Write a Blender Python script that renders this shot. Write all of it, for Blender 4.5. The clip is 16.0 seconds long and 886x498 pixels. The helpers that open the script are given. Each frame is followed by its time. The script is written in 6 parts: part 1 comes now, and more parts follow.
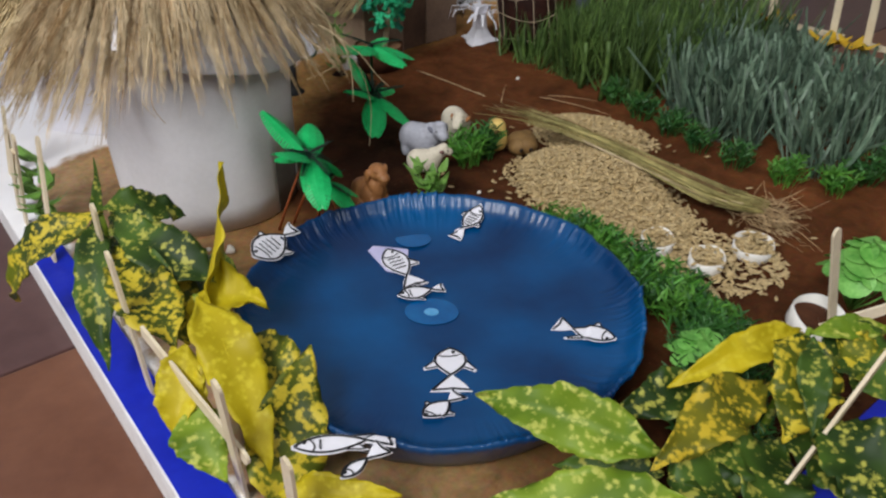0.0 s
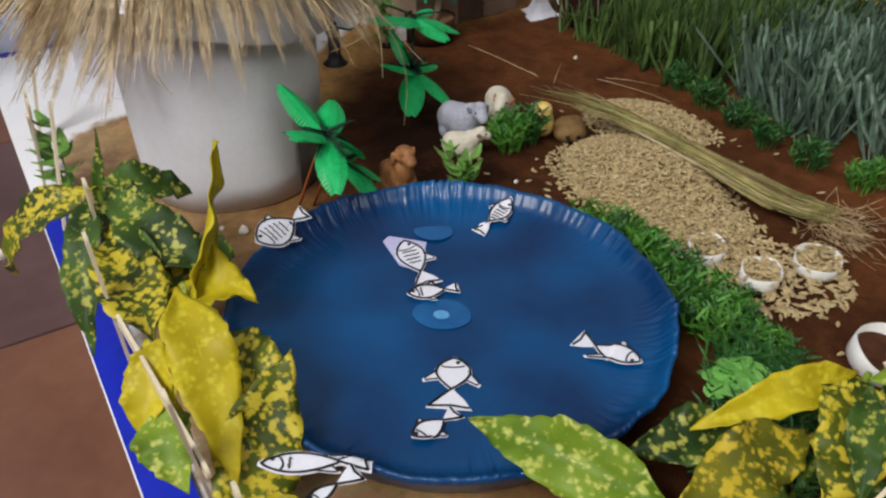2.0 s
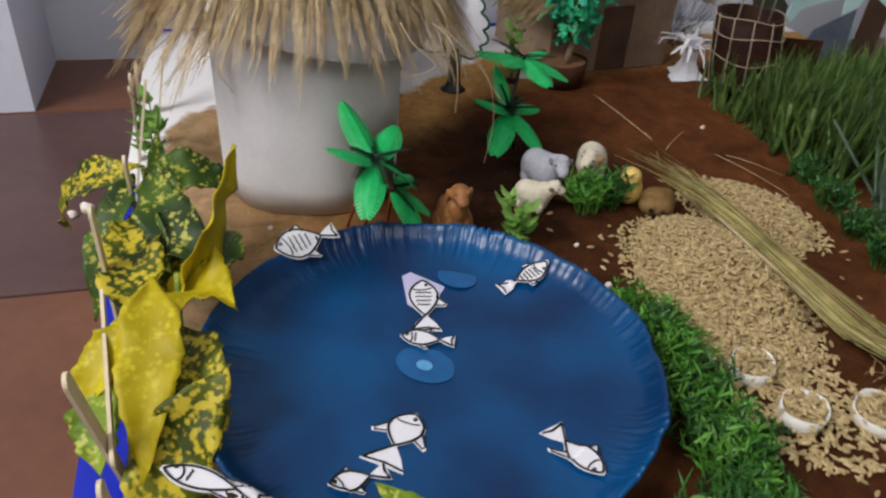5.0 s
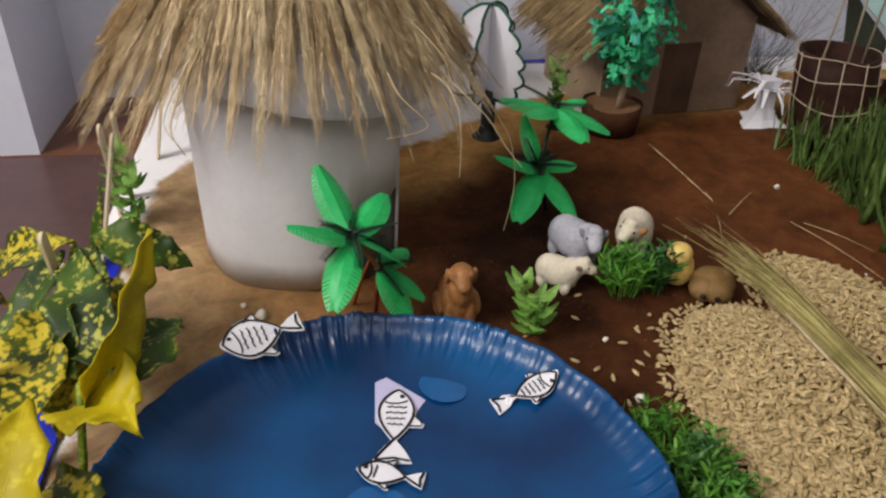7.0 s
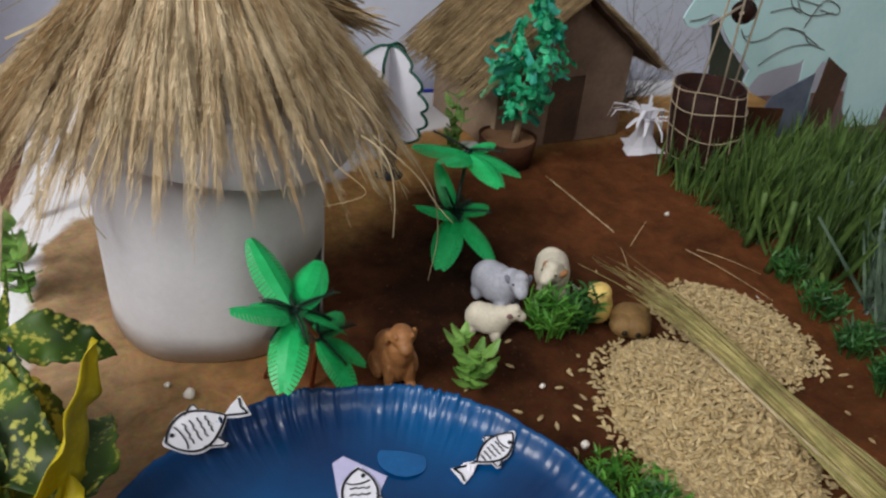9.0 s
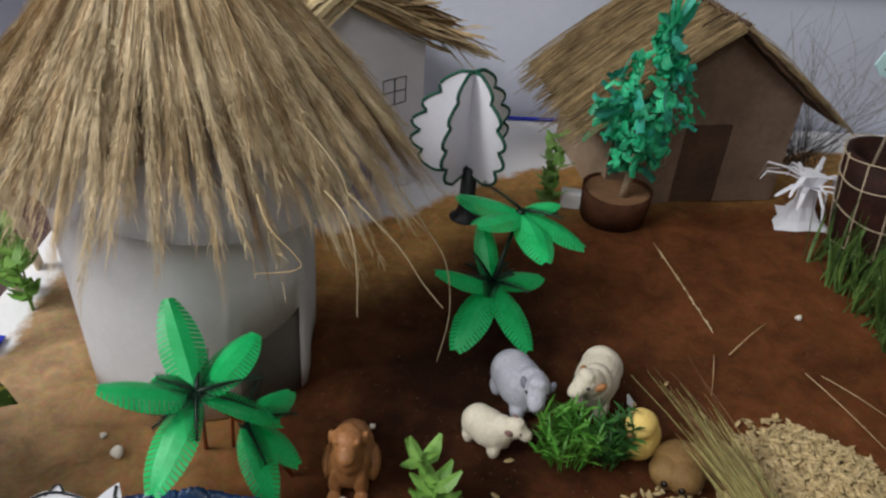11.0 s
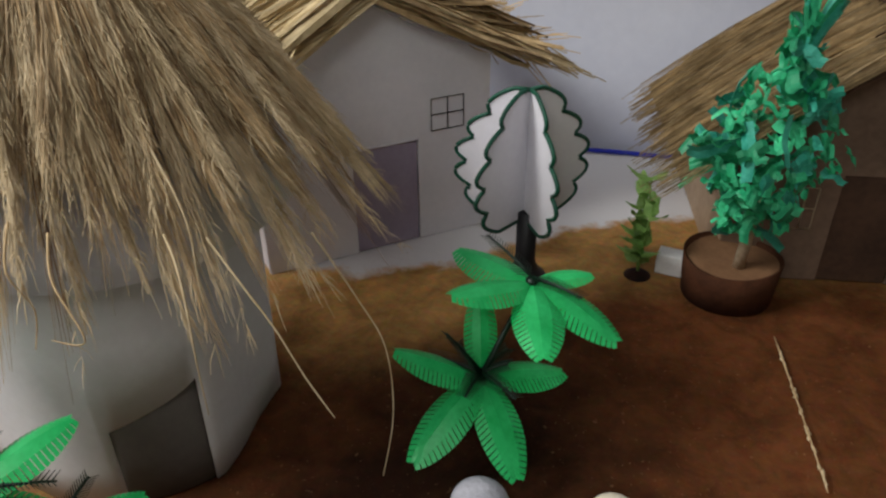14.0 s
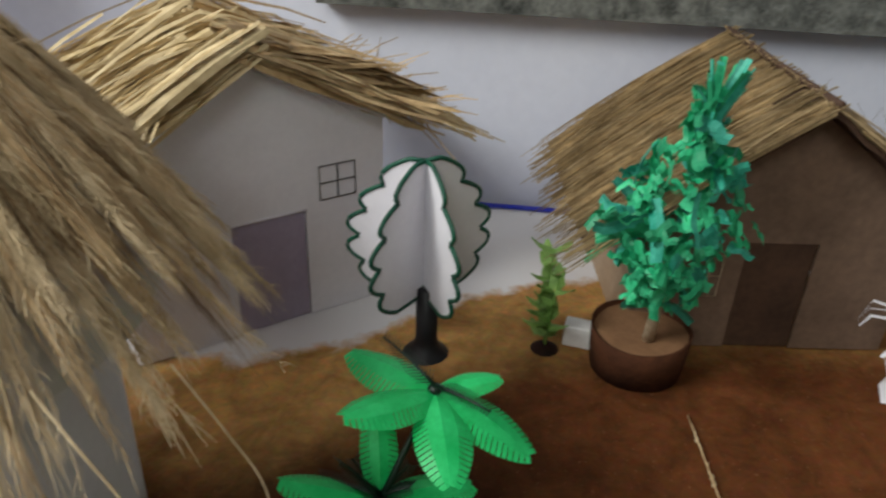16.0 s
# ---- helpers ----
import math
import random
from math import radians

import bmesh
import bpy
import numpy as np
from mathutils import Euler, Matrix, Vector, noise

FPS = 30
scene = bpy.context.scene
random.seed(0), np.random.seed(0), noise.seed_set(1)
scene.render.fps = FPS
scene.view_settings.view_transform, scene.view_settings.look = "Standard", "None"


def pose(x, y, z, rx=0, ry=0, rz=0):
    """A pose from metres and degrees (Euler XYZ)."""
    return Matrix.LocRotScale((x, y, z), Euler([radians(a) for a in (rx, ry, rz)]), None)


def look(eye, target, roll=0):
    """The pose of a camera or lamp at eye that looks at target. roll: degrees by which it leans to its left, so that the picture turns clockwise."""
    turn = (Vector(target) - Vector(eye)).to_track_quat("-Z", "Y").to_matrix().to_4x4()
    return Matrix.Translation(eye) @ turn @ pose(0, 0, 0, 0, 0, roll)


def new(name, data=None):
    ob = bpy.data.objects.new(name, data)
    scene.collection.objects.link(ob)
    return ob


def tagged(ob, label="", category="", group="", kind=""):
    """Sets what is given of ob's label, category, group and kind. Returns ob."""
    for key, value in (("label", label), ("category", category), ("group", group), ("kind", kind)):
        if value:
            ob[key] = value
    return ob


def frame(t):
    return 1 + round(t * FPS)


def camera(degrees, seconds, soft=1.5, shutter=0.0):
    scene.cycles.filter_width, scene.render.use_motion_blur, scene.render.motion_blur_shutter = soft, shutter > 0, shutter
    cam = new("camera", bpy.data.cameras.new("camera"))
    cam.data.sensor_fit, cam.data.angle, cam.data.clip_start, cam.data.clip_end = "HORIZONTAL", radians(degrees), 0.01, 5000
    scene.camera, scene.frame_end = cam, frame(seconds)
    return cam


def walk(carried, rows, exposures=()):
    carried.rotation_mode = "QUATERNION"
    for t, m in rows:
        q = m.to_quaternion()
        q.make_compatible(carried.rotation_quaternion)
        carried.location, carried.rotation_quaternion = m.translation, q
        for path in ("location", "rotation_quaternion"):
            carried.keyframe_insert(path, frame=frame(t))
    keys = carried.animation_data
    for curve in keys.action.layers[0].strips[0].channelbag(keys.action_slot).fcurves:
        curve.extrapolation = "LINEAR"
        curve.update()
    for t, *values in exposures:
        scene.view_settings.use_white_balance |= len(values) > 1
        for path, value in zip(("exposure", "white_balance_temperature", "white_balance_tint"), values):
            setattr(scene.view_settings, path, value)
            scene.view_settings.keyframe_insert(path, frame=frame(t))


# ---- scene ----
cam = camera(61.5, 16.0, soft=2.35, shutter=0.4)
PATH = [
    (0, (0.004, -0.017, 0.364), (-0.007, 1.651, -0.738), 0.7),
    (0.5, (0.007, 0.017, 0.356), (-0.057, 1.652, -0.795), 0.5),
    (1, (0.016, 0.036, 0.349), (-0.128, 1.661, -0.807), 0.3),
    (1.5, (0.033, 0.04, 0.342), (-0.177, 1.655, -0.819), 0.5),
    (2, (0.039, 0.036, 0.35), (-0.153, 1.652, -0.813), 0.5),
    (2.5, (0.022, 0.031, 0.35), (-0.139, 1.66, -0.799), 0.4),
    (3, (0.005, 0.025, 0.356), (-0.119, 1.675, -0.768), 1.6),
    (3.2, (0.01, 0.026, 0.357), (-0.146, 1.671, -0.77), 1.6),
    (5.3, (0.137, 0.11, 0.354), (-0.544, 1.62, -0.767), 4.5),
    (5.5, (0.135, 0.125, 0.35), (-0.577, 1.621, -0.77), 4.2),
    (6, (0.137, 0.161, 0.342), (-0.599, 1.627, -0.802), 3.5),
    (6.5, (0.139, 0.193, 0.342), (-0.66, 1.652, -0.768), 2.6),
    (7, (0.135, 0.218, 0.339), (-0.691, 1.681, -0.747), 2.3),
    (7.5, (0.132, 0.226, 0.349), (-0.675, 1.703, -0.732), 2.4),
    (8, (0.113, 0.217, 0.361), (-0.634, 1.738, -0.701), 2.9),
    (8.5, (0.085, 0.22, 0.363), (-0.491, 1.821, -0.687), 4.3),
    (9, (0.075, 0.217, 0.367), (-0.413, 1.843, -0.691), 5.6),
    (9.5, (0.074, 0.223, 0.366), (-0.402, 1.858, -0.682), 5.8),
    (10, (0.095, 0.268, 0.364), (-0.544, 1.864, -0.658), 5.6),
    (10.2, (0.107, 0.295, 0.364), (-0.627, 1.844, -0.666), 5.5),
    (12.3, (0.179, 0.49, 0.336), (-1.039, 1.64, -0.758), 0.4),
    (12.5, (0.183, 0.504, 0.326), (-1.084, 1.626, -0.738), 0.1),
    (13, (0.171, 0.538, 0.325), (-1.164, 1.583, -0.736), -1.1),
    (13.5, (0.158, 0.559, 0.308), (-1.212, 1.565, -0.746), -0.9),
    (14, (0.148, 0.575, 0.309), (-1.244, 1.563, -0.733), -0.6),
    (14.5, (0.136, 0.585, 0.31), (-1.286, 1.522, -0.739), -1.1),
    (15, (0.119, 0.592, 0.305), (-1.3, 1.579, -0.7), 0.4),
    (15.5, (0.111, 0.601, 0.312), (-1.255, 1.669, -0.684), 1.3),
    (16, (0.107, 0.612, 0.319), (-1.143, 1.825, -0.664), 2.1),
]
walk(cam, [(t, look(eye, target, roll)) for t, eye, target, roll in PATH],
     [(0, -0.19, 6150, 10), (3.2, -0.19, 6200, 10), (5.5, -0.18, 6400, 11), (7, -0.08, 6650, 12), (9, -0.19, 6200, 10), (10.2, -0.17, 6200, 9), (12.3, -0.14, 6200, 8), (14, -0.10, 6450, 9), (16, 0.14, 6450, 6)])

# ---- world and light ----
U = Vector((0.77, 0.638, 0.0))     # along the front edge of the board
V = Vector((-0.638, 0.77, 0.0))    # away from the front edge
FLOOR = -0.04                      # the board lies on the floor and is 4 cm thick


def B(u, v, z=0.0):
    """A place on the board: u along its front edge, v away from it."""
    return U * u + V * v + Vector((0, 0, z))


world = bpy.data.worlds.new("world")
scene.world = world
world.use_nodes = True
sky = world.node_tree.nodes.new("ShaderNodeTexSky")
sky.sky_type = "NISHITA"
sky.sun_disc = False
sky.sun_elevation = radians(40)
sky.sun_rotation = radians(230)
back = world.node_tree.nodes["Background"]
back.inputs["Strength"].default_value = 0.1
world.node_tree.links.new(sky.outputs["Color"], back.inputs["Color"])

lamp = bpy.data.lights.new("window_light", "AREA")
lamp.shape = "RECTANGLE"
lamp.size, lamp.size_y = 1.1, 0.9
lamp.energy = 70
lamp.color = (1.0, 0.98, 0.93)
window_light = new("window_light", lamp)
window_light.matrix_world = look(B(-1.47, -0.32, 1.95), B(0.3, 0.55, 0.0))
# added fill from the front that brightens the houses; no known source
lamp = bpy.data.lights.new("front_fill_light", "AREA")
lamp.shape = "RECTANGLE"
lamp.size, lamp.size_y = 1.3, 0.8
lamp.energy = 16
lamp.color = (0.98, 0.985, 0.93)
front_fill_light = new("front_fill_light", lamp)
front_fill_light.matrix_world = look(B(0.10, -1.56, 2.15), B(0.35, 0.75, 0.1))
scene.view_settings.exposure = 0.0

# ---- materials ----


def lin(r, g, b):
    """A colour from the usual 0 to 255 steps, as linear light."""
    return tuple((c / 255 / 12.92) if c <= 10 else ((c / 255 + 0.055) / 1.055) ** 2.4 for c in (r, g, b)) + (1.0,)


def node(nt, kind, **values):
    n = nt.nodes.new(kind)
    for key, value in values.items():
        n.inputs[key.replace("_", " ")].default_value = value
    return n


def surface(name, c1, c2, scale=40.0, rough=0.6, bump=0.15, fine=6.0, metal=0.0, spec=0.4, island=0.0, each=0.0, thin=0.0, detail=4.0):
    """A surface whose colour wanders between c1 and c2 at two scales, with fine relief. island, each: how far
    the brightness differs from strand to strand or from object to object. thin: light that shines through."""
    m = bpy.data.materials.new(name)
    m.use_nodes = True
    nt = m.node_tree
    b = nt.nodes["Principled BSDF"]
    co = nt.nodes.new("ShaderNodeTexCoord")
    n1 = node(nt, "ShaderNodeTexNoise", Scale=scale, Detail=detail, Roughness=0.6)
    n2 = node(nt, "ShaderNodeTexNoise", Scale=scale * fine, Detail=3.0, Roughness=0.6)
    nt.links.new(co.outputs["Object"], n1.inputs["Vector"])
    nt.links.new(co.outputs["Object"], n2.inputs["Vector"])
    add = nt.nodes.new("ShaderNodeMath")
    add.operation = "MULTIPLY_ADD"
    add.inputs[1].default_value = 0.45
    nt.links.new(n2.outputs["Fac"], add.inputs[0])
    nt.links.new(n1.outputs["Fac"], add.inputs[2])
    ramp = nt.nodes.new("ShaderNodeMapRange")
    ramp.inputs["From Min"].default_value = 0.5
    ramp.inputs["From Max"].default_value = 0.95
    nt.links.new(add.outputs[0], ramp.inputs["Value"])
    mix = nt.nodes.new("ShaderNodeMix")
    mix.data_type = "RGBA"
    mix.inputs["A"].default_value = c1
    mix.inputs["B"].default_value = c2
    nt.links.new(ramp.outputs[0], mix.inputs["Factor"])
    colour = mix.outputs["Result"]
    if island or each:
        if island:
            source = nt.nodes.new("ShaderNodeNewGeometry").outputs["Random Per Island"]
        else:
            source = nt.nodes.new("ShaderNodeObjectInfo").outputs["Random"]
        rng = nt.nodes.new("ShaderNodeMapRange")
        k = island or each
        rng.inputs["To Min"].default_value = 1 - k
        rng.inputs["To Max"].default_value = 1 + k
        nt.links.new(source, rng.inputs["Value"])
        hsv = nt.nodes.new("ShaderNodeHueSaturation")
        nt.links.new(rng.outputs[0], hsv.inputs["Value"])
        nt.links.new(colour, hsv.inputs["Color"])
        colour = hsv.outputs["Color"]
    nt.links.new(colour, b.inputs["Base Color"])
    b.inputs["Roughness"].default_value = rough
    b.inputs["Metallic"].default_value = metal
    b.inputs["Specular IOR Level"].default_value = spec
    if bump:
        bp = nt.nodes.new("ShaderNodeBump")
        bp.inputs["Strength"].default_value = bump
        bp.inputs["Distance"].default_value = 0.002
        nt.links.new(n2.outputs["Fac"], bp.inputs["Height"])
        nt.links.new(bp.outputs["Normal"], b.inputs["Normal"])
    if thin:
        tr = nt.nodes.new("ShaderNodeBsdfTranslucent")
        nt.links.new(colour, tr.inputs["Color"])
        ms = nt.nodes.new("ShaderNodeMixShader")
        ms.inputs["Fac"].default_value = thin
        nt.links.new(b.outputs["BSDF"], ms.inputs[1])
        nt.links.new(tr.outputs["BSDF"], ms.inputs[2])
        nt.links.new(ms.outputs[0], nt.nodes["Material Output"].inputs["Surface"])
    return m


WALL = surface("wall_paint", lin(198, 201, 217), lin(210, 213, 227), 3, 0.8, 0.1, 30)
ROOM = surface("beige_wall_paint", lin(150, 143, 134), lin(164, 156, 146), 3, 0.85, 0.1, 30)
CEILING = surface("ceiling_paint", lin(196, 194, 190), lin(208, 206, 202), 3, 0.9, 0.05)
STONE = surface("rough_stone", lin(48, 50, 48), lin(122, 124, 120), 55, 0.85, 0.6, 5)
GROUT = surface("grout", lin(150, 128, 116), lin(170, 148, 136), 30, 0.9, 0.2)
TILE_BROWN = surface("brown_tile", lin(98, 62, 45), lin(120, 80, 59), 7, 0.35, 0.05, 9, each=0.06)
TILE_PURPLE = surface("dark_tile", lin(76, 54, 52), lin(97, 71, 68), 7, 0.32, 0.05, 9, each=0.05)
FOAM = surface("white_foam", lin(222, 218, 218), lin(238, 236, 236), 60, 0.8, 0.3, 8)
TAPE = surface("blue_tape", lin(18, 34, 170), lin(26, 46, 190), 25, 0.38, 0.08, 6)
PAPER = surface("white_paper", lin(232, 230, 238), lin(243, 241, 248), 18, 0.8, 0.08, 12, thin=0.12)
HUT_PAPER = surface("thin_white_paper", lin(216, 213, 214), lin(229, 226, 228), 18, 0.8, 0.08, 12, thin=0.15)
PAPER_GREY = surface("lilac_paper", lin(150, 140, 162), lin(168, 158, 180), 18, 0.8, 0.08, 12)
SCRAP = surface("pale_lilac_paper", lin(178, 174, 208), lin(196, 192, 222), 18, 0.8, 0.08, 12)
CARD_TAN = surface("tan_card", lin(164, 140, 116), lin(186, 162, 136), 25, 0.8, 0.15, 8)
CARD_BROWN_SHADED = surface("shaded_brown_card", lin(108, 88, 74), lin(133, 109, 92), 25, 0.8, 0.15, 8)
DOORWAY_DIM = surface("dim_inside_grey", lin(98, 93, 90), lin(116, 110, 106), 18, 0.8, 0.08, 12)
CARD_DARK = surface("brown_card", lin(66, 47, 36), lin(88, 64, 49), 25, 0.8, 0.15, 8)
INK = surface("black_ink", lin(14, 14, 18), lin(26, 26, 32), 80, 0.5, 0.0)
INK_GREEN = surface("dark_green_ink", lin(10, 62, 48), lin(18, 88, 66), 80, 0.5, 0.0)
STRAW_PALE = surface("seed_head_straw", lin(168, 146, 108), lin(224, 204, 168), 30, 0.7, 0.1, 6, island=0.2)
STRAW = surface("dry_straw", lin(142, 114, 76), lin(214, 186, 142), 30, 0.62, 0.1, 6, island=0.4)
STRAW_DARK = surface("old_straw", lin(98, 72, 44), lin(152, 120, 80), 60, 0.8, 0.3, 6, island=0.4)
STRAW_GOLD = surface("golden_straw", lin(172, 149, 106), lin(224, 204, 162), 30, 0.55, 0.1, 6, island=0.25)
STRAW_GREEN = surface("greenish_straw", lin(124, 118, 66), lin(192, 178, 116), 30, 0.6, 0.1, 6, island=0.28)
THATCH2 = surface("fine_thatch", lin(132, 112, 80), lin(196, 172, 132), 40, 0.7, 0.1, 6, island=0.28)
STICK = surface("birch_stick", lin(206, 190, 158), lin(226, 212, 184), 30, 0.6, 0.1, 10)
STICK_GREY = surface("weathered_stick", lin(132, 120, 102), lin(164, 150, 130), 30, 0.7, 0.1, 10)
GRAIN = surface("rice_husk", lin(152, 128, 85), lin(201, 179, 134), 200, 0.55, 0.1, 4, island=0.22)
ROPE = surface("pale_rope", lin(172, 152, 124), lin(204, 186, 160), 300, 0.8, 0.3, 4)
POT_CARD = surface("dusty_brown_card", lin(112, 80, 55), lin(138, 102, 72), 40, 0.85, 0.2, 6)
WELL = surface("dark_clay", lin(24, 13, 10), lin(58, 30, 22), 40, 0.7, 0.2, 6, spec=0.2)
POT = surface("brown_pot_card", lin(54, 31, 20), lin(84, 51, 33), 40, 0.85, 0.2, 6, spec=0.15)
PALM = surface("palm_plastic", lin(28, 190, 98), lin(62, 222, 130), 60, 0.36, 0.05, 6, each=0.1, thin=0.32)
PALM_DARK = surface("dark_palm_plastic", lin(6, 26, 17), lin(12, 42, 27), 60, 0.4, 0.05, 6)
TRUNK = surface("orange_brown_plastic", lin(134, 66, 32), lin(160, 86, 44), 60, 0.45, 0.1, 6)
CREPE = surface("green_crepe_paper", lin(10, 136, 90), lin(78, 206, 150), 60, 0.5, 0.1, 6, island=0.4, thin=0.2)
CREPE_TEAL = surface("teal_crepe_paper", lin(16, 140, 116), lin(92, 200, 176), 60, 0.5, 0.1, 6, island=0.35, thin=0.2)
GRASS = surface("grass_blade", lin(36, 62, 25), lin(110, 138, 70), 30, 0.5, 0.05, 5, island=0.5, thin=0.25)
BLADE = surface("blue_green_blade", lin(56, 78, 62), lin(120, 142, 118), 30, 0.45, 0.05, 5, island=0.5, thin=0.15)
TURF = surface("plastic_turf", lin(56, 118, 38), lin(108, 160, 62), 50, 0.45, 0.05, 5, island=0.35, thin=0.15)
TURF_DARK = surface("dark_plastic_turf", lin(28, 72, 32), lin(72, 120, 54), 50, 0.45, 0.05, 5, island=0.35, thin=0.1)
CLOVER = surface("round_leaf_plastic", lin(92, 162, 62), lin(146, 204, 104), 80, 0.4, 0.05, 5, each=0.15, thin=0.2)
FROND = surface("pale_leaf", lin(104, 146, 66), lin(160, 196, 112), 80, 0.5, 0.05, 5, each=0.15, thin=0.25)
WEED = surface("fleshy_leaf", lin(92, 140, 54), lin(140, 182, 88), 80, 0.45, 0.05, 5, each=0.15, thin=0.2)
SHEEP = surface("grey_clay", lin(156, 156, 166), lin(186, 186, 196), 60, 0.75, 0.4, 8)
SHEEP_EAR = surface("dark_grey_clay", lin(96, 96, 108), lin(124, 124, 136), 60, 0.75, 0.3, 8)
LAMB = surface("cream_clay", lin(196, 186, 166), lin(220, 210, 190), 60, 0.75, 0.4, 8)
CAMEL = surface("carved_brown", lin(128, 84, 48), lin(170, 116, 70), 60, 0.5, 0.3, 6)
CHICK = surface("yellow_fluff", lin(210, 176, 92), lin(232, 202, 122), 90, 0.8, 0.4, 6)
TOY = surface("tan_toy", lin(108, 80, 44), lin(136, 105, 60), 90, 0.7, 0.3, 6)
EYES = surface("dark_eye", lin(20, 12, 10), lin(30, 18, 14), 90, 0.3, 0.0)
EAR = surface("pinkish_brown", lin(112, 84, 80), lin(140, 104, 98), 90, 0.7, 0.1)
MINT = surface("mint_card", lin(186, 226, 228), lin(204, 236, 238), 10, 0.6, 0.05, 12)
OLIVE = surface("dark_olive_card", lin(46, 50, 40), lin(66, 70, 56), 30, 0.8, 0.15, 8)
SCREEN = surface("grey_mesh", lin(110, 118, 138), lin(134, 142, 160), 40, 0.7, 0.1, thin=0.4)
CAP = surface("white_plastic", lin(218, 214, 206), lin(230, 226, 220), 60, 0.4, 0.05)
POPCORN = surface("foam_crumb", lin(226, 216, 202), lin(240, 232, 222), 200, 0.8, 0.4)
SPOT = surface("pale_blue_spot", lin(6, 74, 132), lin(12, 92, 150), 60, 0.2, 0.02, spec=0.5)
SPOT_LIGHT = surface("white_blue_spot", lin(84, 150, 198), lin(112, 172, 210), 60, 0.2, 0.02)
YELLOW_LEAF = surface("yellow_petal", lin(196, 156, 24), lin(222, 184, 48), 60, 0.5, 0.1, thin=0.2)
DEAD = surface("dry_twig", lin(72, 62, 58), lin(104, 92, 84), 90, 0.8, 0.1)


def croton(name, dark, mid, spot, lo, hi):
    """A variegated leaf: a dark leaf colour with patches and spots of yellow, each leaf with its own."""
    m = bpy.data.materials.new(name)
    m.use_nodes = True
    nt = m.node_tree
    b = nt.nodes["Principled BSDF"]
    co = nt.nodes.new("ShaderNodeTexCoord")
    info = nt.nodes.new("ShaderNodeObjectInfo")
    shift = nt.nodes.new("ShaderNodeVectorMath")
    shift.operation = "MULTIPLY_ADD"
    comb = nt.nodes.new("ShaderNodeCombineXYZ")
    for k in "XYZ":
        nt.links.new(info.outputs["Random"], comb.inputs[k])
    nt.links.new(comb.outputs[0], shift.inputs[0])
    shift.inputs[1].default_value = (7.0, 11.0, 5.0)
    nt.links.new(co.outputs["Object"], shift.inputs[2])
    big = node(nt, "ShaderNodeTexNoise", Scale=120.0, Detail=5.0, Roughness=0.62)
    nt.links.new(shift.outputs[0], big.inputs["Vector"])
    cells = node(nt, "ShaderNodeTexVoronoi", Scale=250.0, Randomness=1.0)
    nt.links.new(shift.outputs[0], cells.inputs["Vector"])
    tone = node(nt, "ShaderNodeTexNoise", Scale=26.0, Detail=2.0)
    nt.links.new(shift.outputs[0], tone.inputs["Vector"])
    base = nt.nodes.new("ShaderNodeMix")
    base.data_type = "RGBA"
    base.inputs["A"].default_value = dark
    base.inputs["B"].default_value = mid
    t2 = nt.nodes.new("ShaderNodeMapRange")
    t2.inputs["From Min"].default_value = 0.38
    t2.inputs["From Max"].default_value = 0.62
    nt.links.new(tone.outputs["Fac"], t2.inputs["Value"])
    nt.links.new(t2.outputs[0], base.inputs["Factor"])
    sub = nt.nodes.new("ShaderNodeMath")
    sub.operation = "MULTIPLY_ADD"
    sub.inputs[1].default_value = -0.28
    nt.links.new(cells.outputs["Distance"], sub.inputs[0])
    nt.links.new(big.outputs["Fac"], sub.inputs[2])
    edge = nt.nodes.new("ShaderNodeMapRange")
    edge.inputs["From Min"].default_value = lo
    edge.inputs["From Max"].default_value = hi
    nt.links.new(sub.outputs[0], edge.inputs["Value"])
    mix = nt.nodes.new("ShaderNodeMix")
    mix.data_type = "RGBA"
    mix.inputs["B"].default_value = spot
    nt.links.new(base.outputs["Result"], mix.inputs["A"])
    nt.links.new(edge.outputs[0], mix.inputs["Factor"])
    nt.links.new(mix.outputs["Result"], b.inputs["Base Color"])
    b.inputs["Roughness"].default_value = 0.5
    b.inputs["Specular IOR Level"].default_value = 0.3
    bp = nt.nodes.new("ShaderNodeBump")
    bp.inputs["Strength"].default_value = 0.2
    bp.inputs["Distance"].default_value = 0.001
    nt.links.new(big.outputs["Fac"], bp.inputs["Height"])
    nt.links.new(bp.outputs["Normal"], b.inputs["Normal"])
    tr = nt.nodes.new("ShaderNodeBsdfTranslucent")
    nt.links.new(mix.outputs["Result"], tr.inputs["Color"])
    ms = nt.nodes.new("ShaderNodeMixShader")
    ms.inputs["Fac"].default_value = 0.2
    nt.links.new(b.outputs["BSDF"], ms.inputs[1])
    nt.links.new(tr.outputs["BSDF"], ms.inputs[2])
    nt.links.new(ms.outputs[0], nt.nodes["Material Output"].inputs["Surface"])
    return m


LEAF_GREEN = croton("spotted_green_leaf", lin(38, 60, 18), lin(76, 104, 34), lin(180, 178, 78), 0.40, 0.50)
LEAF_LIME = croton("lime_leaf", lin(96, 124, 24), lin(138, 162, 44), lin(190, 194, 92), 0.38, 0.50)
LEAF_YELLOW = croton("yellow_leaf", lin(178, 160, 14), lin(204, 184, 24), lin(210, 194, 44), 0.36, 0.55)
LEAF_MIXED = croton("yellow_green_leaf", lin(50, 66, 16), lin(104, 112, 24), lin(208, 188, 54), 0.33, 0.42)
LEAF_OCHRE = croton("ochre_leaf", lin(70, 78, 18), lin(122, 118, 26), lin(200, 174, 46), 0.35, 0.45)


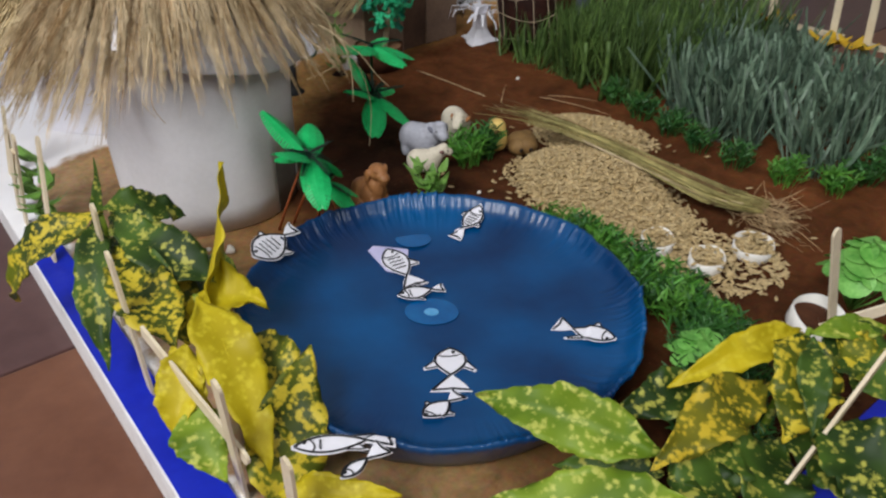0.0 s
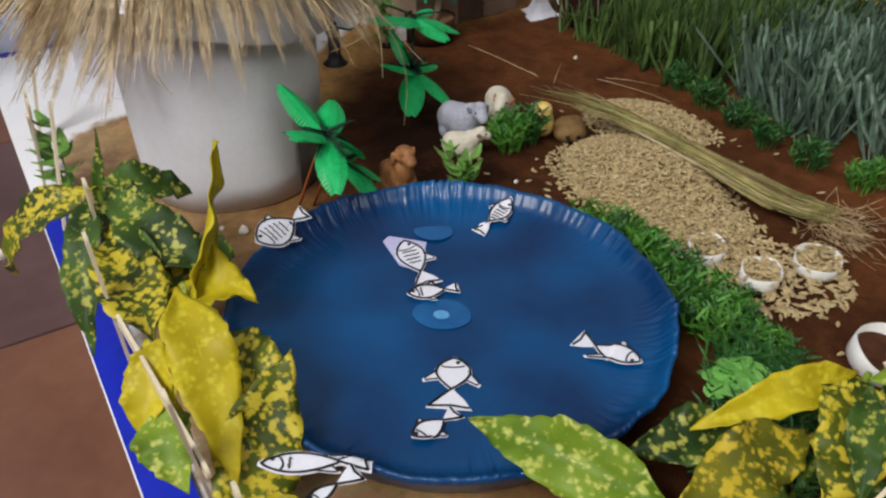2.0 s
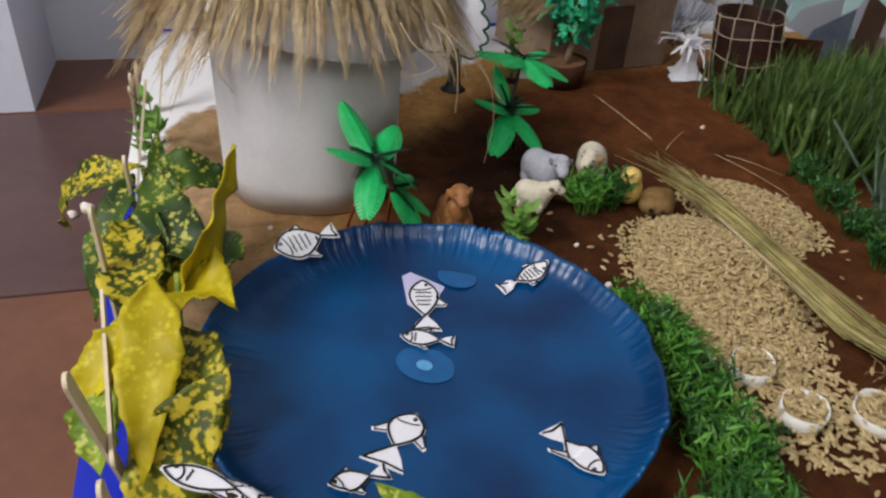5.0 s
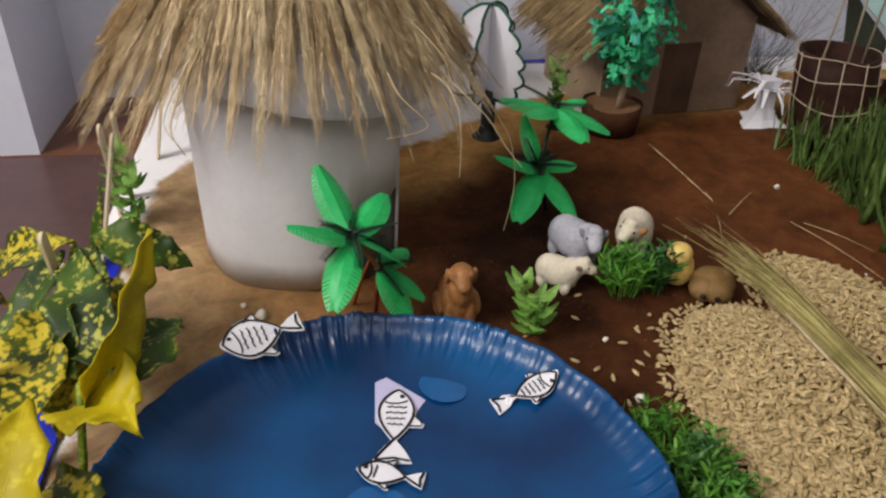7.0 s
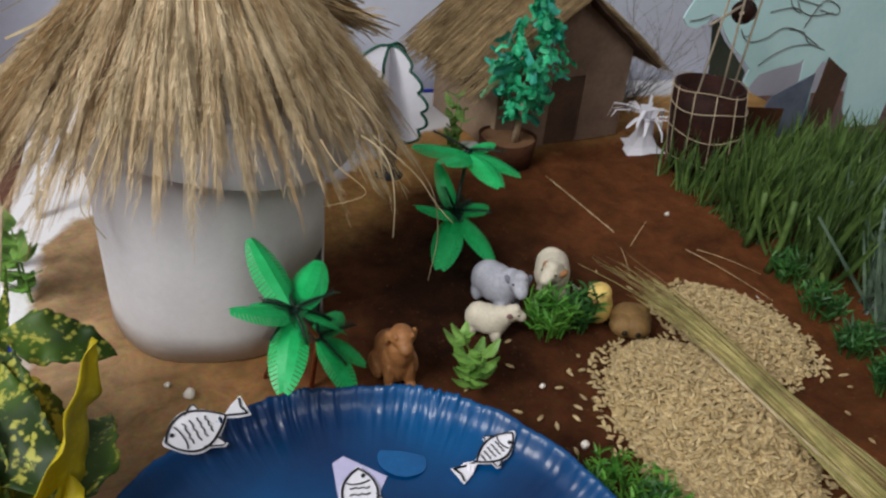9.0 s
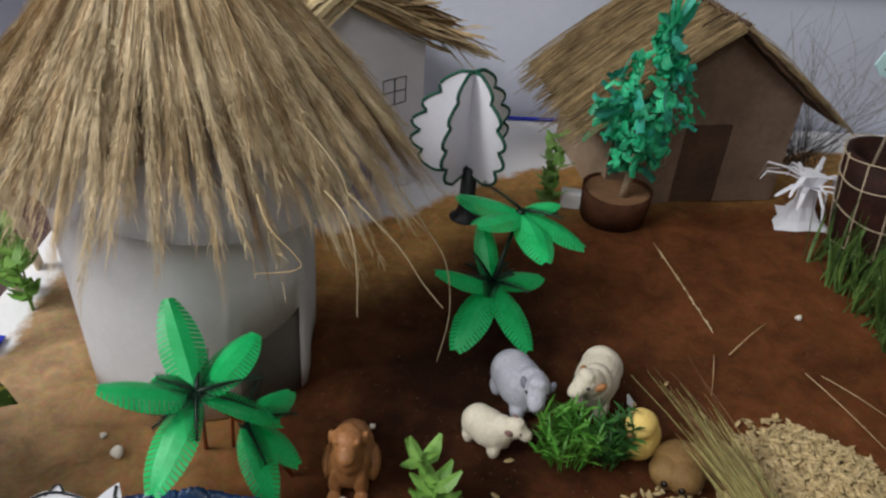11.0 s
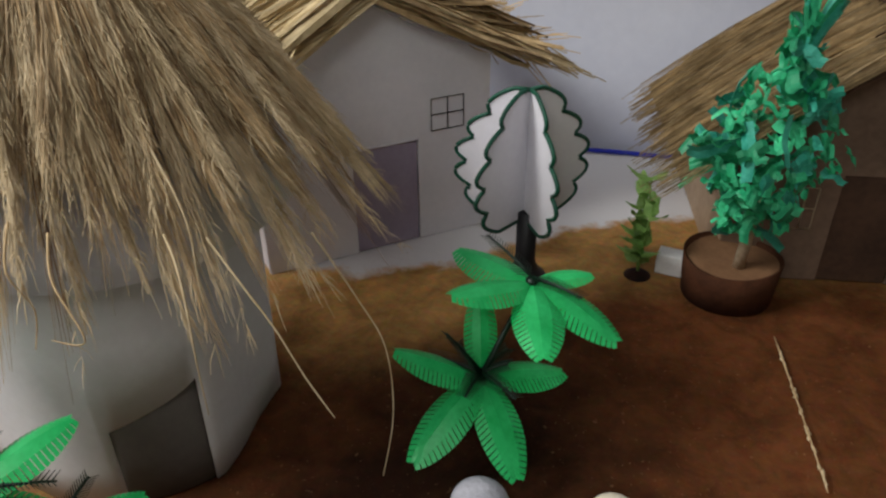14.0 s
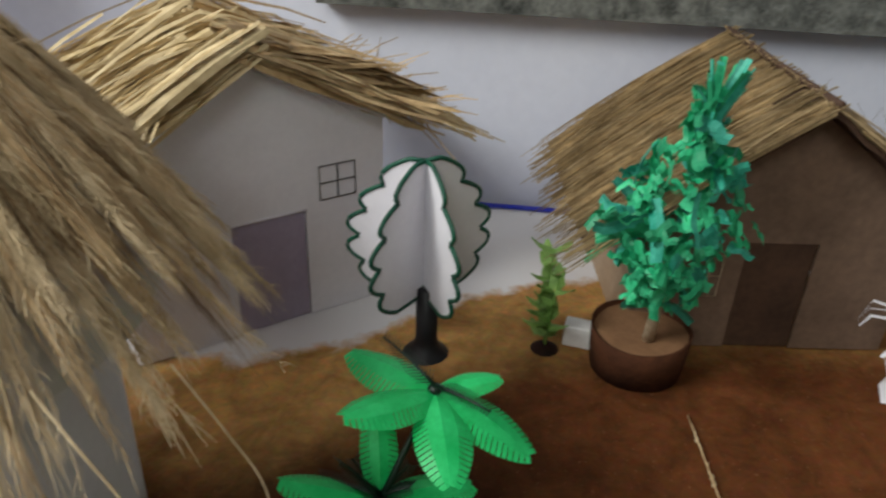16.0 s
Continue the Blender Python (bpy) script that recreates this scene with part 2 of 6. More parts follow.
def soil_paint():
    """Brown poster paint on white foam, thin towards the corner behind the huts, with bare foam beyond an uneven brush edge."""
    m = bpy.data.materials.new("brown_paint_on_foam")
    m.use_nodes = True
    nt = m.node_tree
    b = nt.nodes["Principled BSDF"]
    co = nt.nodes.new("ShaderNodeTexCoord")
    sep = nt.nodes.new("ShaderNodeSeparateXYZ")
    nt.links.new(co.outputs["Object"], sep.inputs[0])
    edge = nt.nodes.new("ShaderNodeFloatCurve")      # how far back the paint goes, by u
    c = edge.mapping.curves[0]
    pts = [(0.0, 0.70), (0.07, 0.73), (0.13, 0.80), (0.24, 0.79), (0.35, 0.815), (0.42, 0.875), (0.5, 0.93), (0.75, 0.985), (1.0, 1.0)]
    c.points[0].location, c.points[1].location = pts[0], pts[-1]
    for p in pts[1:-1]:
        c.points.new(*p)
    edge.mapping.update()
    nt.links.new(sep.outputs["X"], edge.inputs["Value"])
    wob = node(nt, "ShaderNodeTexNoise", Scale=22.0, Detail=6.0, Roughness=0.65)
    nt.links.new(co.outputs["Object"], wob.inputs["Vector"])
    d = nt.nodes.new("ShaderNodeMath")
    d.operation = "SUBTRACT"
    nt.links.new(edge.outputs[0], d.inputs[0])
    nt.links.new(sep.outputs["Y"], d.inputs[1])
    d2 = nt.nodes.new("ShaderNodeMath")
    d2.operation = "MULTIPLY_ADD"
    d2.inputs[1].default_value = 0.07
    nt.links.new(wob.outputs["Fac"], d2.inputs[0])
    nt.links.new(d.outputs[0], d2.inputs[2])         # metres of paint between here and the brush edge
    side = nt.nodes.new("ShaderNodeMath")
    side.operation = "MULTIPLY_ADD"
    side.inputs[1].default_value = 0.06
    nt.links.new(wob.outputs["Fac"], side.inputs[0])
    nt.links.new(sep.outputs["X"], side.inputs[2])
    near = nt.nodes.new("ShaderNodeMapRange")
    near.inputs["From Min"].default_value = 0.105
    near.inputs["From Max"].default_value = 0.118
    nt.links.new(side.outputs[0], near.inputs["Value"])
    cover = nt.nodes.new("ShaderNodeMapRange")
    cover.inputs["From Min"].default_value = 0.032
    cover.inputs["From Max"].default_value = 0.046
    nt.links.new(d2.outputs[0], cover.inputs["Value"])
    both = nt.nodes.new("ShaderNodeMath")
    both.operation = "MULTIPLY"
    nt.links.new(cover.outputs[0], both.inputs[0])
    nt.links.new(near.outputs[0], both.inputs[1])
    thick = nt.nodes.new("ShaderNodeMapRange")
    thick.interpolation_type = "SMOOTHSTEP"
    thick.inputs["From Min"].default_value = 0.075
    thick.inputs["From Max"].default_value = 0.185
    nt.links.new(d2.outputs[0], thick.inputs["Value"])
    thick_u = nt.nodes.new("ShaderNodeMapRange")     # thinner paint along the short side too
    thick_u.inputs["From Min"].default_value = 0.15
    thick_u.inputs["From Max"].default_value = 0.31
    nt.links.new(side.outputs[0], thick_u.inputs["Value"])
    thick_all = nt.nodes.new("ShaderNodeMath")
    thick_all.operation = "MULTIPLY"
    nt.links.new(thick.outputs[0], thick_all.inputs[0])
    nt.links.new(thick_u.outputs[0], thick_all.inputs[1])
    n2 = node(nt, "ShaderNodeTexNoise", Scale=6.0, Detail=6.0, Roughness=0.62)
    n3 = node(nt, "ShaderNodeTexNoise", Scale=160.0, Detail=4.0, Roughness=0.7)
    for n in (n2, n3):
        nt.links.new(co.outputs["Object"], n.inputs["Vector"])
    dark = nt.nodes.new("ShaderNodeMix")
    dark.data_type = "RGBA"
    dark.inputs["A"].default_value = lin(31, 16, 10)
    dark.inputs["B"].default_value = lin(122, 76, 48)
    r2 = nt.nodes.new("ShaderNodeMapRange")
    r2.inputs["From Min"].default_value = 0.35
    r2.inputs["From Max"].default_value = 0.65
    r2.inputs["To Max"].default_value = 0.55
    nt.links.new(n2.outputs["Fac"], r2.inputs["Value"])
    dry = nt.nodes.new("ShaderNodeMapRange")         # redder away from the round hut, whose shade is painted in as darker brown
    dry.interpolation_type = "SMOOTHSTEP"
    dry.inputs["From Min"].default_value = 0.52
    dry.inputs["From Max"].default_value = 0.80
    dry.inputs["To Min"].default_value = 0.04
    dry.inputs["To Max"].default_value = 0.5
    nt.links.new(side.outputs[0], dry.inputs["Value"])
    coat_and_shade = nt.nodes.new("ShaderNodeMath")
    coat_and_shade.operation = "ADD"
    nt.links.new(r2.outputs[0], coat_and_shade.inputs[0])
    nt.links.new(dry.outputs[0], coat_and_shade.inputs[1])
    nt.links.new(coat_and_shade.outputs[0], dark.inputs["Factor"])
    body = nt.nodes.new("ShaderNodeMix")
    body.data_type = "RGBA"
    tan = nt.nodes.new("ShaderNodeMix")
    tan.data_type = "RGBA"
    tan.inputs["A"].default_value = lin(176, 146, 112)
    tan.inputs["B"].default_value = lin(212, 164, 106)
    nt.links.new(thick_u.outputs[0], tan.inputs["Factor"])
    nt.links.new(tan.outputs["Result"], body.inputs["A"])
    nt.links.new(thick_all.outputs[0], body.inputs["Factor"])
    nt.links.new(dark.outputs["Result"], body.inputs["B"])
    speck = nt.nodes.new("ShaderNodeMix")
    speck.data_type = "RGBA"
    speck.blend_type = "MULTIPLY"
    speck.inputs["Factor"].default_value = 0.55
    nt.links.new(body.outputs["Result"], speck.inputs["A"])
    nt.links.new(n3.outputs["Color"], speck.inputs["B"])
    hsv = nt.nodes.new("ShaderNodeHueSaturation")
    hsv.inputs["Value"].default_value = 1.35
    hsv.inputs["Saturation"].default_value = 1.04
    nt.links.new(speck.outputs["Result"], hsv.inputs["Color"])
    blotch = node(nt, "ShaderNodeTexNoise", Scale=38.0, Detail=7.0, Roughness=0.7, Distortion=0.6)
    nt.links.new(co.outputs["Object"], blotch.inputs["Vector"])
    br = nt.nodes.new("ShaderNodeMapRange")
    br.inputs["From Min"].default_value = 0.3
    br.inputs["From Max"].default_value = 0.7
    br.inputs["To Min"].default_value = 0.72
    br.inputs["To Max"].default_value = 1.62
    nt.links.new(blotch.outputs["Fac"], br.inputs["Value"])
    nt.links.new(br.outputs[0], hsv.inputs["Value"])
    fl = node(nt, "ShaderNodeTexNoise", Scale=330.0, Detail=2.0, Roughness=0.6)
    nt.links.new(co.outputs["Object"], fl.inputs["Vector"])
    fr = nt.nodes.new("ShaderNodeMapRange")
    fr.inputs["From Min"].default_value = 0.66
    fr.inputs["From Max"].default_value = 0.74
    fr.inputs["To Max"].default_value = 0.22
    nt.links.new(fl.outputs["Fac"], fr.inputs["Value"])
    fleck = nt.nodes.new("ShaderNodeMix")
    fleck.data_type = "RGBA"
    fleck.inputs["B"].default_value = lin(176, 140, 104)
    nt.links.new(fr.outputs[0], fleck.inputs["Factor"])
    nt.links.new(hsv.outputs["Color"], fleck.inputs["A"])
    fin = nt.nodes.new("ShaderNodeMix")
    fin.data_type = "RGBA"
    fin.inputs["A"].default_value = lin(240, 238, 240)
    nt.links.new(both.outputs[0], fin.inputs["Factor"])
    nt.links.new(fleck.outputs["Result"], fin.inputs["B"])
    nt.links.new(fin.outputs["Result"], b.inputs["Base Color"])
    b.inputs["Roughness"].default_value = 0.82
    b.inputs["Specular IOR Level"].default_value = 0.07
    bp = nt.nodes.new("ShaderNodeBump")
    bp.inputs["Strength"].default_value = 0.35
    bp.inputs["Distance"].default_value = 0.002
    nt.links.new(n3.outputs["Fac"], bp.inputs["Height"])
    nt.links.new(bp.outputs["Normal"], b.inputs["Normal"])
    return m


SOIL = soil_paint()


def pond_film():
    """Blue plastic film, deeper and lighter in broad soft patches, with fine creases."""
    m = surface("blue_film", lin(0, 35, 76), lin(0, 75, 129), 9, 0.36, 0.0, 2, spec=0.28, detail=1.0)
    nt = m.node_tree
    co = nt.nodes.new("ShaderNodeTexCoord")
    n = node(nt, "ShaderNodeTexNoise", Scale=35.0, Detail=3.0)
    nt.links.new(co.outputs["Object"], n.inputs["Vector"])
    bp = nt.nodes.new("ShaderNodeBump")
    bp.inputs["Strength"].default_value = 0.12
    bp.inputs["Distance"].default_value = 0.004
    nt.links.new(n.outputs["Fac"], bp.inputs["Height"])
    b = nt.nodes["Principled BSDF"]
    nt.links.new(bp.outputs["Normal"], b.inputs["Normal"])
    b.inputs["Coat Weight"].default_value = 0.2
    b.inputs["Coat Roughness"].default_value = 0.12
    return m


FILM = pond_film()

# ---- builders ----


def mesh(name, verts, faces, material, smooth=False):
    me = bpy.data.meshes.new(name)
    me.from_pydata([tuple(v) for v in verts], [], faces)
    for m in material if isinstance(material, (list, tuple)) else [material]:
        me.materials.append(m)
    if smooth:
        me.polygons.foreach_set("use_smooth", [True] * len(me.polygons))
    me.update()
    return me


def thing(name, label, category, at=(0, 0, 0), group="", kind=""):
    ob = new(name)
    ob.location = at
    ob.empty_display_size = 0.02
    return tagged(ob, label, category, group, kind)


def under(ob, parent):
    """Hang ob, built in world places, under its thing."""
    ob.parent = parent
    ob.matrix_parent_inverse = Matrix.Translation(parent.location).inverted()
    return ob


def part(name, data, parent, label="", kind="", at=None):
    ob = new(name, data)
    if at is not None:
        ob.location = at
    tagged(ob, label, kind=kind)
    return under(ob, parent) if parent else ob


def bm_mesh(name, bm, material, smooth=True):
    me = bpy.data.meshes.new(name)
    bm.normal_update()
    bm.to_mesh(me)
    bm.free()
    for m in material if isinstance(material, (list, tuple)) else [material]:
        me.materials.append(m)
    if smooth:
        me.polygons.foreach_set("use_smooth", [True] * len(me.polygons))
    return me


def box(name, lo, hi, material, bevel=0.0, frame_of=None):
    """A box, bevelled, between two corners; frame_of turns it (a matrix)."""
    bm = bmesh.new()
    bmesh.ops.create_cube(bm, size=1.0)
    lo, hi = Vector(lo), Vector(hi)
    for v in bm.verts:
        v.co = Vector((lo.x + (v.co.x + 0.5) * (hi.x - lo.x), lo.y + (v.co.y + 0.5) * (hi.y - lo.y), lo.z + (v.co.z + 0.5) * (hi.z - lo.z)))
    if bevel:
        bmesh.ops.bevel(bm, geom=bm.edges[:], offset=bevel, segments=2, profile=0.6, affect="EDGES")
    if frame_of is not None:
        bm.transform(frame_of)
    return bm_mesh(name, bm, material, smooth=False)


BOARD = Matrix(((U.x, V.x, 0, 0), (U.y, V.y, 0, 0), (0, 0, 1, 0), (0, 0, 0, 1)))


def tubes(name, paths, material, radii, sides=3, taper=0.3):
    """Many thin round strands in one mesh: each path is a list of points, radii the strand's radius (or one for all)."""
    verts, faces = [], []
    for i, path in enumerate(paths):
        r = radii[i] if isinstance(radii, (list, tuple)) else radii
        n = len(path)
        start = len(verts)
        for k, p in enumerate(path):
            p = Vector(p)
            d = (Vector(path[min(k + 1, n - 1)]) - Vector(path[max(k - 1, 0)])).normalized()
            a = d.cross(Vector((0.31, 0.17, 0.93)))
            if a.length < 1e-4:
                a = d.cross(Vector((1, 0, 0)))
            a.normalize()
            b = d.cross(a)
            w = r * (1 - (1 - taper) * k / (n - 1))
            for s in range(sides):
                t = 2 * math.pi * s / sides
                verts.append(p + a * (w * math.cos(t)) + b * (w * math.sin(t)))
        for k in range(n - 1):
            for s in range(sides):
                s2 = (s + 1) % sides
                q = start + k * sides
                faces.append((q + s, q + s2, q + sides + s2, q + sides + s))
        faces.append(tuple(start + s for s in reversed(range(sides))))
        faces.append(tuple(start + (n - 1) * sides + s for s in range(sides)))
    return mesh(name, verts, faces, material, smooth=sides > 3)


def ribbons(name, paths, material, widths, facing=None, tip=0.15, base=0.7, crease=0.25):
    """Many flat blades in one mesh, each with a crease along its middle."""
    verts, faces = [], []
    for i, path in enumerate(paths):
        w0 = widths[i] if isinstance(widths, (list, tuple)) else widths
        n = len(path)
        d = (Vector(path[-1]) - Vector(path[0])).normalized()
        f = Vector(facing[i]) if facing else Vector((random.uniform(-1, 1), random.uniform(-1, 1), 0.2))
        a = d.cross(f)
        if a.length < 1e-3:
            a = d.cross(Vector((1, 0.3, 0)))
        a.normalize()
        nrm = a.cross(d)
        start = len(verts)
        for k, p in enumerate(path):
            t = k / (n - 1)
            w = w0 * (base + (1 - base) * min(1, t * 3)) * (1 if t < 0.55 else 1 - (1 - tip) * (t - 0.55) / 0.45) / 2
            p = Vector(p)
            verts += [p - a * w, p + nrm * (w * crease), p + a * w]
        for k in range(n - 1):
            q = start + 3 * k
            faces += [(q, q + 1, q + 4, q + 3), (q + 1, q + 2, q + 5, q + 4)]
    return mesh(name, verts, faces, material)


def bend(p0, p1, sag=0.0, n=5, side=None):
    """A curved way from p0 to p1 that sags (or arches, minus) in between."""
    p0, p1 = Vector(p0), Vector(p1)
    side = side if side is not None else Vector((0, 0, -1))
    return [p0.lerp(p1, k / (n - 1)) + side * (sag * 4 * (k / (n - 1)) * (1 - k / (n - 1))) for k in range(n)]


def revolve(profile, segments=48, centre=(0, 0), wave=None):
    """A turned body from (radius, height) pairs; wave(angle, radius, height) may move each point."""
    verts, faces = [], []
    for r, z in profile:
        for s in range(segments):
            a = 2 * math.pi * s / segments
            rr, zz = wave(a, r, z) if wave else (r, z)
            verts.append((centre[0] + rr * math.cos(a), centre[1] + rr * math.sin(a), zz))
    for k in range(len(profile) - 1):
        for s in range(segments):
            s2 = (s + 1) % segments
            faces.append((k * segments + s, k * segments + s2, (k + 1) * segments + s2, (k + 1) * segments + s))
    return verts, faces


def lumps(name, blobs, materials):
    """One smooth figure from egg shapes: (centre, radii, turn about z, tilt, material slot)."""
    bm = bmesh.new()
    for c, r, turn, tilt, slot in blobs:
        before = set(bm.faces)
        m = Matrix.Translation(c) @ Euler((0, radians(tilt), radians(turn))).to_matrix().to_4x4() @ Matrix.Diagonal((*r, 1))
        bmesh.ops.create_uvsphere(bm, u_segments=18, v_segments=11, radius=1.0, matrix=m)
        for f in bm.faces:
            if f not in before:
                f.material_index = slot
    for v in bm.verts:
        v.co += noise.noise_vector(v.co * 90) * 0.0009
    return bm_mesh(name, bm, materials)

# ---- the room ----
UL, UR, VF, VB, TOP = -1.5, 2.3, -1.6, 1.066, 2.9
PIL_U, PIL_V = -0.072, 0.898       # the wall steps forward left of here


def slab(name, lo, hi, material, label="", category=""):
    return tagged(new(name, box(name, lo, hi, material, frame_of=BOARD)), label, category, kind="structure")


slab("wall_north", (PIL_U, VB, -0.1), (UR + 0.1, VB + 0.1, TOP), WALL, "plain blue-grey painted wall behind the model", "wall")
slab("wall_pillar", (UL - 0.1, PIL_V, -0.1), (PIL_U, VB + 0.1, TOP), WALL, "blue-grey painted wall that steps forward", "wall")
slab("wall_east", (UR, VF, -0.1), (UR + 0.1, VB, TOP), ROOM, "plain painted wall", "wall")
# the opening in this unseen wall is there for the added fill lamp
wall_south = thing("wall_south", "unseen painted wall with a high opening for the fill light", "wall", kind="structure")
for lo, hi in (((UL - 0.1, VF - 0.1, -0.1), (-0.65, VF, TOP)), ((0.85, VF - 0.1, -0.1), (UR + 0.1, VF, TOP)), ((-0.65, VF - 0.1, 2.65), (0.85, VF, TOP)), ((-0.65, VF - 0.1, -0.1), (0.85, VF, 1.65))):
    part("wall_section", box("wall_section", lo, hi, ROOM, frame_of=BOARD), wall_south)
slab("ceiling", (UL - 0.1, VF - 0.1, TOP), (UR + 0.1, VB + 0.1, TOP + 0.1), CEILING, "plain white ceiling", "ceiling")
# the west wall has a window opening
WV0, WV1, WZ0, WZ1 = -0.98, 0.34, 1.15, 2.6
wall_west = thing("wall_west", "plain painted wall with a window opening", "wall", kind="structure")
for lo, hi in (((UL - 0.1, VF, -0.1), (UL, WV0, TOP)), ((UL - 0.1, WV1, -0.1), (UL, PIL_V, TOP)),
               ((UL - 0.1, WV0, -0.1), (UL, WV1, WZ0)), ((UL - 0.1, WV0, WZ1), (UL, WV1, TOP))):
    part("wall_section", box("wall_section", lo, hi, ROOM, frame_of=BOARD), wall_west)
window = thing("window_1", "open window with a pale frame", "window", kind="structure")
for lo, hi in (((UL - 0.08, WV0, WZ0), (UL - 0.03, WV0 + 0.05, WZ1)), ((UL - 0.08, WV1 - 0.05, WZ0), (UL - 0.03, WV1, WZ1)),
               ((UL - 0.08, WV0 + 0.05, WZ0), (UL - 0.03, WV1 - 0.05, WZ0 + 0.05)), ((UL - 0.08, WV0 + 0.05, WZ1 - 0.05), (UL - 0.03, WV1 - 0.05, WZ1))):
    part("window_frame", box("window_frame", lo, hi, CEILING, 0.004, frame_of=BOARD), window)
floor = slab("floor", (UL - 0.1, VF - 0.1, FLOOR - 0.1), (UR + 0.1, VB + 0.1, FLOOR - 0.003), GROUT, "floor of brown and dark glazed tiles", "floor")
slab("stone_ledge", (0.285, VB - 0.02, 0.185), (UR, VB, 0.26), STONE, "rough dark grey stone ledge on the wall", "ledge")

# ---- the board ----
BU0, BU1, BV0, BV1 = 0.052, 1.055, 0.055, 1.06
board = thing("base_board", "white foam board painted earthy brown on top", "board", B(0.5, 0.5, FLOOR))
slab_mesh = box("foam_slab", (BU0, BV0, FLOOR), (BU1, BV1, -0.001), FOAM, 0.002, frame_of=BOARD)
part("foam_slab", slab_mesh, board, "white foam slab")


def relief(u, v):
    return 0.0012 * noise.noise(Vector((u * 26, v * 26, 0.3))) + 0.0006 * noise.noise(Vector((u * 90, v * 90, 1.3)))


NU, NV = 120, 120
gv = [(BU0 + 0.001 + (BU1 - BU0 - 0.002) * i / NU, BV0 + 0.001 + (BV1 - BV0 - 0.002) * j / NV) for j in range(NV + 1) for i in range(NU + 1)]
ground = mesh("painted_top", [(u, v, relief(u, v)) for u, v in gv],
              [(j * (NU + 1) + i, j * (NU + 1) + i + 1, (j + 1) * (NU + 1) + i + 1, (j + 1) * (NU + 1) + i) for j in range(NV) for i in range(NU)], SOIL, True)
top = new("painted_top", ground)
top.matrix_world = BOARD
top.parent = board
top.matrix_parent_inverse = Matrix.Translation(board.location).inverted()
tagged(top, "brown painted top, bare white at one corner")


def tape(name, u0, v0, u1, v1, length_u):
    n = 60
    verts, faces = [], []
    for i in range(n + 1):
        t = i / n
        for s in (0, 1):
            u = u0 + (u1 - u0) * (t if length_u else s)
            v = v0 + (v1 - v0) * (s if length_u else t)
            w = 0.0012 * noise.noise(Vector((t * 9, s * 5, u0)))
            verts.append(B(u + (0 if length_u else w * (1 if s else 0)), v + (w if length_u and s else 0), 0.0024 + 0.0005 * noise.noise(Vector((t * 30, s, 2)))))
    for i in range(n):
        q = 2 * i
        faces.append((q, q + 1, q + 3, q + 2) if length_u else (q, q + 2, q + 3, q + 1))
    me = mesh(name, verts, faces, TAPE)
    ob = part(name, me, board, "glossy blue tape strip")
    m = ob.modifiers.new("thick", "SOLIDIFY")
    m.thickness = 0.0012
    m.offset = 0
    return ob


tape("edge_tape", BU0 + 0.001, BV0, BU0 + 0.027, 0.625, False)
tape("edge_tape", BU0 + 0.03, BV0 + 0.001, BU1, BV0 + 0.026, True)
tape("edge_tape", BU0, BV1 - 0.008, 0.60, BV1 - 0.001, True)

# ---- the pond ----
PC, PR = Vector((0.0, 0.41, 0.0)), 0.143
pond = thing("pond_plate", "round plate wrapped in crinkled blue plastic film as a pond", "plate", PC)


def ridge_noise(x, y, z, sharp):
    return max(0.0, 1 - abs(noise.noise(Vector((x, y, z)))) * sharp)


def crinkle(a, r, z):
    """Radial creases of the stretched film: fine, uneven, slanting a little, deepest at the rim, bunched in places."""
    if r < 0.112:
        return r, z
    k = (r - 0.112) / 0.031
    x, y = math.cos(a), math.sin(a)
    bunch = 0.12 + 0.95 * max(0.0, 0.45 + noise.noise(Vector((x * 3.4, y * 3.4, 2.0)))) ** 1.8
    slant = a + 0.05 * k * noise.noise(Vector((x * 5, y * 5, 8)))
    fold = 0.0022 * ridge_noise(slant * 21, k * 0.8, 0, 2.6) + 0.0020 * ridge_noise(slant * 47 + k, k * 1.2, 4, 2.8) + 0.0014 * ridge_noise(slant * 90 - 3 * k, k * 2.0, 9, 3.0)
    fold += 0.0016 * noise.noise(Vector((x * 9, y * 9, k * 2.0)))
    edge = noise.noise(Vector((x * 4, y * 4, 7))) * 0.003 + noise.noise(Vector((a * 9, 0, 3))) * 0.0014 + noise.noise(Vector((a * 31, 0, 5))) * 0.0008
    return r + edge * max(0.0, k), z + fold * bunch * min(1.0, k * 1.3) ** 1.3


SAG = 0.0215                       # height of the film in the middle; it sags from the rim
profile = [(0.0005, SAG)] + [(0.01 * k, SAG + 0.0085 * (0.01 * k / 0.125) ** 2) for k in range(1, 13)] + [(0.1255, 0.0304), (0.130, 0.0318), (0.134, 0.0342), (0.137, 0.0372), (0.139, 0.0400), (0.141, 0.0426), (0.1425, 0.0438), (0.1437, 0.0440), (0.1447, 0.0424), (0.1435, 0.0385), (0.138, 0.03), (0.130, 0.016), (0.122, 0.004), (0.110, 0.0022)]
pv, pf = revolve(profile, 900, (PC.x, PC.y), crinkle)
part("film", mesh("film", pv, pf, FILM, True), pond, "glossy blue film with radial creases")


def disc(name, x, y, z, rx, ry, material, parent, label):
    verts = [(x, y, z)] + [(x + rx * math.cos(t) * (1 + 0.05 * noise.noise(Vector((t, x * 50, 1)))), y + ry * math.sin(t), z - 0.0001) for t in (2 * math.pi * k / 40 for k in range(40))]
    return part(name, mesh(name, verts, [(0, 1 + k, 1 + (k + 1) % 40) for k in range(40)], material, True), parent, label)


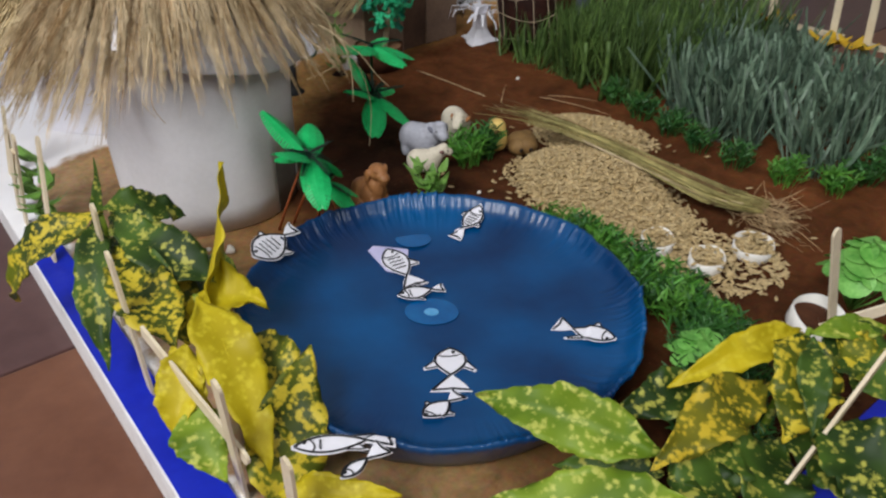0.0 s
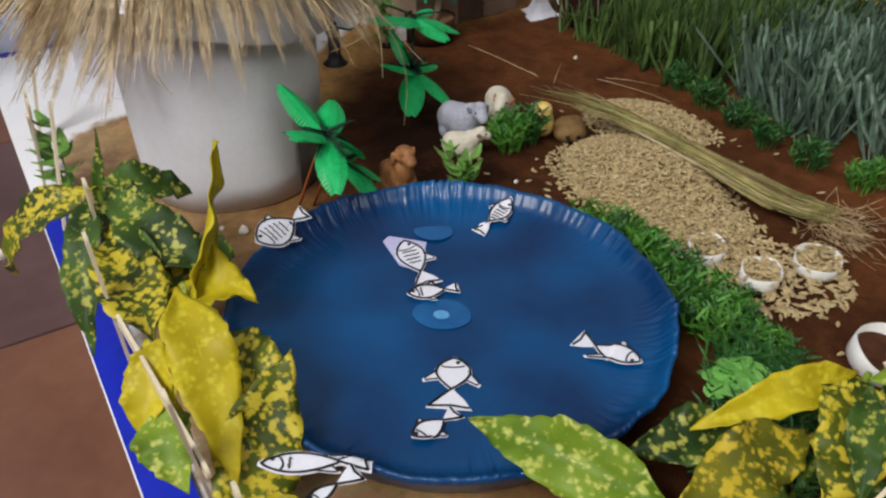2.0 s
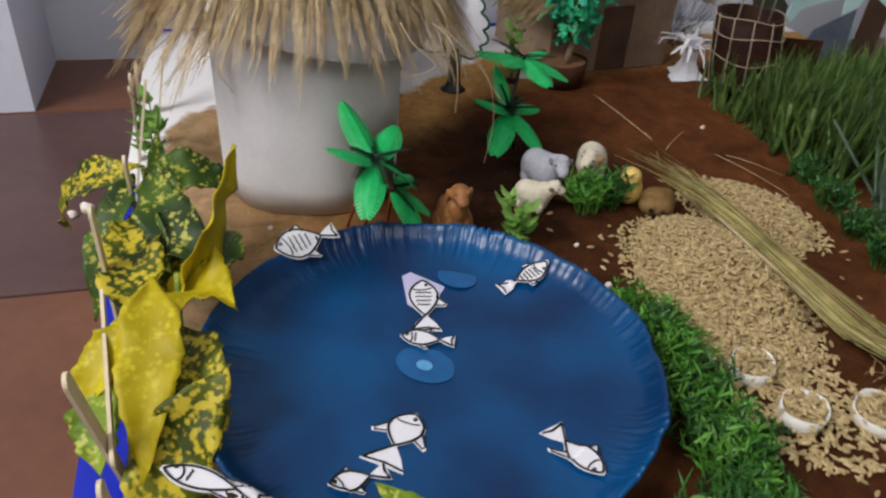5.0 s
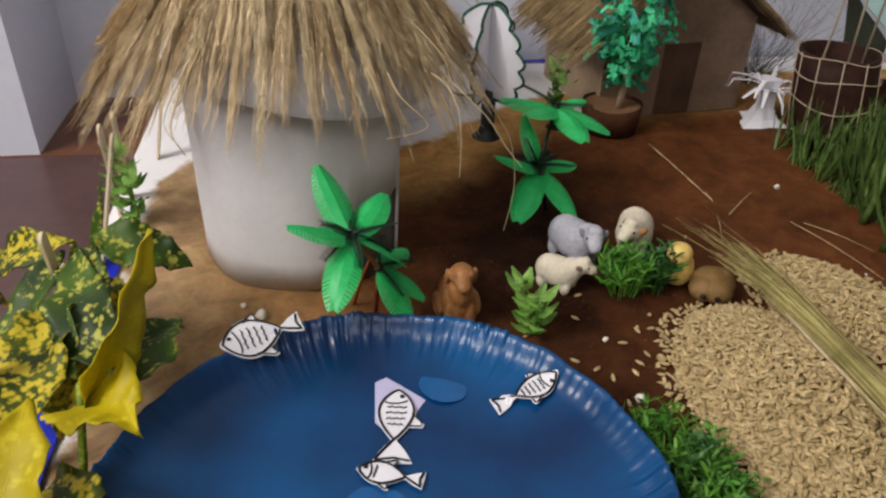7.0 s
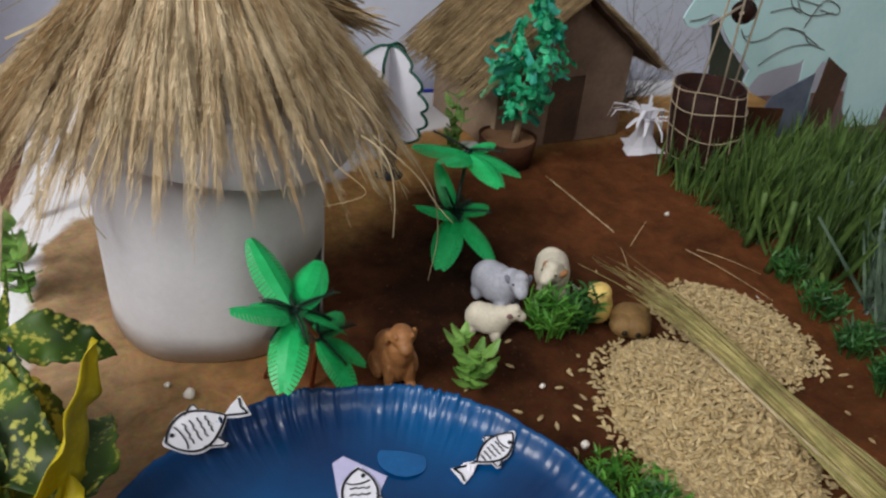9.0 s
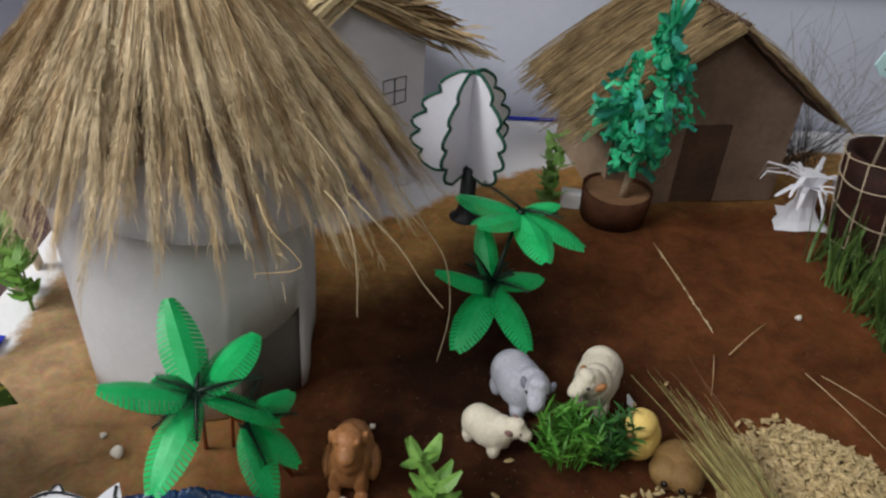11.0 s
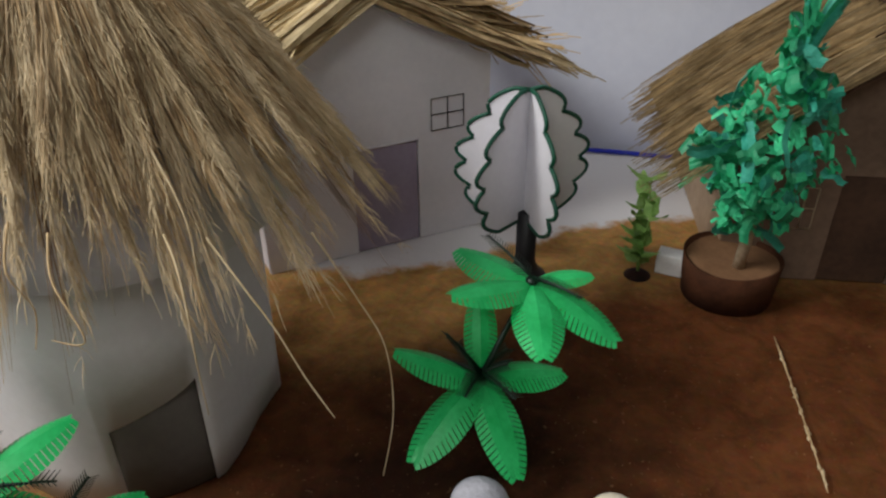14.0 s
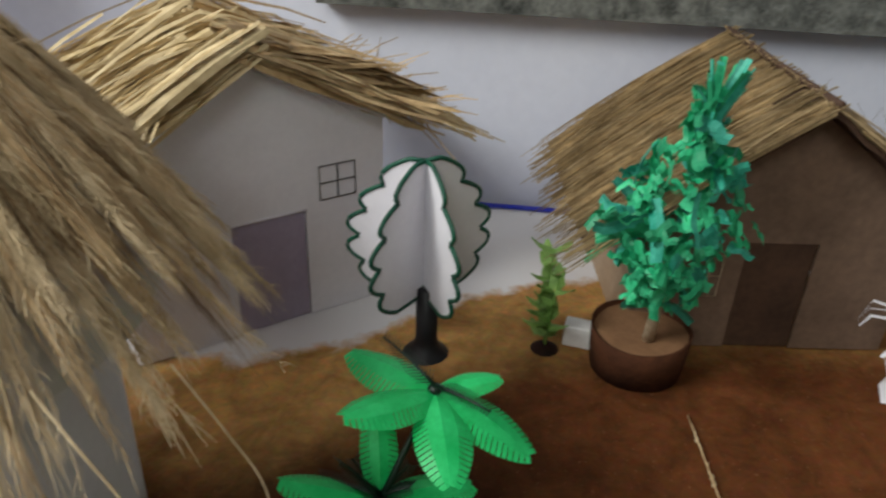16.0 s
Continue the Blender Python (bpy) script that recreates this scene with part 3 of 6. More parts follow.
disc("round_spot", -0.0068, 0.4165, 0.0224, 0.0200, 0.0155, SPOT, pond, "pale blue round spot")
disc("round_spot", -0.0068, 0.4155, 0.0227, 0.0055, 0.0045, SPOT_LIGHT, pond, "small whitish spot")
disc("round_spot", -0.0245, 0.5065, 0.0277, 0.0150, 0.0120, SPOT, pond, "pale blue round spot")


# ---- paper fish ----
def pond_z(x, y):
    """Height of the film's top at a place, the rim's slope included."""
    r = min(math.hypot(x - PC.x, y - PC.y), 0.1425)
    for (r0, z0), (r1, z1) in zip(profile[:20], profile[1:20]):
        if r <= r1:
            return z0 + (z1 - z0) * max(0.0, r - r0) / max(1e-6, r1 - r0)
    return 0.0440


def paper_fish(head, tail, lift=0.0012, fat=0.24, stripes=3, fins=(), fork=0.19, cross=0.66, label="white paper fish cutout with black marker lines", level=None):
    h, t = Vector((head[0], head[1], 0)), Vector((tail[0], tail[1], 0))
    L = (t - h).length
    x = (t - h).normalized()
    y = Vector((-x.y, x.x, 0))

    def place(a, b, up=0.0):
        p = h + x * (a * L) + y * (b * L)
        slope = 0.0020 if math.hypot(p.x - PC.x, p.y - PC.y) > 0.106 else 0.0
        return Vector((p.x, p.y, (pond_z(p.x, p.y) + slope if level is None else level + 0.55 * (math.hypot(p.x - PC.x, p.y - PC.y) - 0.146)) + lift + up))

    f = thing("paper_fish", label, "paper fish", place(0.5, 0), group="fish in the pond")

    def body(s):                               # half the body's width; the sides meet and cross before the tail
        return fat * math.sin(math.pi * min(1.0, s / cross) ** 0.86) ** 0.9 if s < cross else 0.0

    ss = [cross * k / 16 for k in range(17)]
    upper = [(s, body(s)) for s in ss]
    mid_tail = cross + (1 - cross) * 0.53
    tail_pts = [(mid_tail, fork * 0.55), (1.0, fork), (0.965, fork * 0.1), (1.0, -fork), (mid_tail, -fork * 0.55)]
    rim = []
    for a, b in upper:
        rim.append((a - 0.03 if a < 0.03 else a, b + 0.026 if a > 0.03 else 0.022))
    rim += [(mid_tail, fork * 0.55 + 0.035), (1.03, fork + 0.03), (1.03, -fork - 0.03), (mid_tail, -fork * 0.55 - 0.035)]
    rim += [(a, -b) for a, b in rim[:17][::-1]]
    bm = bmesh.new()
    cols = 28
    rows_a = [-0.03 + 1.06 * k / cols for k in range(cols + 1)]
    top_pts = [(a, b) for a, b in rim[:19]]

    def half(a):
        for (a0, b0), (a1, b1) in zip(top_pts, top_pts[1:]):
            if a0 <= a <= a1 and a1 > a0:
                return b0 + (b1 - b0) * (a - a0) / (a1 - a0)
        return top_pts[0][1] if a < top_pts[0][0] else top_pts[-1][1]

    grid = [[bm.verts.new(place(a, half(a) * q)) for q in (-1, -0.5, 0, 0.5, 1)] for a in rows_a]
    for k in range(cols):
        for q in range(4):
            bm.faces.new((grid[k][q], grid[k + 1][q], grid[k + 1][q + 1], grid[k][q + 1]))
    ob = part("card", bm_mesh("card", bm, PAPER, False), f)
    m = ob.modifiers.new("thick", "SOLIDIFY")
    m.thickness, m.offset = 0.0005, 0
    lines = [[place(a, b, 0.0007) for a, b in upper + [(mid_tail, -fork * 0.55), (1.0, -fork)]], [place(a, -b, 0.0007) for a, b in upper + [(mid_tail, fork * 0.55), (1.0, fork)]],
             [place(a, b, 0.0007) for a, b in tail_pts[1:4]]]
    for k in range(stripes):
        s = (0.36 + 0.115 * k) * cross
        w = body(s) * 0.72
        lines.append([place(s + 0.012 * math.sin(q * 2.4 + k), w * 0.8 * (q / 3.5 - 1), 0.0007) for q in range(8)])
    lines.append([place(0.15 + 0.06 * math.cos(q * 0.45 - 0.9), body(0.19) * 0.85 * math.sin(q * 0.45 - 1.3), 0.0007) for q in range(6)])
    for side, s, length, sweep in fins:        # cut-out fins with their own drawn edge
        ends = [(s - 0.08, side * body(s - 0.08) * 0.9), (s + sweep, side * (body(s) + length)), (s + sweep + 0.04, side * (body(s) + length * 0.86)), (s + 0.10, side * body(s + 0.10) * 0.9)]
        ca, cb = sum(e[0] for e in ends) / 4, sum(e[1] for e in ends) / 4
        big = [(ca + (a - ca) * 1.3, cb + (b - cb) * 1.3) for a, b in ends]
        order = (0, 3, 2, 1) if side > 0 else (0, 1, 2, 3)
        part("fin", mesh("fin", [place(a, b, up) for up in (-0.0004, -0.0001) for a, b in big],
             [tuple(4 + k for k in order), order[::-1]] + [(k, (k + 1) % 4, 4 + (k + 1) % 4, 4 + k) for k in range(4)], PAPER), f)
        lines.append([place(a, b, 0.0006) for a, b in ends])
    for k, line in enumerate(lines):
        part("ink_line", tubes("ink_line", [line], INK, 0.0008 if k < 3 else 0.00055, 4, 1.0), f, "black marker line")
    part("eye", tubes("eye", [[place(0.10, 0.05, 0.0003), place(0.10, 0.05, 0.0011)]], INK, 0.0013, 8, 1.0), f, "black marker dot")
    return f


paper_fish((-0.1415, 0.4475), (-0.1200, 0.4905), 0.0012, 0.215, 4, [(1, 0.42, 0.06, 0.03), (-1, 0.44, 0.07, 0.12)], 0.095, 0.76, level=0.0460)
paper_fish((-0.0450, 0.4900), (-0.0203, 0.4460), 0.0014, 0.20, 4, [(1, 0.42, 0.12, 0.06)], 0.19, 0.72)
paper_fish((-0.0318, 0.4318), (0.0010, 0.4430), 0.0024, 0.20, 1, [(1, 0.40, 0.08, 0.12), (-1, 0.38, 0.08, 0.10)], 0.13, 0.74)
paper_fish((0.0070, 0.3740), (0.0082, 0.3305), 0.0010, 0.24, 0, [(1, 0.34, 0.14, 0.16), (-1, 0.34, 0.16, 0.12)], 0.28, 0.64)
paper_fish((-0.0081, 0.3030), (0.0130, 0.3270), 0.0010, 0.22, 0, [(1, 0.30, 0.10, 0.06), (-1, 0.38, 0.11, 0.08)], 0.17, 0.70)
paper_fish((0.0325, 0.5420), (0.0105, 0.5085), 0.0016, 0.19, 5, [(1, 0.40, 0.08, 0.05), (-1, 0.26, 0.08, 0.04)], 0.13, 0.68)
paper_fish((0.1195, 0.3755), (0.084, 0.3990), 0.0010, 0.17, 0, [(-1, 0.34, 0.10, 0.04), (1, 0.44, 0.12, 0.24)], 0.17, 0.72)
paper_fish((-0.078, 0.262), (-0.025, 0.270), 0.0020, 0.11, 1, [(-1, 0.55, 0.04, 0.14), (1, 0.60, 0.05, 0.20)], 0.10, 0.74, "slim white paper fish cutout lying over the pond's rim")
paper_fish((-0.049, 0.241), (-0.029, 0.262), 0.0036, 0.13, 0, (), 0.20, 0.6, "small white paper fish cutout with a forked tail")
scrap = [(-0.0605, 0.488), (-0.057, 0.495), (-0.028, 0.493), (-0.0265, 0.460), (-0.0435, 0.4635)]
tagged(new("paper_scrap", mesh("paper_scrap", [(a, b, pond_z(a, b) + z) for z in (0.0002, 0.0007) for a, b in scrap],
       [(5, 6, 7, 8, 9), (4, 3, 2, 1, 0)] + [(k, (k + 1) % 5, 5 + (k + 1) % 5, 5 + k) for k in range(5)], SCRAP)),
       "torn lilac paper scrap stuck on the pond", "paper")


# ---- the round hut ----
HC, HR = Vector((-0.229, 0.630, 0.0)), 0.083
hut = thing("round_hut", "round white paper hut with a shaggy dry grass roof", "hut", HC)
CORNERS = [(radians(6), HR), (radians(60), 0.0735), (radians(138), 0.068), (radians(180), 0.081)]   # the paper is creased flat between these


def outline(a):
    """The hut's radius at an angle: round in front, with flat creased sides behind."""
    for (a0, r0), (a1, r1) in zip(CORNERS, CORNERS[1:]):
        if a0 <= a <= a1:
            p, q = Vector((r0 * math.cos(a0), r0 * math.sin(a0))), Vector((r1 * math.cos(a1), r1 * math.sin(a1)))
            n = Vector((q.y - p.y, p.x - q.x))
            return n.dot(p) / (n.x * math.cos(a) + n.y * math.sin(a))
    return HR


verts, faces = [], []
SEG, ROWS_Z = 96, [0.0, 0.025, 0.05, 0.075, 0.10, 0.13, 0.16, 0.185]
for z in ROWS_Z:
    for s in range(SEG):
        a = 2 * math.pi * s / SEG
        r = outline(a) + 0.003 * (z / 0.18) + 0.0012 * math.sin(3 * a + 0.6) + 0.001 * math.sin(7 * a + 9 * z)
        u = ((math.degrees(a) + 180) % 360 - 180 + 26.3) / 31.9
        lintel = -0.024 * (1 - u) ** 0.7 if z == 0.075 and 0 <= u <= 1 else 0       # the cut edge slopes down to one side
        verts.append((HC.x + r * math.cos(a), HC.y + r * math.sin(a), z + lintel + (0.0012 if z == 0 else 0)))
for k in range(len(ROWS_Z) - 1):
    for s in range(SEG):
        deg = (s + 0.5) * 360 / SEG
        deg = deg - 360 if deg > 180 else deg
        if -26 < deg < 5.6 and ROWS_Z[k] < 0.07:
            continue
        s2 = (s + 1) % SEG
        faces.append((k * SEG + s, k * SEG + s2, (k + 1) * SEG + s2, (k + 1) * SEG + s))
hut_wall = part("wall", mesh("wall", verts, faces, HUT_PAPER, True), hut, "white paper wall with a cut doorway")
m = hut_wall.modifiers.new("thick", "SOLIDIFY")
m.thickness = 0.0012
# a sheet in the grey of the dim inside fills the doorway
verts = []
for z in (0.001, 0.03, 0.055, 0.079):
    for k in range(13):
        a = radians(-27 + 34 * k / 12)
        verts.append(HC + Vector(((HR - 0.0008) * math.cos(a), (HR - 0.0008) * math.sin(a), z)))
doorway_sheet = part("door", mesh("door", verts, [(j * 13 + k, j * 13 + k + 1, j * 13 + k + 14, j * 13 + k + 13) for j in range(3) for k in range(12)], DOORWAY_DIM, True), hut, "grey sheet standing in for the hut's dim inside")
m = doorway_sheet.modifiers.new("thick", "SOLIDIFY")
m.thickness = 0.0008
APEX, SLOPE = 0.32, 1.3


def cone_at(a, r, lift=0.0, slope=SLOPE):
    return HC + Vector((r * math.cos(a), r * math.sin(a), APEX - r * slope + lift))


def paper_edge(a):
    """Height of the paper cone's lower edge: it sits aslant, lower on the doorway's side."""
    return 0.158 - 0.018 * math.cos(a - 0.26) + 0.0015 * math.sin(4 * a)


cv, cf = revolve([(0.002, 0.0), (0.03, 0.3), (0.06, 0.6), (0.085, 0.85), (0.101, 1.0)], 72, (HC.x, HC.y),
                 lambda a, r, z: (r * (1 + (0.012 * math.sin(5 * a) if z > 0.9 else 0)), 0.312 + (paper_edge(a) - 0.312) * z + 0.006 * math.sin(math.pi * z)))
roof_form = part("roof_form", mesh("roof_form", cv, cf, HUT_PAPER, True), hut, "white paper cone under the thatch")
m = roof_form.modifiers.new("thick", "SOLIDIFY")
m.thickness = 0.0012
rnd = random.Random(5)


def reach(a):
    """How much farther the thatch hangs out on the side of the paper trees and towards the board's edge."""
    return 0.026 * max(0.0, math.cos(a - 0.85)) ** 4 - 0.006 * max(0.0, math.cos(a - 2.0)) + 0.036 * max(0.0, math.cos(a - 3.75)) ** 2 + 0.001


def smooth_way(pts, n=6):
    """A rounded way through some points."""
    pts = [Vector(p) for p in pts]
    out = []
    for k in range(len(pts) - 1):
        a, b, c, d = pts[max(0, k - 1)], pts[k], pts[k + 1], pts[min(len(pts) - 1, k + 2)]
        for q in range(n):
            t = q / n
            out.append(0.5 * (2 * b + (c - a) * t + (2 * a - 5 * b + 4 * c - d) * t * t + (3 * b - a - 3 * c + d) * t ** 3))
    return out + [pts[-1]]


def strand(a, da, r0, r1, lift, droop, k, slope=SLOPE):
    p = []
    wob, ph = rnd.gauss(0, 0.016), rnd.uniform(0, 6)
    for q in range(7):
        t = q / 6
        p.append(cone_at(a + da * t ** 1.5 + wob * math.sin(5 * t + ph) * t, r0 + (r1 - r0) * t * (1 - 0.05 * t), lift * (0.5 + t) - droop * max(0, t - 0.5) ** 1.4 * 2.6 + 0.0010 * math.sin(7 * t + k) + 0.7 * max(0.0, reach(a)) * t * t, slope))
    return p


paths, rad = [], []
for k in range(4600):                          # the close lower layer, which ends short of the paper's edge
    a = rnd.uniform(0, 2 * math.pi)
    r0 = rnd.choice((0.004, 0.015, 0.03, 0.045)) + rnd.uniform(0, 0.03)
    paths.append(strand(a, rnd.gauss(0, 0.09), r0, rnd.uniform(0.070, 0.098) + 0.7 * reach(a), abs(rnd.gauss(0.002, 0.002)), rnd.uniform(0, 0.006), k, rnd.uniform(1.36, 1.5)))
    rad.append(rnd.uniform(0.0002, 0.0005))
part("under_thatch", tubes("under_thatch", paths, STRAW_DARK, rad, 3, 0.4), hut, "brown dry grass, the lower layer", kind="stuff")
kinds = {"mid": (STRAW, "bunches of dry grass"), "pale": (STRAW_PALE, "bunches of pale dry grass"), "brown": (STRAW_DARK, "bunches of brown dry grass")}
locks = {key: ([], []) for key in kinds}
hairs, hair_r = [], []
for b in range(320):                           # locks that narrow to a hanging tip, set apart at the eave, some with seed heads
    long_lock = b % 4 == 0
    ba = 2.39996 * b + rnd.gauss(0, 0.06)
    br = (rnd.uniform(0.084, 0.108) if not long_lock else rnd.uniform(0.106, 0.128)) + reach(ba)
    start = rnd.choice((0.004, 0.010, 0.022, 0.040))
    hang = rnd.uniform(0.003, 0.014) + (rnd.uniform(0.002, 0.012) if long_lock else 0)
    up = rnd.uniform(0.002, 0.008)
    wide = rnd.uniform(0.025, 0.075)
    twist = rnd.gauss(0, 0.08)
    key = "pale" if b % 5 in (0, 2) else "brown" if b % 7 == 3 else "mid"
    slope = rnd.uniform(1.30, 1.42)
    for q in range(30):
        off = rnd.gauss(0, wide * 0.5)
        p = strand(ba + off, -off * 0.88 + twist + rnd.gauss(0, 0.008), start + rnd.uniform(0, 0.02), br + rnd.gauss(0, 0.007), up + abs(rnd.gauss(0, 0.002)), hang + rnd.uniform(0, 0.005), b, slope)
        locks[key][0].append(p)
        locks[key][1].append(rnd.uniform(0.00012, 0.00032))
        if (key == "pale" and q < 7) or (key == "mid" and q < 2):            # feathery seed heads along the outer half
            for h in range(44):
                t = rnd.uniform(0.45, 0.99)
                i = min(5, int(t * 6))
                base = p[i].lerp(p[i + 1], t * 6 - i)
                d = (p[i + 1] - p[i]).normalized()
                side = Vector((rnd.gauss(0, 1), rnd.gauss(0, 1), rnd.gauss(0.2, 1))) * 0.0017
                l = rnd.uniform(0.005, 0.013)
                hairs.append([base, base + d * l * 0.5 + side * 0.7, base + d * l + side])
                hair_r.append(rnd.uniform(0.00011, 0.00026))
for key, (matl, lab) in kinds.items():
    part("thatch", tubes("thatch", locks[key][0], matl, locks[key][1], 3, 0.35), hut, lab, kind="stuff")
part("seed_head", tubes("seed_head", hairs, STRAW_PALE, hair_r, 3, 0.4), hut, "feathery pale seed heads", kind="stuff")
for k in range(9):                             # long loose stalks that hang down over the wall
    a = rnd.uniform(0, 2 * math.pi)
    p0 = cone_at(a, rnd.uniform(0.09, 0.115), 0.003)
    out = Vector((math.cos(a), math.sin(a), 0))
    l = rnd.uniform(0.03, 0.08)
    way = [p0, p0 + out * l * 0.35 + Vector((0, 0, -l * 0.3)), p0 + out * l * 0.5 + Vector((rnd.gauss(0, 0.006), rnd.gauss(0, 0.006), -l * 0.7)), p0 + out * l * 0.52 + Vector((rnd.gauss(0, 0.008), rnd.gauss(0, 0.008), -l))]
    part("loose_stalk", tubes("loose_stalk", [smooth_way(way)], STRAW_PALE if k % 3 == 0 else STRAW, 0.00055, 4, 0.4), hut, "loose hanging stalk")
for pts in (((-0.110, 0.645, 0.162), (-0.092, 0.650, 0.147), (-0.078, 0.655, 0.133), (-0.066, 0.660, 0.114), (-0.054, 0.665, 0.099)),
            ((-0.112, 0.690, 0.148), (-0.096, 0.700, 0.120), (-0.084, 0.707, 0.095), (-0.077, 0.705, 0.060), (-0.080, 0.699, 0.020)),
            ((-0.112, 0.630, 0.168), (-0.099, 0.629, 0.162), (-0.089, 0.627, 0.150), (-0.084, 0.625, 0.127), (-0.084, 0.625, 0.100))):
    part("loose_stalk", tubes("loose_stalk", [smooth_way(pts)], STRAW_PALE, 0.0006, 4, 0.5), hut, "long pale stalk that hangs free of the roof")
for a in (-1.75, 2.6):
    p = [cone_at(a, 0.088, 0.003), cone_at(a, 0.098, 0.003), cone_at(a + 0.02, 0.108, 0.0)]
    part("paper_strip", ribbons("paper_strip", [p], PAPER, rnd.uniform(0.004, 0.006), [Vector((p[0].x - HC.x, p[0].y - HC.y, 0.1))], 1.0, 1.0, 0.1), hut, "white paper strip at the eave")


# ---- the two gabled houses ----
def house(name, label, origin, angle, width, left, depth, eave, ridge, wall_mat, over_l, over_r, roof_build, door, window_at, window_mat, lean=0.0):
    """A card house: origin is a point of the foot of its gable front, angle the direction of that front; left: where the front begins."""
    d = Vector((math.cos(radians(angle)), math.sin(radians(angle)), 0))
    n = Vector((d.y, -d.x, 0))
    o = Vector(origin)

    def at(a, b, z):                           # a along the front, b back from it
        return o + d * (a + lean * b) - n * b + Vector((0, 0, z))

    right, mid = left + width, left + width / 2
    h = thing(name, label, "house", at(mid, 0, 0))
    t = 0.0015
    d0, d1, dz = door

    def panel(pname, pts, mat, plabel=""):
        bm = bmesh.new()
        f = bm.faces.new([bm.verts.new(p) for p in pts])
        bmesh.ops.triangulate(bm, faces=[f], ngon_method="EAR_CLIP")
        ob = part(pname, bm_mesh(pname, bm, mat, False), h, plabel)
        s = ob.modifiers.new("thick", "SOLIDIFY")
        s.thickness, s.offset = t, 0
        return ob

    fv = [at(left, 0, 0.001), at(d0, 0, 0.001), at(d0, 0, dz), at(left, 0, dz), at(d1, 0, 0.001), at(right, 0, 0.001), at(right, 0, dz), at(d1, 0, dz), at(right, 0, eave), at(mid, 0, ridge), at(left, 0, eave)]
    # a tan house's front is darker brown card, partly shade put into the colour
    front = part("front_wall", mesh("front_wall", fv, [(0, 1, 2, 3), (4, 5, 6, 7), (3, 2, 9, 10), (2, 7, 9), (7, 6, 8, 9)], CARD_BROWN_SHADED if wall_mat is CARD_TAN else wall_mat), h)
    s = front.modifiers.new("thick", "SOLIDIFY")
    s.thickness, s.offset = t, 0
    panel("back_wall", [at(left, depth, 0.001), at(right, depth, 0.001), at(right, depth, eave), at(mid, depth, ridge), at(left, depth, eave)], wall_mat)
    panel("side_wall", [at(left, 0.001, 0.001), at(left, depth, 0.001), at(left, depth, eave), at(left, 0.001, eave)], wall_mat)
    panel("side_wall", [at(right, 0.001, 0.001), at(right, depth, 0.001), at(right, depth, eave), at(right, 0.001, eave)], wall_mat)
    roof_build(h, at, left, mid, right, depth, eave, ridge, over_l, over_r)
    a0, a1, z0, z1 = window_at
    q = [at(a0, -0.0016, z0), at(a1, -0.0016, z0), at(a1, -0.0016, z1), at(a0, -0.0016, z1)]
    mx0, mx1 = at((a0 + a1) / 2, -0.0016, z0), at((a0 + a1) / 2, -0.0016, z1)
    my0, my1 = at(a0, -0.0016, (z0 + z1) / 2), at(a1, -0.0016, (z0 + z1) / 2)
    part("drawn_window", tubes("drawn_window", [q + [q[0]], [mx0, mx1], [my0, my1]], window_mat, 0.0005, 4, 1.0), h, "window drawn in thin lines")
    return h, at


def thatch_planes(h, at, left, mid, right, depth, eave, ridge, over_l, over_r, front, back, material, count, radius, messy, label, form, pile=0.0, flare=0.0, sit=0.003):
    slope = (ridge - eave) / (mid - left)
    rn = random.Random(int(depth * 1000))
    for sgn, edge, over in ((-1, left, over_l), (1, right, over_r)):
        far = edge + sgn * over
        zf = ridge - slope * abs(far - mid) + 0.003
        n = 16
        verts = []
        for b in (-front if sit > 0 else -0.001, depth + back):
            for k in range(n + 1):
                a = mid + (far - mid) * k / n
                verts.append(at(a, b, ridge + sit + (zf - ridge - 0.003) * k / n + 0.001 * math.sin(k * 1.7)))
        fcs = [(k, k + 1, n + 2 + k, n + 1 + k) for k in range(n)]
        pn = part("roof_panel", mesh("roof_panel", verts, fcs, form, False), h, "card roof slope")
        s = pn.modifiers.new("thick", "SOLIDIFY")
        s.thickness, s.offset = 0.003, 0
        paths, rad = [], []
        for k in range(count):
            b = rn.uniform(-front - 0.004, depth + back)
            s0 = rn.choice((0, 0, 0.15, 0.35)) + rn.uniform(-0.04, 0.08)
            s1 = rn.choice((1.0, 1.0, 0.75)) + rn.gauss(0.02, 0.05 + messy)
            db = rn.gauss(0, 0.006 + 0.05 * messy)
            lift = (0.004 if sit > 0 else 0.0012) + pile * rn.uniform(0, 2) + abs(rn.gauss(0, 0.0025 + 0.012 * messy))
            p = []
            for q in range(5):
                t = s0 + (s1 - s0) * q / 4
                a = mid + (far - mid) * t
                z = ridge + 0.003 + (zf - ridge - 0.003) * t + lift * (0.6 + 0.5 * math.sin(math.pi * q / 4)) + (rn.gauss(0, 0.012) * messy if q == 4 else 0) + (flare * t * rn.uniform(0, 1) if sgn > 0 else 0)
                p.append(at(a, b + db * q / 4, z))
            paths.append(p)
            rad.append(radius * rn.uniform(0.6, 1.3))
        part("thatch", tubes("thatch", paths, material, rad, 3, 0.6), h, label, kind="stuff")
    return rn


def roof_two(h, at, left, mid, right, depth, eave, ridge, over_l, over_r):
    thatch_planes(h, at, left, mid, right, depth, eave, ridge, over_l, over_r, 0.022, 0.012, THATCH2, 800, 0.0007, 0.02, "fine combed brown thatch", CARD_DARK)
    part("ridge_strip", tubes("ridge_strip", [bend(at(mid, -0.024, ridge + 0.009), at(mid, depth + 0.012, ridge + 0.008), 0.001)], CARD_DARK, 0.0025, 6, 1.0), h, "dark strip along the ridge")


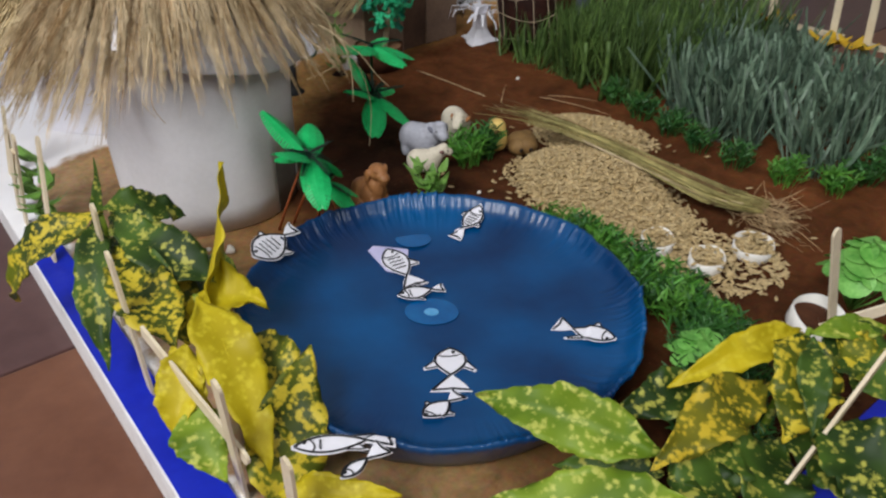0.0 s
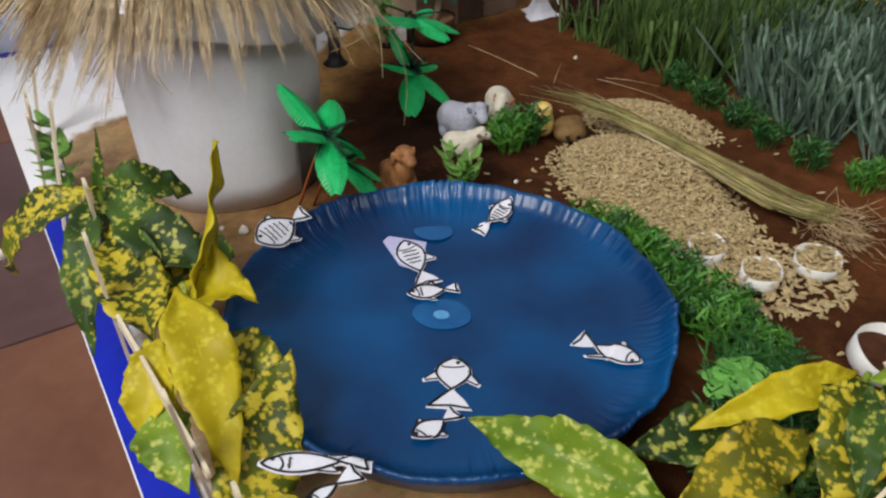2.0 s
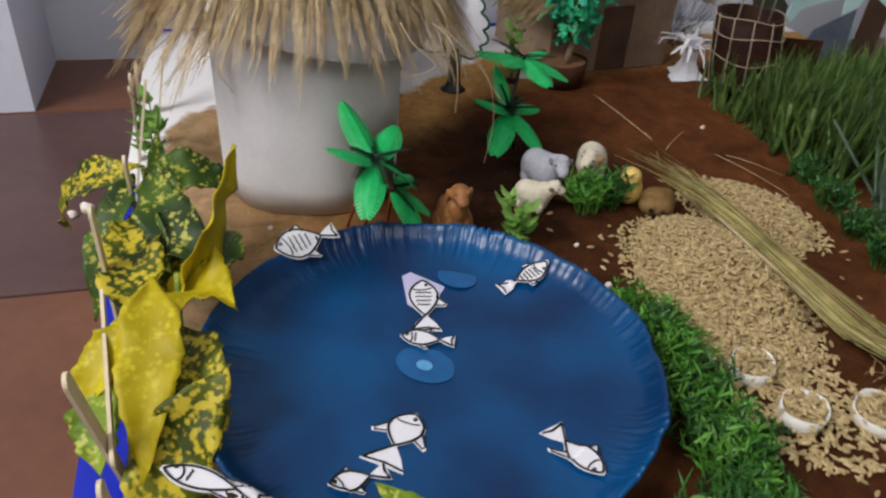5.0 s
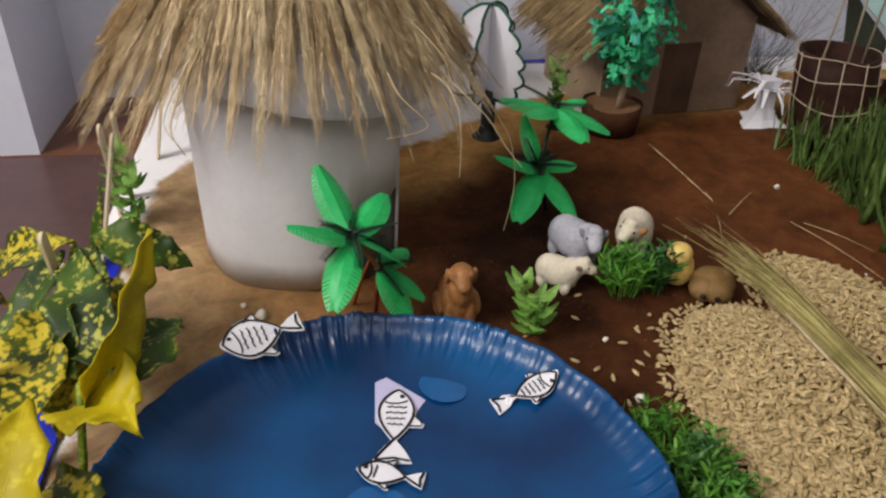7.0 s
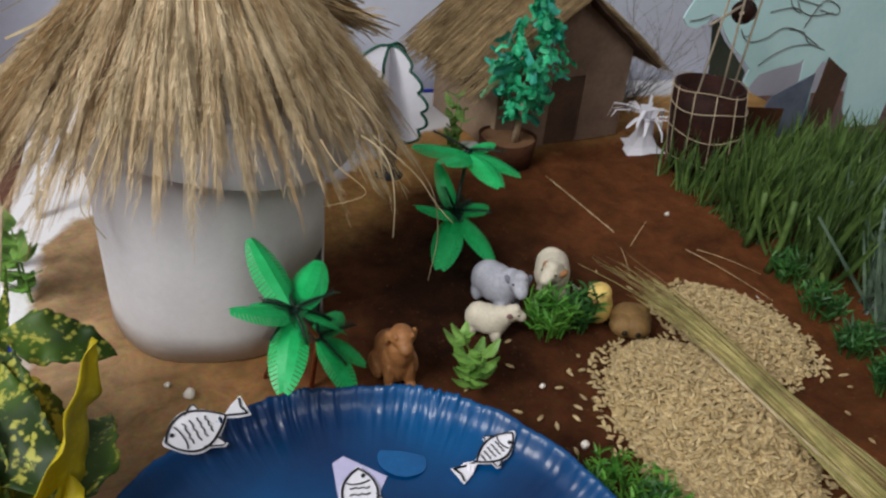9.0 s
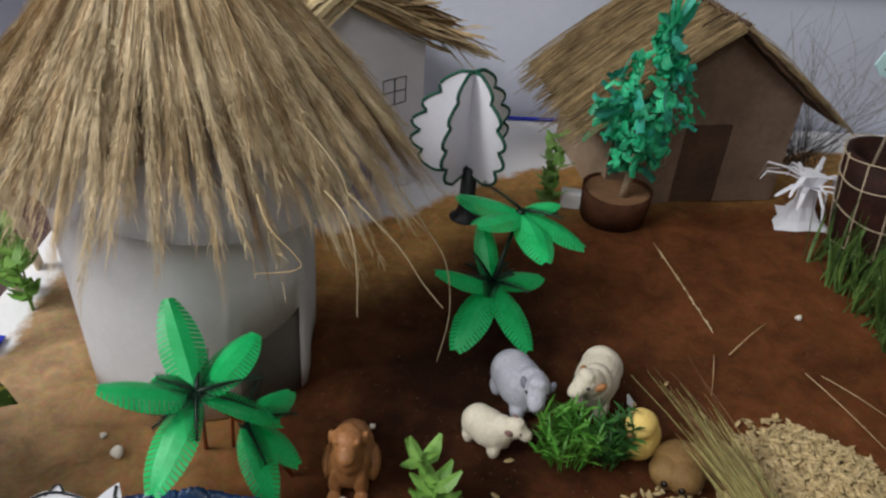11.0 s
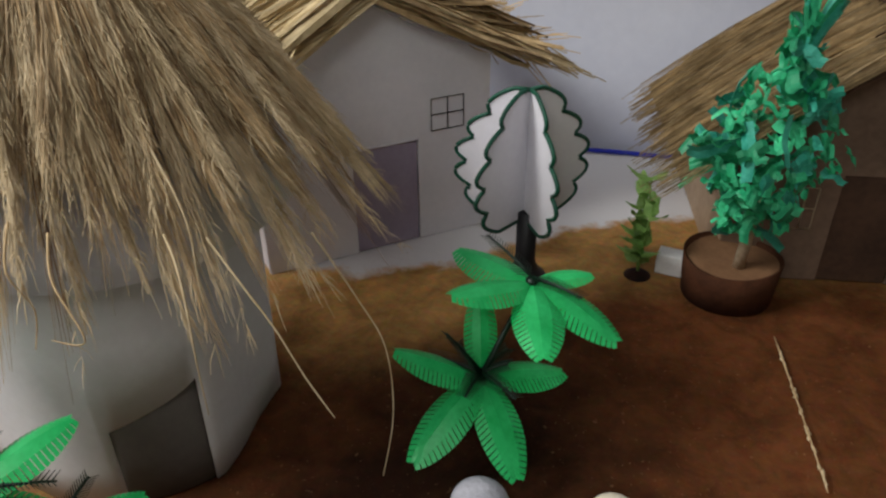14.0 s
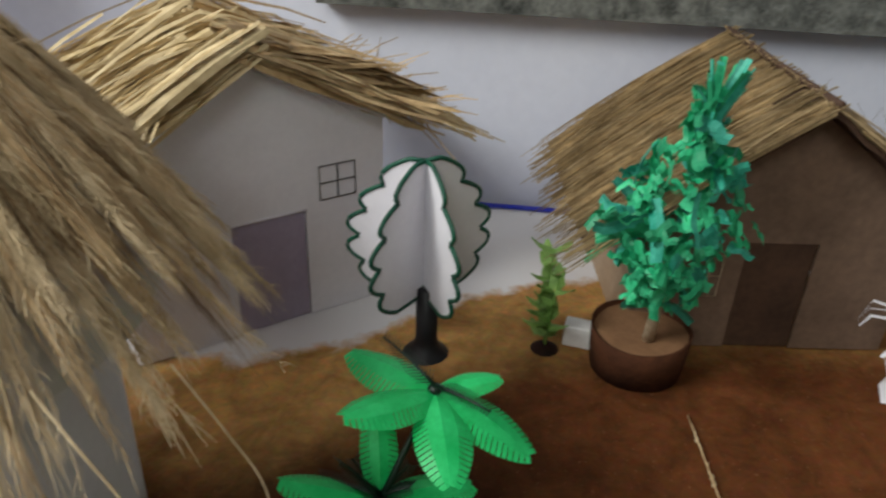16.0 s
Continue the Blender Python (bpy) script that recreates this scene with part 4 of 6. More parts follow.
def roof_three(h, at, left, mid, right, depth, eave, ridge, over_l, over_r):
    rn = thatch_planes(h, at, left, mid, right, depth, eave + 0.001, ridge + 0.002, over_l, over_r, 0.007, 0.012, STRAW_GOLD, 1300, 0.0010, 0.17, "loose golden straw", STRAW_GOLD, 0.004, 0.007, -0.001)
    slope = (ridge - eave) / (mid - left)
    # lit slope golden, shaded slope browner: the light is in the straw colours
    for sgn, edge, over, matl, lab in ((-1, left, over_l, STRAW_GOLD, "broad golden straw blades"), (1, right, over_r, STRAW, "broad straw blades, browner for the shaded slope")):
        paths, wid, fac = [], [], []
        for k in range(250):
            far = edge + sgn * over * rn.uniform(0.6, 1.2)
            rake = k % 5 == 0                  # long blades along the gable's edge
            b = rn.uniform(-0.012, -0.003) if rake else rn.uniform(-0.008, depth + 0.01)
            s0 = rn.uniform(-0.08, 0.05) if rake else rn.choice((-0.05, 0.1, 0.3)) + rn.uniform(-0.04, 0.15)
            lift = rn.uniform(0.003, 0.013) + abs(rn.gauss(0, 0.004))
            b2 = b + rn.gauss(0, 0.006 if rake else 0.030)
            rise = rn.uniform(0.0, 0.020)
            zf = ridge - slope * abs(far - mid)
            length = rn.uniform(0.75, 1.0) if rake else rn.uniform(0.45, 0.95)
            p = [at(mid + (far - mid) * t, b + (b2 - b) * t, ridge + (zf - ridge) * t + lift * (1 + 0.5 * math.sin(3 * t + k)) + (rise * t if sgn > 0 else 0)) for t in (s0, s0 + 0.33 * length, s0 + 0.66 * length, min(1.10, s0 + length))]
            paths.append(p)
            wid.append(rn.uniform(0.0045, 0.0085) if rake else rn.uniform(0.0025, 0.0072))
            fac.append(Vector((rn.gauss(0, 0.4), rn.gauss(0, 0.4), 1)))
        part("straw_blade", ribbons("straw_blade", paths, matl, wid, fac, 0.5, 0.8, 0.45), h, lab, kind="stuff")
    for e0, e1, name in ((left, mid, "paper_edging"), (mid, right, "paper_edging")):   # white paper folded over the gable's edge
        z0, z1 = (eave, ridge) if e0 == left else (ridge, eave)
        part(name, tubes(name, [bend(at(e0, -0.0030, z0 + 0.0005), at(e1, -0.0030, z1 + 0.0005), 0.0008, 7)], PAPER, 0.0011, 5, 1.0), h, "white folded paper edge under the straw")
    tips = []
    for k in range(120):                       # stray ends that stick out at the eave
        b = rn.uniform(-0.01, depth)
        far = right + over_r
        p0 = at(far - 0.012, b, ridge - slope * abs(far - 0.012 - mid) + 0.014)
        p1 = at(far + rn.uniform(0.0, 0.038) * (1.5 if k % 12 == 0 else 1), b + rn.gauss(0, 0.020), ridge - slope * abs(far - mid) + rn.gauss(0.012, 0.013))
        tips.append(bend(p0, p1, rn.gauss(0, 0.002), 4))
    part("stray_end", tubes("stray_end", tips, STRAW, 0.0009, 3, 0.4), h, "stray straw ends", kind="stuff")


house_two, at2 = house("brown_house", "brown card house with a thatched gable roof", (-0.03, 1.10, 0), 47, 0.186, -0.124, 0.155, 0.112, 0.180, CARD_TAN,
                       0.040, 0.028, roof_two, (-0.052, -0.004, 0.086), (-0.082, -0.066, 0.044, 0.076), ROPE)
part("door", box("door", (-0.0515, 0, 0.001), (-0.0045, 0.002, 0.0855), CARD_DARK, 0.0004,
     Matrix.Translation((-0.03, 1.10, 0)) @ Matrix.Rotation(radians(47), 4, "Z") @ Matrix.Translation((0, 0.0006, 0))), house_two, "dark brown card door, closed")
house_three, at3 = house("white_house", "white paper house with a loose straw roof", (-0.289, 0.866, 0), 80, 0.184, -0.126, 0.15, 0.145, 0.190, PAPER,
                         0.045, 0.034, roof_three, (-0.056, -0.003, 0.087), (0.008, 0.035, 0.092, 0.117), INK)
part("door", box("door", (-0.0555, 0, 0.001), (-0.0035, 0.0015, 0.0865), PAPER_GREY, 0.0003,
     Matrix.Translation((-0.289, 0.866, 0)) @ Matrix.Rotation(radians(80), 4, "Z") @ Matrix.Translation((0, 0.0006, 0))), house_three, "lilac paper door, closed")

part("door_flap", tubes("door_flap", [[at3(-0.0565, -0.0012, 0.0875), at3(-0.0025, -0.0012, 0.0875)]], PAPER, 0.0011, 4, 1.0), house_three, "white folded paper edge over the door")


# ---- palms ----
def frond_mesh(name, base, angle, length, width, rise, droop, material, teeth=20, solid=0.5):
    """A feathered palm frond: a spine with toothed halves, solid near the spine."""
    d = Vector((math.cos(angle), math.sin(angle), 0))
    s = Vector((-d.y, d.x, 0))
    verts, faces = [], []

    def spine(t):
        return Vector(base) + d * (length * t) + Vector((0, 0, rise * t - droop * t * t))

    for side in (-1, 1):
        for k in range(teeth):
            t0, t1 = k / teeth, (k + 1) / teeth
            tm = t0 + (t1 - t0) * 0.80

            def w(t):
                return width / 2 * math.sin(math.pi * min(1, 0.07 + 0.90 * t)) ** 0.62

            a, b = spine(t0), spine(t1)
            fold = 0.28
            lean = d * (length * 0.05)
            ia, ib = a + s * (side * w(t0) * solid) - Vector((0, 0, w(t0) * solid * fold)) + lean * solid, b + s * (side * w(t1) * solid) - Vector((0, 0, w(t1) * solid * fold)) + lean * solid
            oa = spine(t0) + s * (side * w(t0)) - Vector((0, 0, w(t0) * fold * 1.55)) + lean
            ob = spine(tm) + s * (side * w(tm)) - Vector((0, 0, w(tm) * fold * 1.55)) + lean
            im = ia.lerp(ib, 0.9)
            q = len(verts)
            verts += [a, b, ib, ia, oa, ob, im]
            if side > 0:
                faces += [(q, q + 1, q + 2, q + 3), (q + 3, q + 6, q + 5, q + 4)]
            else:
                faces += [(q + 3, q + 2, q + 1, q), (q + 4, q + 5, q + 6, q + 3)]
    return mesh(name, verts, faces, material)


def rib_mesh(name, base, angle, length, rise, droop, material):
    d = Vector((math.cos(angle), math.sin(angle), 0))
    s = Vector((-d.y, d.x, 0))
    paths = [[Vector(base) + d * (length * t) + Vector((0, 0, rise * t - droop * t * t)) for t in (0, 0.25, 0.5, 0.75, 1)]]
    rad = [0.0013]
    for k in range(17):
        t = 0.06 + 0.94 * k / 17
        p = Vector(base) + d * (length * t) + Vector((0, 0, rise * t - droop * t * t))
        for sg in (-1, 1):
            l = 0.0060 * (1.1 - 0.45 * t)
            paths.append([p, p + s * (sg * l) + d * (l * 0.7) + Vector((0, 0, 0.001))])
            rad.append(0.00036)
    return tubes(name, paths, material, rad, 4, 0.4)


def palm(label, foot, whorls, legs):
    p = thing("toy_palm", label, "palm tree", foot, group="plastic palms")
    hubs = [Vector(w[0]) for w in whorls]
    hubs.sort(key=lambda h: h.z)
    way = [Vector(foot)] + hubs
    part("trunk", tubes("trunk", [way if len(way) > 2 else bend(foot, hubs[0], 0.0, 4)], TRUNK if legs else PALM_DARK, 0.0019, 7, 0.8), p, "thin plastic trunk")
    for a, b in legs:
        part("root_leg", tubes("root_leg", [bend(a, b, -0.002, 4)], TRUNK, 0.0013, 6, 0.8), p, "orange-brown plastic leg")
    for hub, fronds, ribs in whorls:
        hub = Vector(hub)
        bm = bmesh.new()
        bmesh.ops.create_icosphere(bm, subdivisions=2, radius=0.0036, matrix=Matrix.Translation(hub) @ Matrix.Diagonal((1, 1, 0.7, 1)))
        part("hub", bm_mesh("hub", bm, PALM_DARK), p, "dark green hub")
        for deg, length, rise, droop in fronds:
            part("frond", frond_mesh("frond", hub + Vector((0, 0, -0.001)), radians(deg), length * 0.92, length * 0.52, rise, droop, PALM), p, "bright green feathered frond")
        for deg, length, rise in ribs:
            part("dark_spike", rib_mesh("dark_spike", hub + Vector((0, 0, 0.002)), radians(deg), length * 0.85, rise, 0.004, PALM_DARK), p, "dark green spiky twig")
    return p


palm("bright green plastic palm beside the round hut", (-0.116, 0.566, 0.0),
     [((-0.111, 0.5365, 0.0885), [(158, 0.044, 0.042, 0.008), (-116, 0.046, 0.030, 0.008), (99, 0.048, 0.020, 0.010), (-70, 0.046, -0.006, 0.020), (66, 0.044, -0.014, 0.024), (-168, 0.030, 0.010, 0.010)],
       [(-141, 0.022, 0.012), (136, 0.028, 0.010), (69, 0.040, 0.0), (66, 0.034, -0.020), (-95, 0.030, -0.004), (-40, 0.026, -0.008)]),
      ((-0.1075, 0.5600, 0.052), [(96, 0.040, 0.006, 0.010), (20, 0.034, 0.0, 0.020), (-20, 0.038, -0.004, 0.026)], [(120, 0.026, 0.014), (60, 0.034, 0.0), (-15, 0.030, -0.008)])],
     [((-0.150, 0.560, 0.001), (-0.115, 0.541, 0.086)), ((-0.139, 0.572, 0.001), (-0.112, 0.556, 0.06)), ((-0.095, 0.58, 0.001), (-0.107, 0.558, 0.055))])
palm("bright green plastic palm with two rings of fronds on dark soil", (-0.078, 0.785, 0.0),
     [((-0.0805, 0.7605, 0.053), [(-123, 0.047, 0.026, 0.006), (144, 0.034, 0.044, 0.008), (71, 0.050, 0.006, 0.014), (-83, 0.051, -0.012, 0.016), (-13, 0.046, -0.014, 0.018)],
       [(-108, 0.022, 0.034), (-150, 0.036, 0.006), (-10, 0.040, 0.014), (40, 0.016, 0.012), (172, 0.030, 0.006), (-62, 0.024, 0.004), (95, 0.022, 0.010)]),
      ((-0.0845, 0.796, 0.0955), [(-165, 0.052, 0.010, 0.008), (-98, 0.051, 0.018, 0.010), (-34, 0.050, 0.006, 0.018), (21, 0.052, 0.002, 0.020), (62, 0.034, 0.014, 0.012)],
       [(-172, 0.038, 0.016), (5, 0.038, 0.008)])], [])


# ---- crumpled paper tree in a pot ----
POTC = Vector((-0.095, 0.996, 0.0))
pot = thing("potted_paper_tree", "green crepe paper tree in a round brown card pot", "paper tree", POTC)
pv, pf = revolve([(0.029, 0.001), (0.031, 0.001), (0.0325, 0.018), (0.0335, 0.032), (0.032, 0.032), (0.031, 0.020), (0.001, 0.020)], 40, (POTC.x, POTC.y), lambda a, r, z: (r * (1 + 0.012 * math.sin(3 * a)), z + (0.001 * math.sin(2 * a + 1) if z > 0.025 else 0)))
part("pot", mesh("pot", pv, pf, POT, True), pot, "brown card pot")
crumb = [(POTC.x, POTC.y, 0.0300)] + [(POTC.x + 0.0315 * math.cos(t), POTC.y + 0.0315 * math.sin(t), 0.0285 + 0.0012 * math.sin(3 * t)) for t in (radians(10 * k) for k in range(36))]
part("soil", mesh("soil", crumb, [(0, 1 + k, 1 + (k + 1) % 36) for k in range(36)], POT_CARD, True), pot, "red-brown soil in the pot")
verts = [(POTC.x + r * math.cos(t), POTC.y + r * math.sin(t), 0.0306 + 0.0010 * math.sin(2 * t) + (0.0004 if r < 0.03 else 0)) for t in (radians(-128 + 6 * k) for k in range(25)) for r in (0.0305 - 0.0135 * max(0.0, math.sin(math.pi * (t + 2.234) / 2.513)) ** 0.7, 0.0305)]
part("soil_disc", mesh("soil_disc", verts, [(2 * k, 2 * k + 1, 2 * k + 3, 2 * k + 2) for k in range(24)], POT_CARD), pot, "brown card crescent in the pot")
stem0, stem1 = POTC + Vector((0.009, -0.005, 0.028)), Vector((-0.079, 0.984, 0.085))
part("trunk", tubes("trunk", [bend(stem0, stem1, 0, 3)], ROPE, 0.0042, 10, 0.8), pot, "rolled pale paper trunk")
rnd = random.Random(11)
groups = {0: ([], [], []), 1: ([], [], [])}
axis0, axis1 = Vector((-0.080, 0.983, 0.066)), Vector((-0.072, 0.978, 0.198))


def strip(slot, way, width, face):
    groups[slot][0].append(way)
    groups[slot][1].append(width)
    groups[slot][2].append(face)


def girth(t):
    """Half the crown's width from its foot to the tuft: wide low down, then a neck."""
    for (t0, w0), (t1, w1) in zip(GIRTH, GIRTH[1:]):
        if t <= t1:
            return w0 + (w1 - w0) * (t - t0) / (t1 - t0)
    return GIRTH[-1][1]


GIRTH = [(0.0, 0.011), (0.10, 0.018), (0.30, 0.031), (0.55, 0.028), (0.72, 0.022), (0.82, 0.011), (1.0, 0.006)]
for k in range(400):
    t = rnd.uniform(0, 0.95)
    c = axis0.lerp(axis1, t)
    a = rnd.uniform(0, 2 * math.pi)
    gap = noise.noise(Vector((math.cos(a) * 1.7, math.sin(a) * 1.7, t * 5.0)))
    if gap < -0.02 and rnd.random() < 0.85:    # hollows in the crown
        continue
    rr = girth(t) * (0.62 + 0.5 * math.sqrt(rnd.uniform(0, 1))) * (1 + 0.55 * gap)
    p = c + Vector((rr * math.cos(a), rr * math.sin(a), rnd.gauss(0, 0.005)))
    d = Vector((math.cos(a) * 0.5 + rnd.gauss(0, 0.8), math.sin(a) * 0.5 + rnd.gauss(0, 0.8), rnd.gauss(-0.1, 0.6))).normalized()
    q0 = d.cross(Vector((rnd.gauss(0, 1), rnd.gauss(0, 1), rnd.gauss(0, 1)))).normalized()
    broad = k % 9 == 0
    l = rnd.uniform(0.020, 0.034) if broad else rnd.uniform(0.009, 0.020)
    curl = rnd.uniform(0.02, 0.24) * l
    way = [p + d * (l * (q / 5 - 0.5)) + q0 * (curl * math.sin(math.pi * q / 5)) + Vector((0, 0, 0.0015 * math.sin(q * 2 + k))) for q in range(6)]
    strip(1 if broad or (math.cos(a) + math.sin(a) > 0.2 and k % 2) else 0, way, rnd.uniform(0.007, 0.011) if broad else rnd.uniform(0.0045, 0.0095), Vector((math.cos(a) + rnd.gauss(0, 0.7), math.sin(a) + rnd.gauss(0, 0.7), rnd.gauss(0.3, 0.7))))
for k in range(30):                            # the twisted tuft on top
    a = rnd.uniform(0, 2 * math.pi)
    p0 = axis1 + Vector((0.005 * math.cos(a), 0.005 * math.sin(a), -0.03))
    p1 = axis1 + Vector((0.006 + 0.011 * math.cos(a), 0.004 + 0.011 * math.sin(a), 0.016 + rnd.uniform(-0.008, 0.01)))
    strip(k % 2, bend(p0, p1, -0.004, 5, Vector((math.cos(a), math.sin(a), 0))), 0.0055, Vector((math.cos(a), math.sin(a), 0.3)))
for k in range(7):                             # a sprig that hangs out low on one side, and loose curls
    p0 = Vector((-0.088, 0.974, 0.112)) + Vector((rnd.gauss(0, 0.006), rnd.gauss(0, 0.006), rnd.gauss(0, 0.010)))
    p1 = p0 + Vector((-0.016 + rnd.gauss(0, 0.006), -0.018 + rnd.gauss(0, 0.005), rnd.gauss(-0.004, 0.010)))
    strip(0, bend(p0, p1, -0.004, 5), 0.005, Vector((0.5, -0.6, 0.5)))
part("crown", ribbons("crown", groups[0][0], CREPE, groups[0][1], groups[0][2], 0.8, 0.9, 0.3), pot, "crumpled green crepe paper strips", kind="stuff")
part("crown", ribbons("crown", groups[1][0], CREPE_TEAL, groups[1][1], groups[1][2], 0.8, 0.9, 0.3), pot, "crumpled teal crepe paper strips", kind="stuff")


# ---- folded paper tree ----
TC = Vector((-0.203, 0.896, 0.0))
tree = thing("folded_paper_tree", "white folded paper tree with a dark green outline and black trunk", "paper tree", TC)
tv, tf = revolve([(0.016, 0.001), (0.010, 0.006), (0.0075, 0.014), (0.0075, 0.054), (0.001, 0.054)], 14, (TC.x + 0.004, TC.y))
part("trunk", mesh("trunk", tv, tf, INK, True), tree, "black paper trunk with a spread foot")
for deg in (-19, -80, 81, -146):
    a = radians(deg)
    d = Vector((math.cos(a), math.sin(a), 0))
    edge = []
    N = 64
    for k in range(N + 1):
        t = k / N
        z = 0.047 + 0.096 * t
        w = 0.056 * math.sin(math.pi * (0.17 + 0.75 * t)) ** 0.7 * (1.0 - 0.36 * t ** 1.8)
        edge.append((w * 0.83 + 0.0110 * abs(math.sin(t * math.pi * 5)) ** 0.75 * (0.6 + 0.4 * math.sin(math.pi * t)), z))
    verts = [TC + d * 0.0006 + Vector((0, 0, z)) for _, z in edge] + [TC + d * w + Vector((0, 0, z)) for w, z in edge]
    faces = [(k, N + 1 + k, N + 2 + k, k + 1) for k in range(N)]
    leafp = part("paper_fold", mesh("paper_fold", verts, faces, PAPER), tree)
    s = leafp.modifiers.new("thick", "SOLIDIFY")
    s.thickness, s.offset = 0.0007, 0
    line = [TC + Vector((0, 0, edge[0][1]))] + [TC + d * (w - 0.0008) + Vector((0, 0, z)) for w, z in edge] + [TC + Vector((0, 0, edge[-1][1]))]
    part("outline", tubes("outline", [line], INK_GREEN, 0.0016, 5, 1.0), leafp, "dark green marker outline")


# ---- small plants ----
def leafy(paths_from, name, label, foot, stems, material, leaf, group=""):
    """A small plant: stems from the foot, each with paired leaves."""
    p = thing(name, label, "plant", foot, group)
    r = random.Random(paths_from)
    for tip in stems:
        way = bend(foot, tip, r.gauss(0, 0.003), 6, Vector((r.gauss(0, 1), r.gauss(0, 1), 0)))
        part("stem", tubes("stem", [way], material, 0.0011, 5, 0.6), p)
        for k in range(1, 6):
            for sg in (0, math.pi):
                a = r.uniform(0, 6.28) + sg
                d = Vector((math.cos(a), math.sin(a), r.uniform(0.2, 0.9))).normalized()
                l = leaf * r.uniform(0.7, 1.2)
                me = ribbons("leaf", [bend(way[k], way[k] + d * l, 0.15 * l, 4)], material, l * 0.55, [Vector((-d.x, -d.y, 1))], 0.2, 0.4)
                part("leaf", me, p)
    return p


leafy(1, "leafy_sprig", "light green leafy sprig behind the pond", (-0.012, 0.612, 0), [(-0.022, 0.608, 0.046), (-0.004, 0.60, 0.042), (-0.028, 0.614, 0.04), (-0.012, 0.604, 0.03)], WEED, 0.016)
leafy(2, "leafy_sprig", "upright pale green leafy sprig near the paper trees", (-0.147, 0.962, 0.002), [(-0.147, 0.963, 0.080), (-0.138, 0.957, 0.068), (-0.156, 0.968, 0.066), (-0.148, 0.962, 0.050)], FROND, 0.0175)
leafy(3, "leafy_sprig", "green leafy sprig at the board's edge", (-0.355, 0.560, 0), [(-0.352, 0.556, 0.07), (-0.365, 0.566, 0.055), (-0.345, 0.548, 0.05)], WEED, 0.02)
mound = revolve([(0.001, 0.005), (0.006, 0.004), (0.010, 0.001)], 16, (-0.147, 0.962))
tagged(new("clay_lump", mesh("clay_lump", *mound, WELL, True)), "dark clay lump that holds a sprig", "clay")


def tuft(foot, radius, height, count, seed, material, spread=1.0, name="turf_tuft", label="tuft of bright green plastic grass", width=0.0019):
    """Bushy plastic turf: short stalks that lean outwards, each set with small pointed leaflets."""
    r = random.Random(seed)
    paths, wid = [], []
    for k in range(count // 5):
        a, q = r.uniform(0, 2 * math.pi), math.sqrt(r.uniform(0, 1))
        out = Vector((math.cos(a), math.sin(a), 0))
        p0 = Vector(foot) + out * (radius * 0.5 * q)
        p1 = Vector(foot) + out * (radius * q * spread) + Vector((r.gauss(0, 0.002), r.gauss(0, 0.002), height * r.uniform(0.55, 1.0) * (1 - 0.4 * q * q)))
        way = bend(p0, p1, -0.12 * height, 5)
        paths.append(way)
        wid.append(width * 0.8)
        for j in range(8):
            t = 0.25 + 0.75 * j / 7
            i = min(3, int(t * 4))
            base = way[i].lerp(way[i + 1], t * 4 - i)
            b = a + 2.4 * j + r.uniform(-0.5, 0.5)
            l = height * r.uniform(0.20, 0.36)
            d = Vector((math.cos(b) * 0.8, math.sin(b) * 0.8, r.uniform(0.35, 1.0))).normalized()
            paths.append([base, base + d * l * 0.55 + Vector((0, 0, l * 0.06)), base + d * l])
            wid.append(width * r.uniform(0.8, 1.25))
    t = thing(name, label, "grass", foot, group="plastic grass tufts")
    part("blade", ribbons("blade", paths, material, wid, None, 0.2, 0.7), t, kind="stuff")
    return t


# the two tufts beside the sheep
tuft((0.026, 0.697, 0), 0.021, 0.044, 180, 21, TURF, 1.0, label="bright green plastic grass tuft beside the sheep")
tuft((0.044, 0.714, 0), 0.018, 0.042, 140, 22, TURF_DARK, 1.0, label="dark green plastic grass tuft beside the sheep")
# the border round the far side of the pond
rnd = random.Random(8)
for k in range(17):
    a = radians(57 - 5.3 * k)
    rr = 0.168 + 0.010 * (k % 2) + (0.012 if k > 9 else 0)
    foot = (PC.x + rr * math.cos(a) + 0.006, PC.y + rr * math.sin(a), 0.0)
    tuft(foot, 0.025, 0.034 if k < 10 else 0.040, 130, 30 + k, TURF if k % 3 != 2 and k < 12 else TURF_DARK, 1.1, label="green plastic grass tuft along the pond")
    if k > 6:
        foot = (PC.x + (rr + 0.022) * math.cos(a - 0.04) + 0.006, PC.y + (rr + 0.022) * math.sin(a - 0.04), 0.0)
        tuft(foot, 0.020, 0.030, 90, 130 + k, TURF_DARK if k % 2 else TURF, 1.1, label="green plastic grass tuft along the pond")


def rosette(label, foot, count, leaf, height, seed, category="plant"):
    p = thing("round_leaf_plant", label, category, foot)
    r = random.Random(seed)
    for k in range(count):
        a = 2.4 * k + r.uniform(-0.3, 0.3)
        q = 0.3 + 0.7 * (k / count)
        c = Vector(foot) + Vector((leaf * 1.1 * q * math.cos(a), leaf * 1.1 * q * math.sin(a), height * (1.05 - 0.55 * q)))
        nrm = Vector((1.1 * q * math.cos(a), 1.1 * q * math.sin(a), 1)).normalized()
        sx = nrm.cross(Vector((0, 1, 0.1))).normalized()
        sy = nrm.cross(sx)
        l = leaf * r.uniform(0.75, 1.1) * 0.62
        verts = [c - nrm * 0.0016] + [c + sx * (l * math.cos(t)) + sy * (l * math.sin(t) * 0.86) + nrm * (0.0014 * math.cos(2 * t)) for t in (2 * math.pi * j / 14 for j in range(14))]
        part("leaf", mesh("leaf", verts, [(0, 1 + j, 1 + (j + 1) % 14) for j in range(14)], CLOVER, True), p)
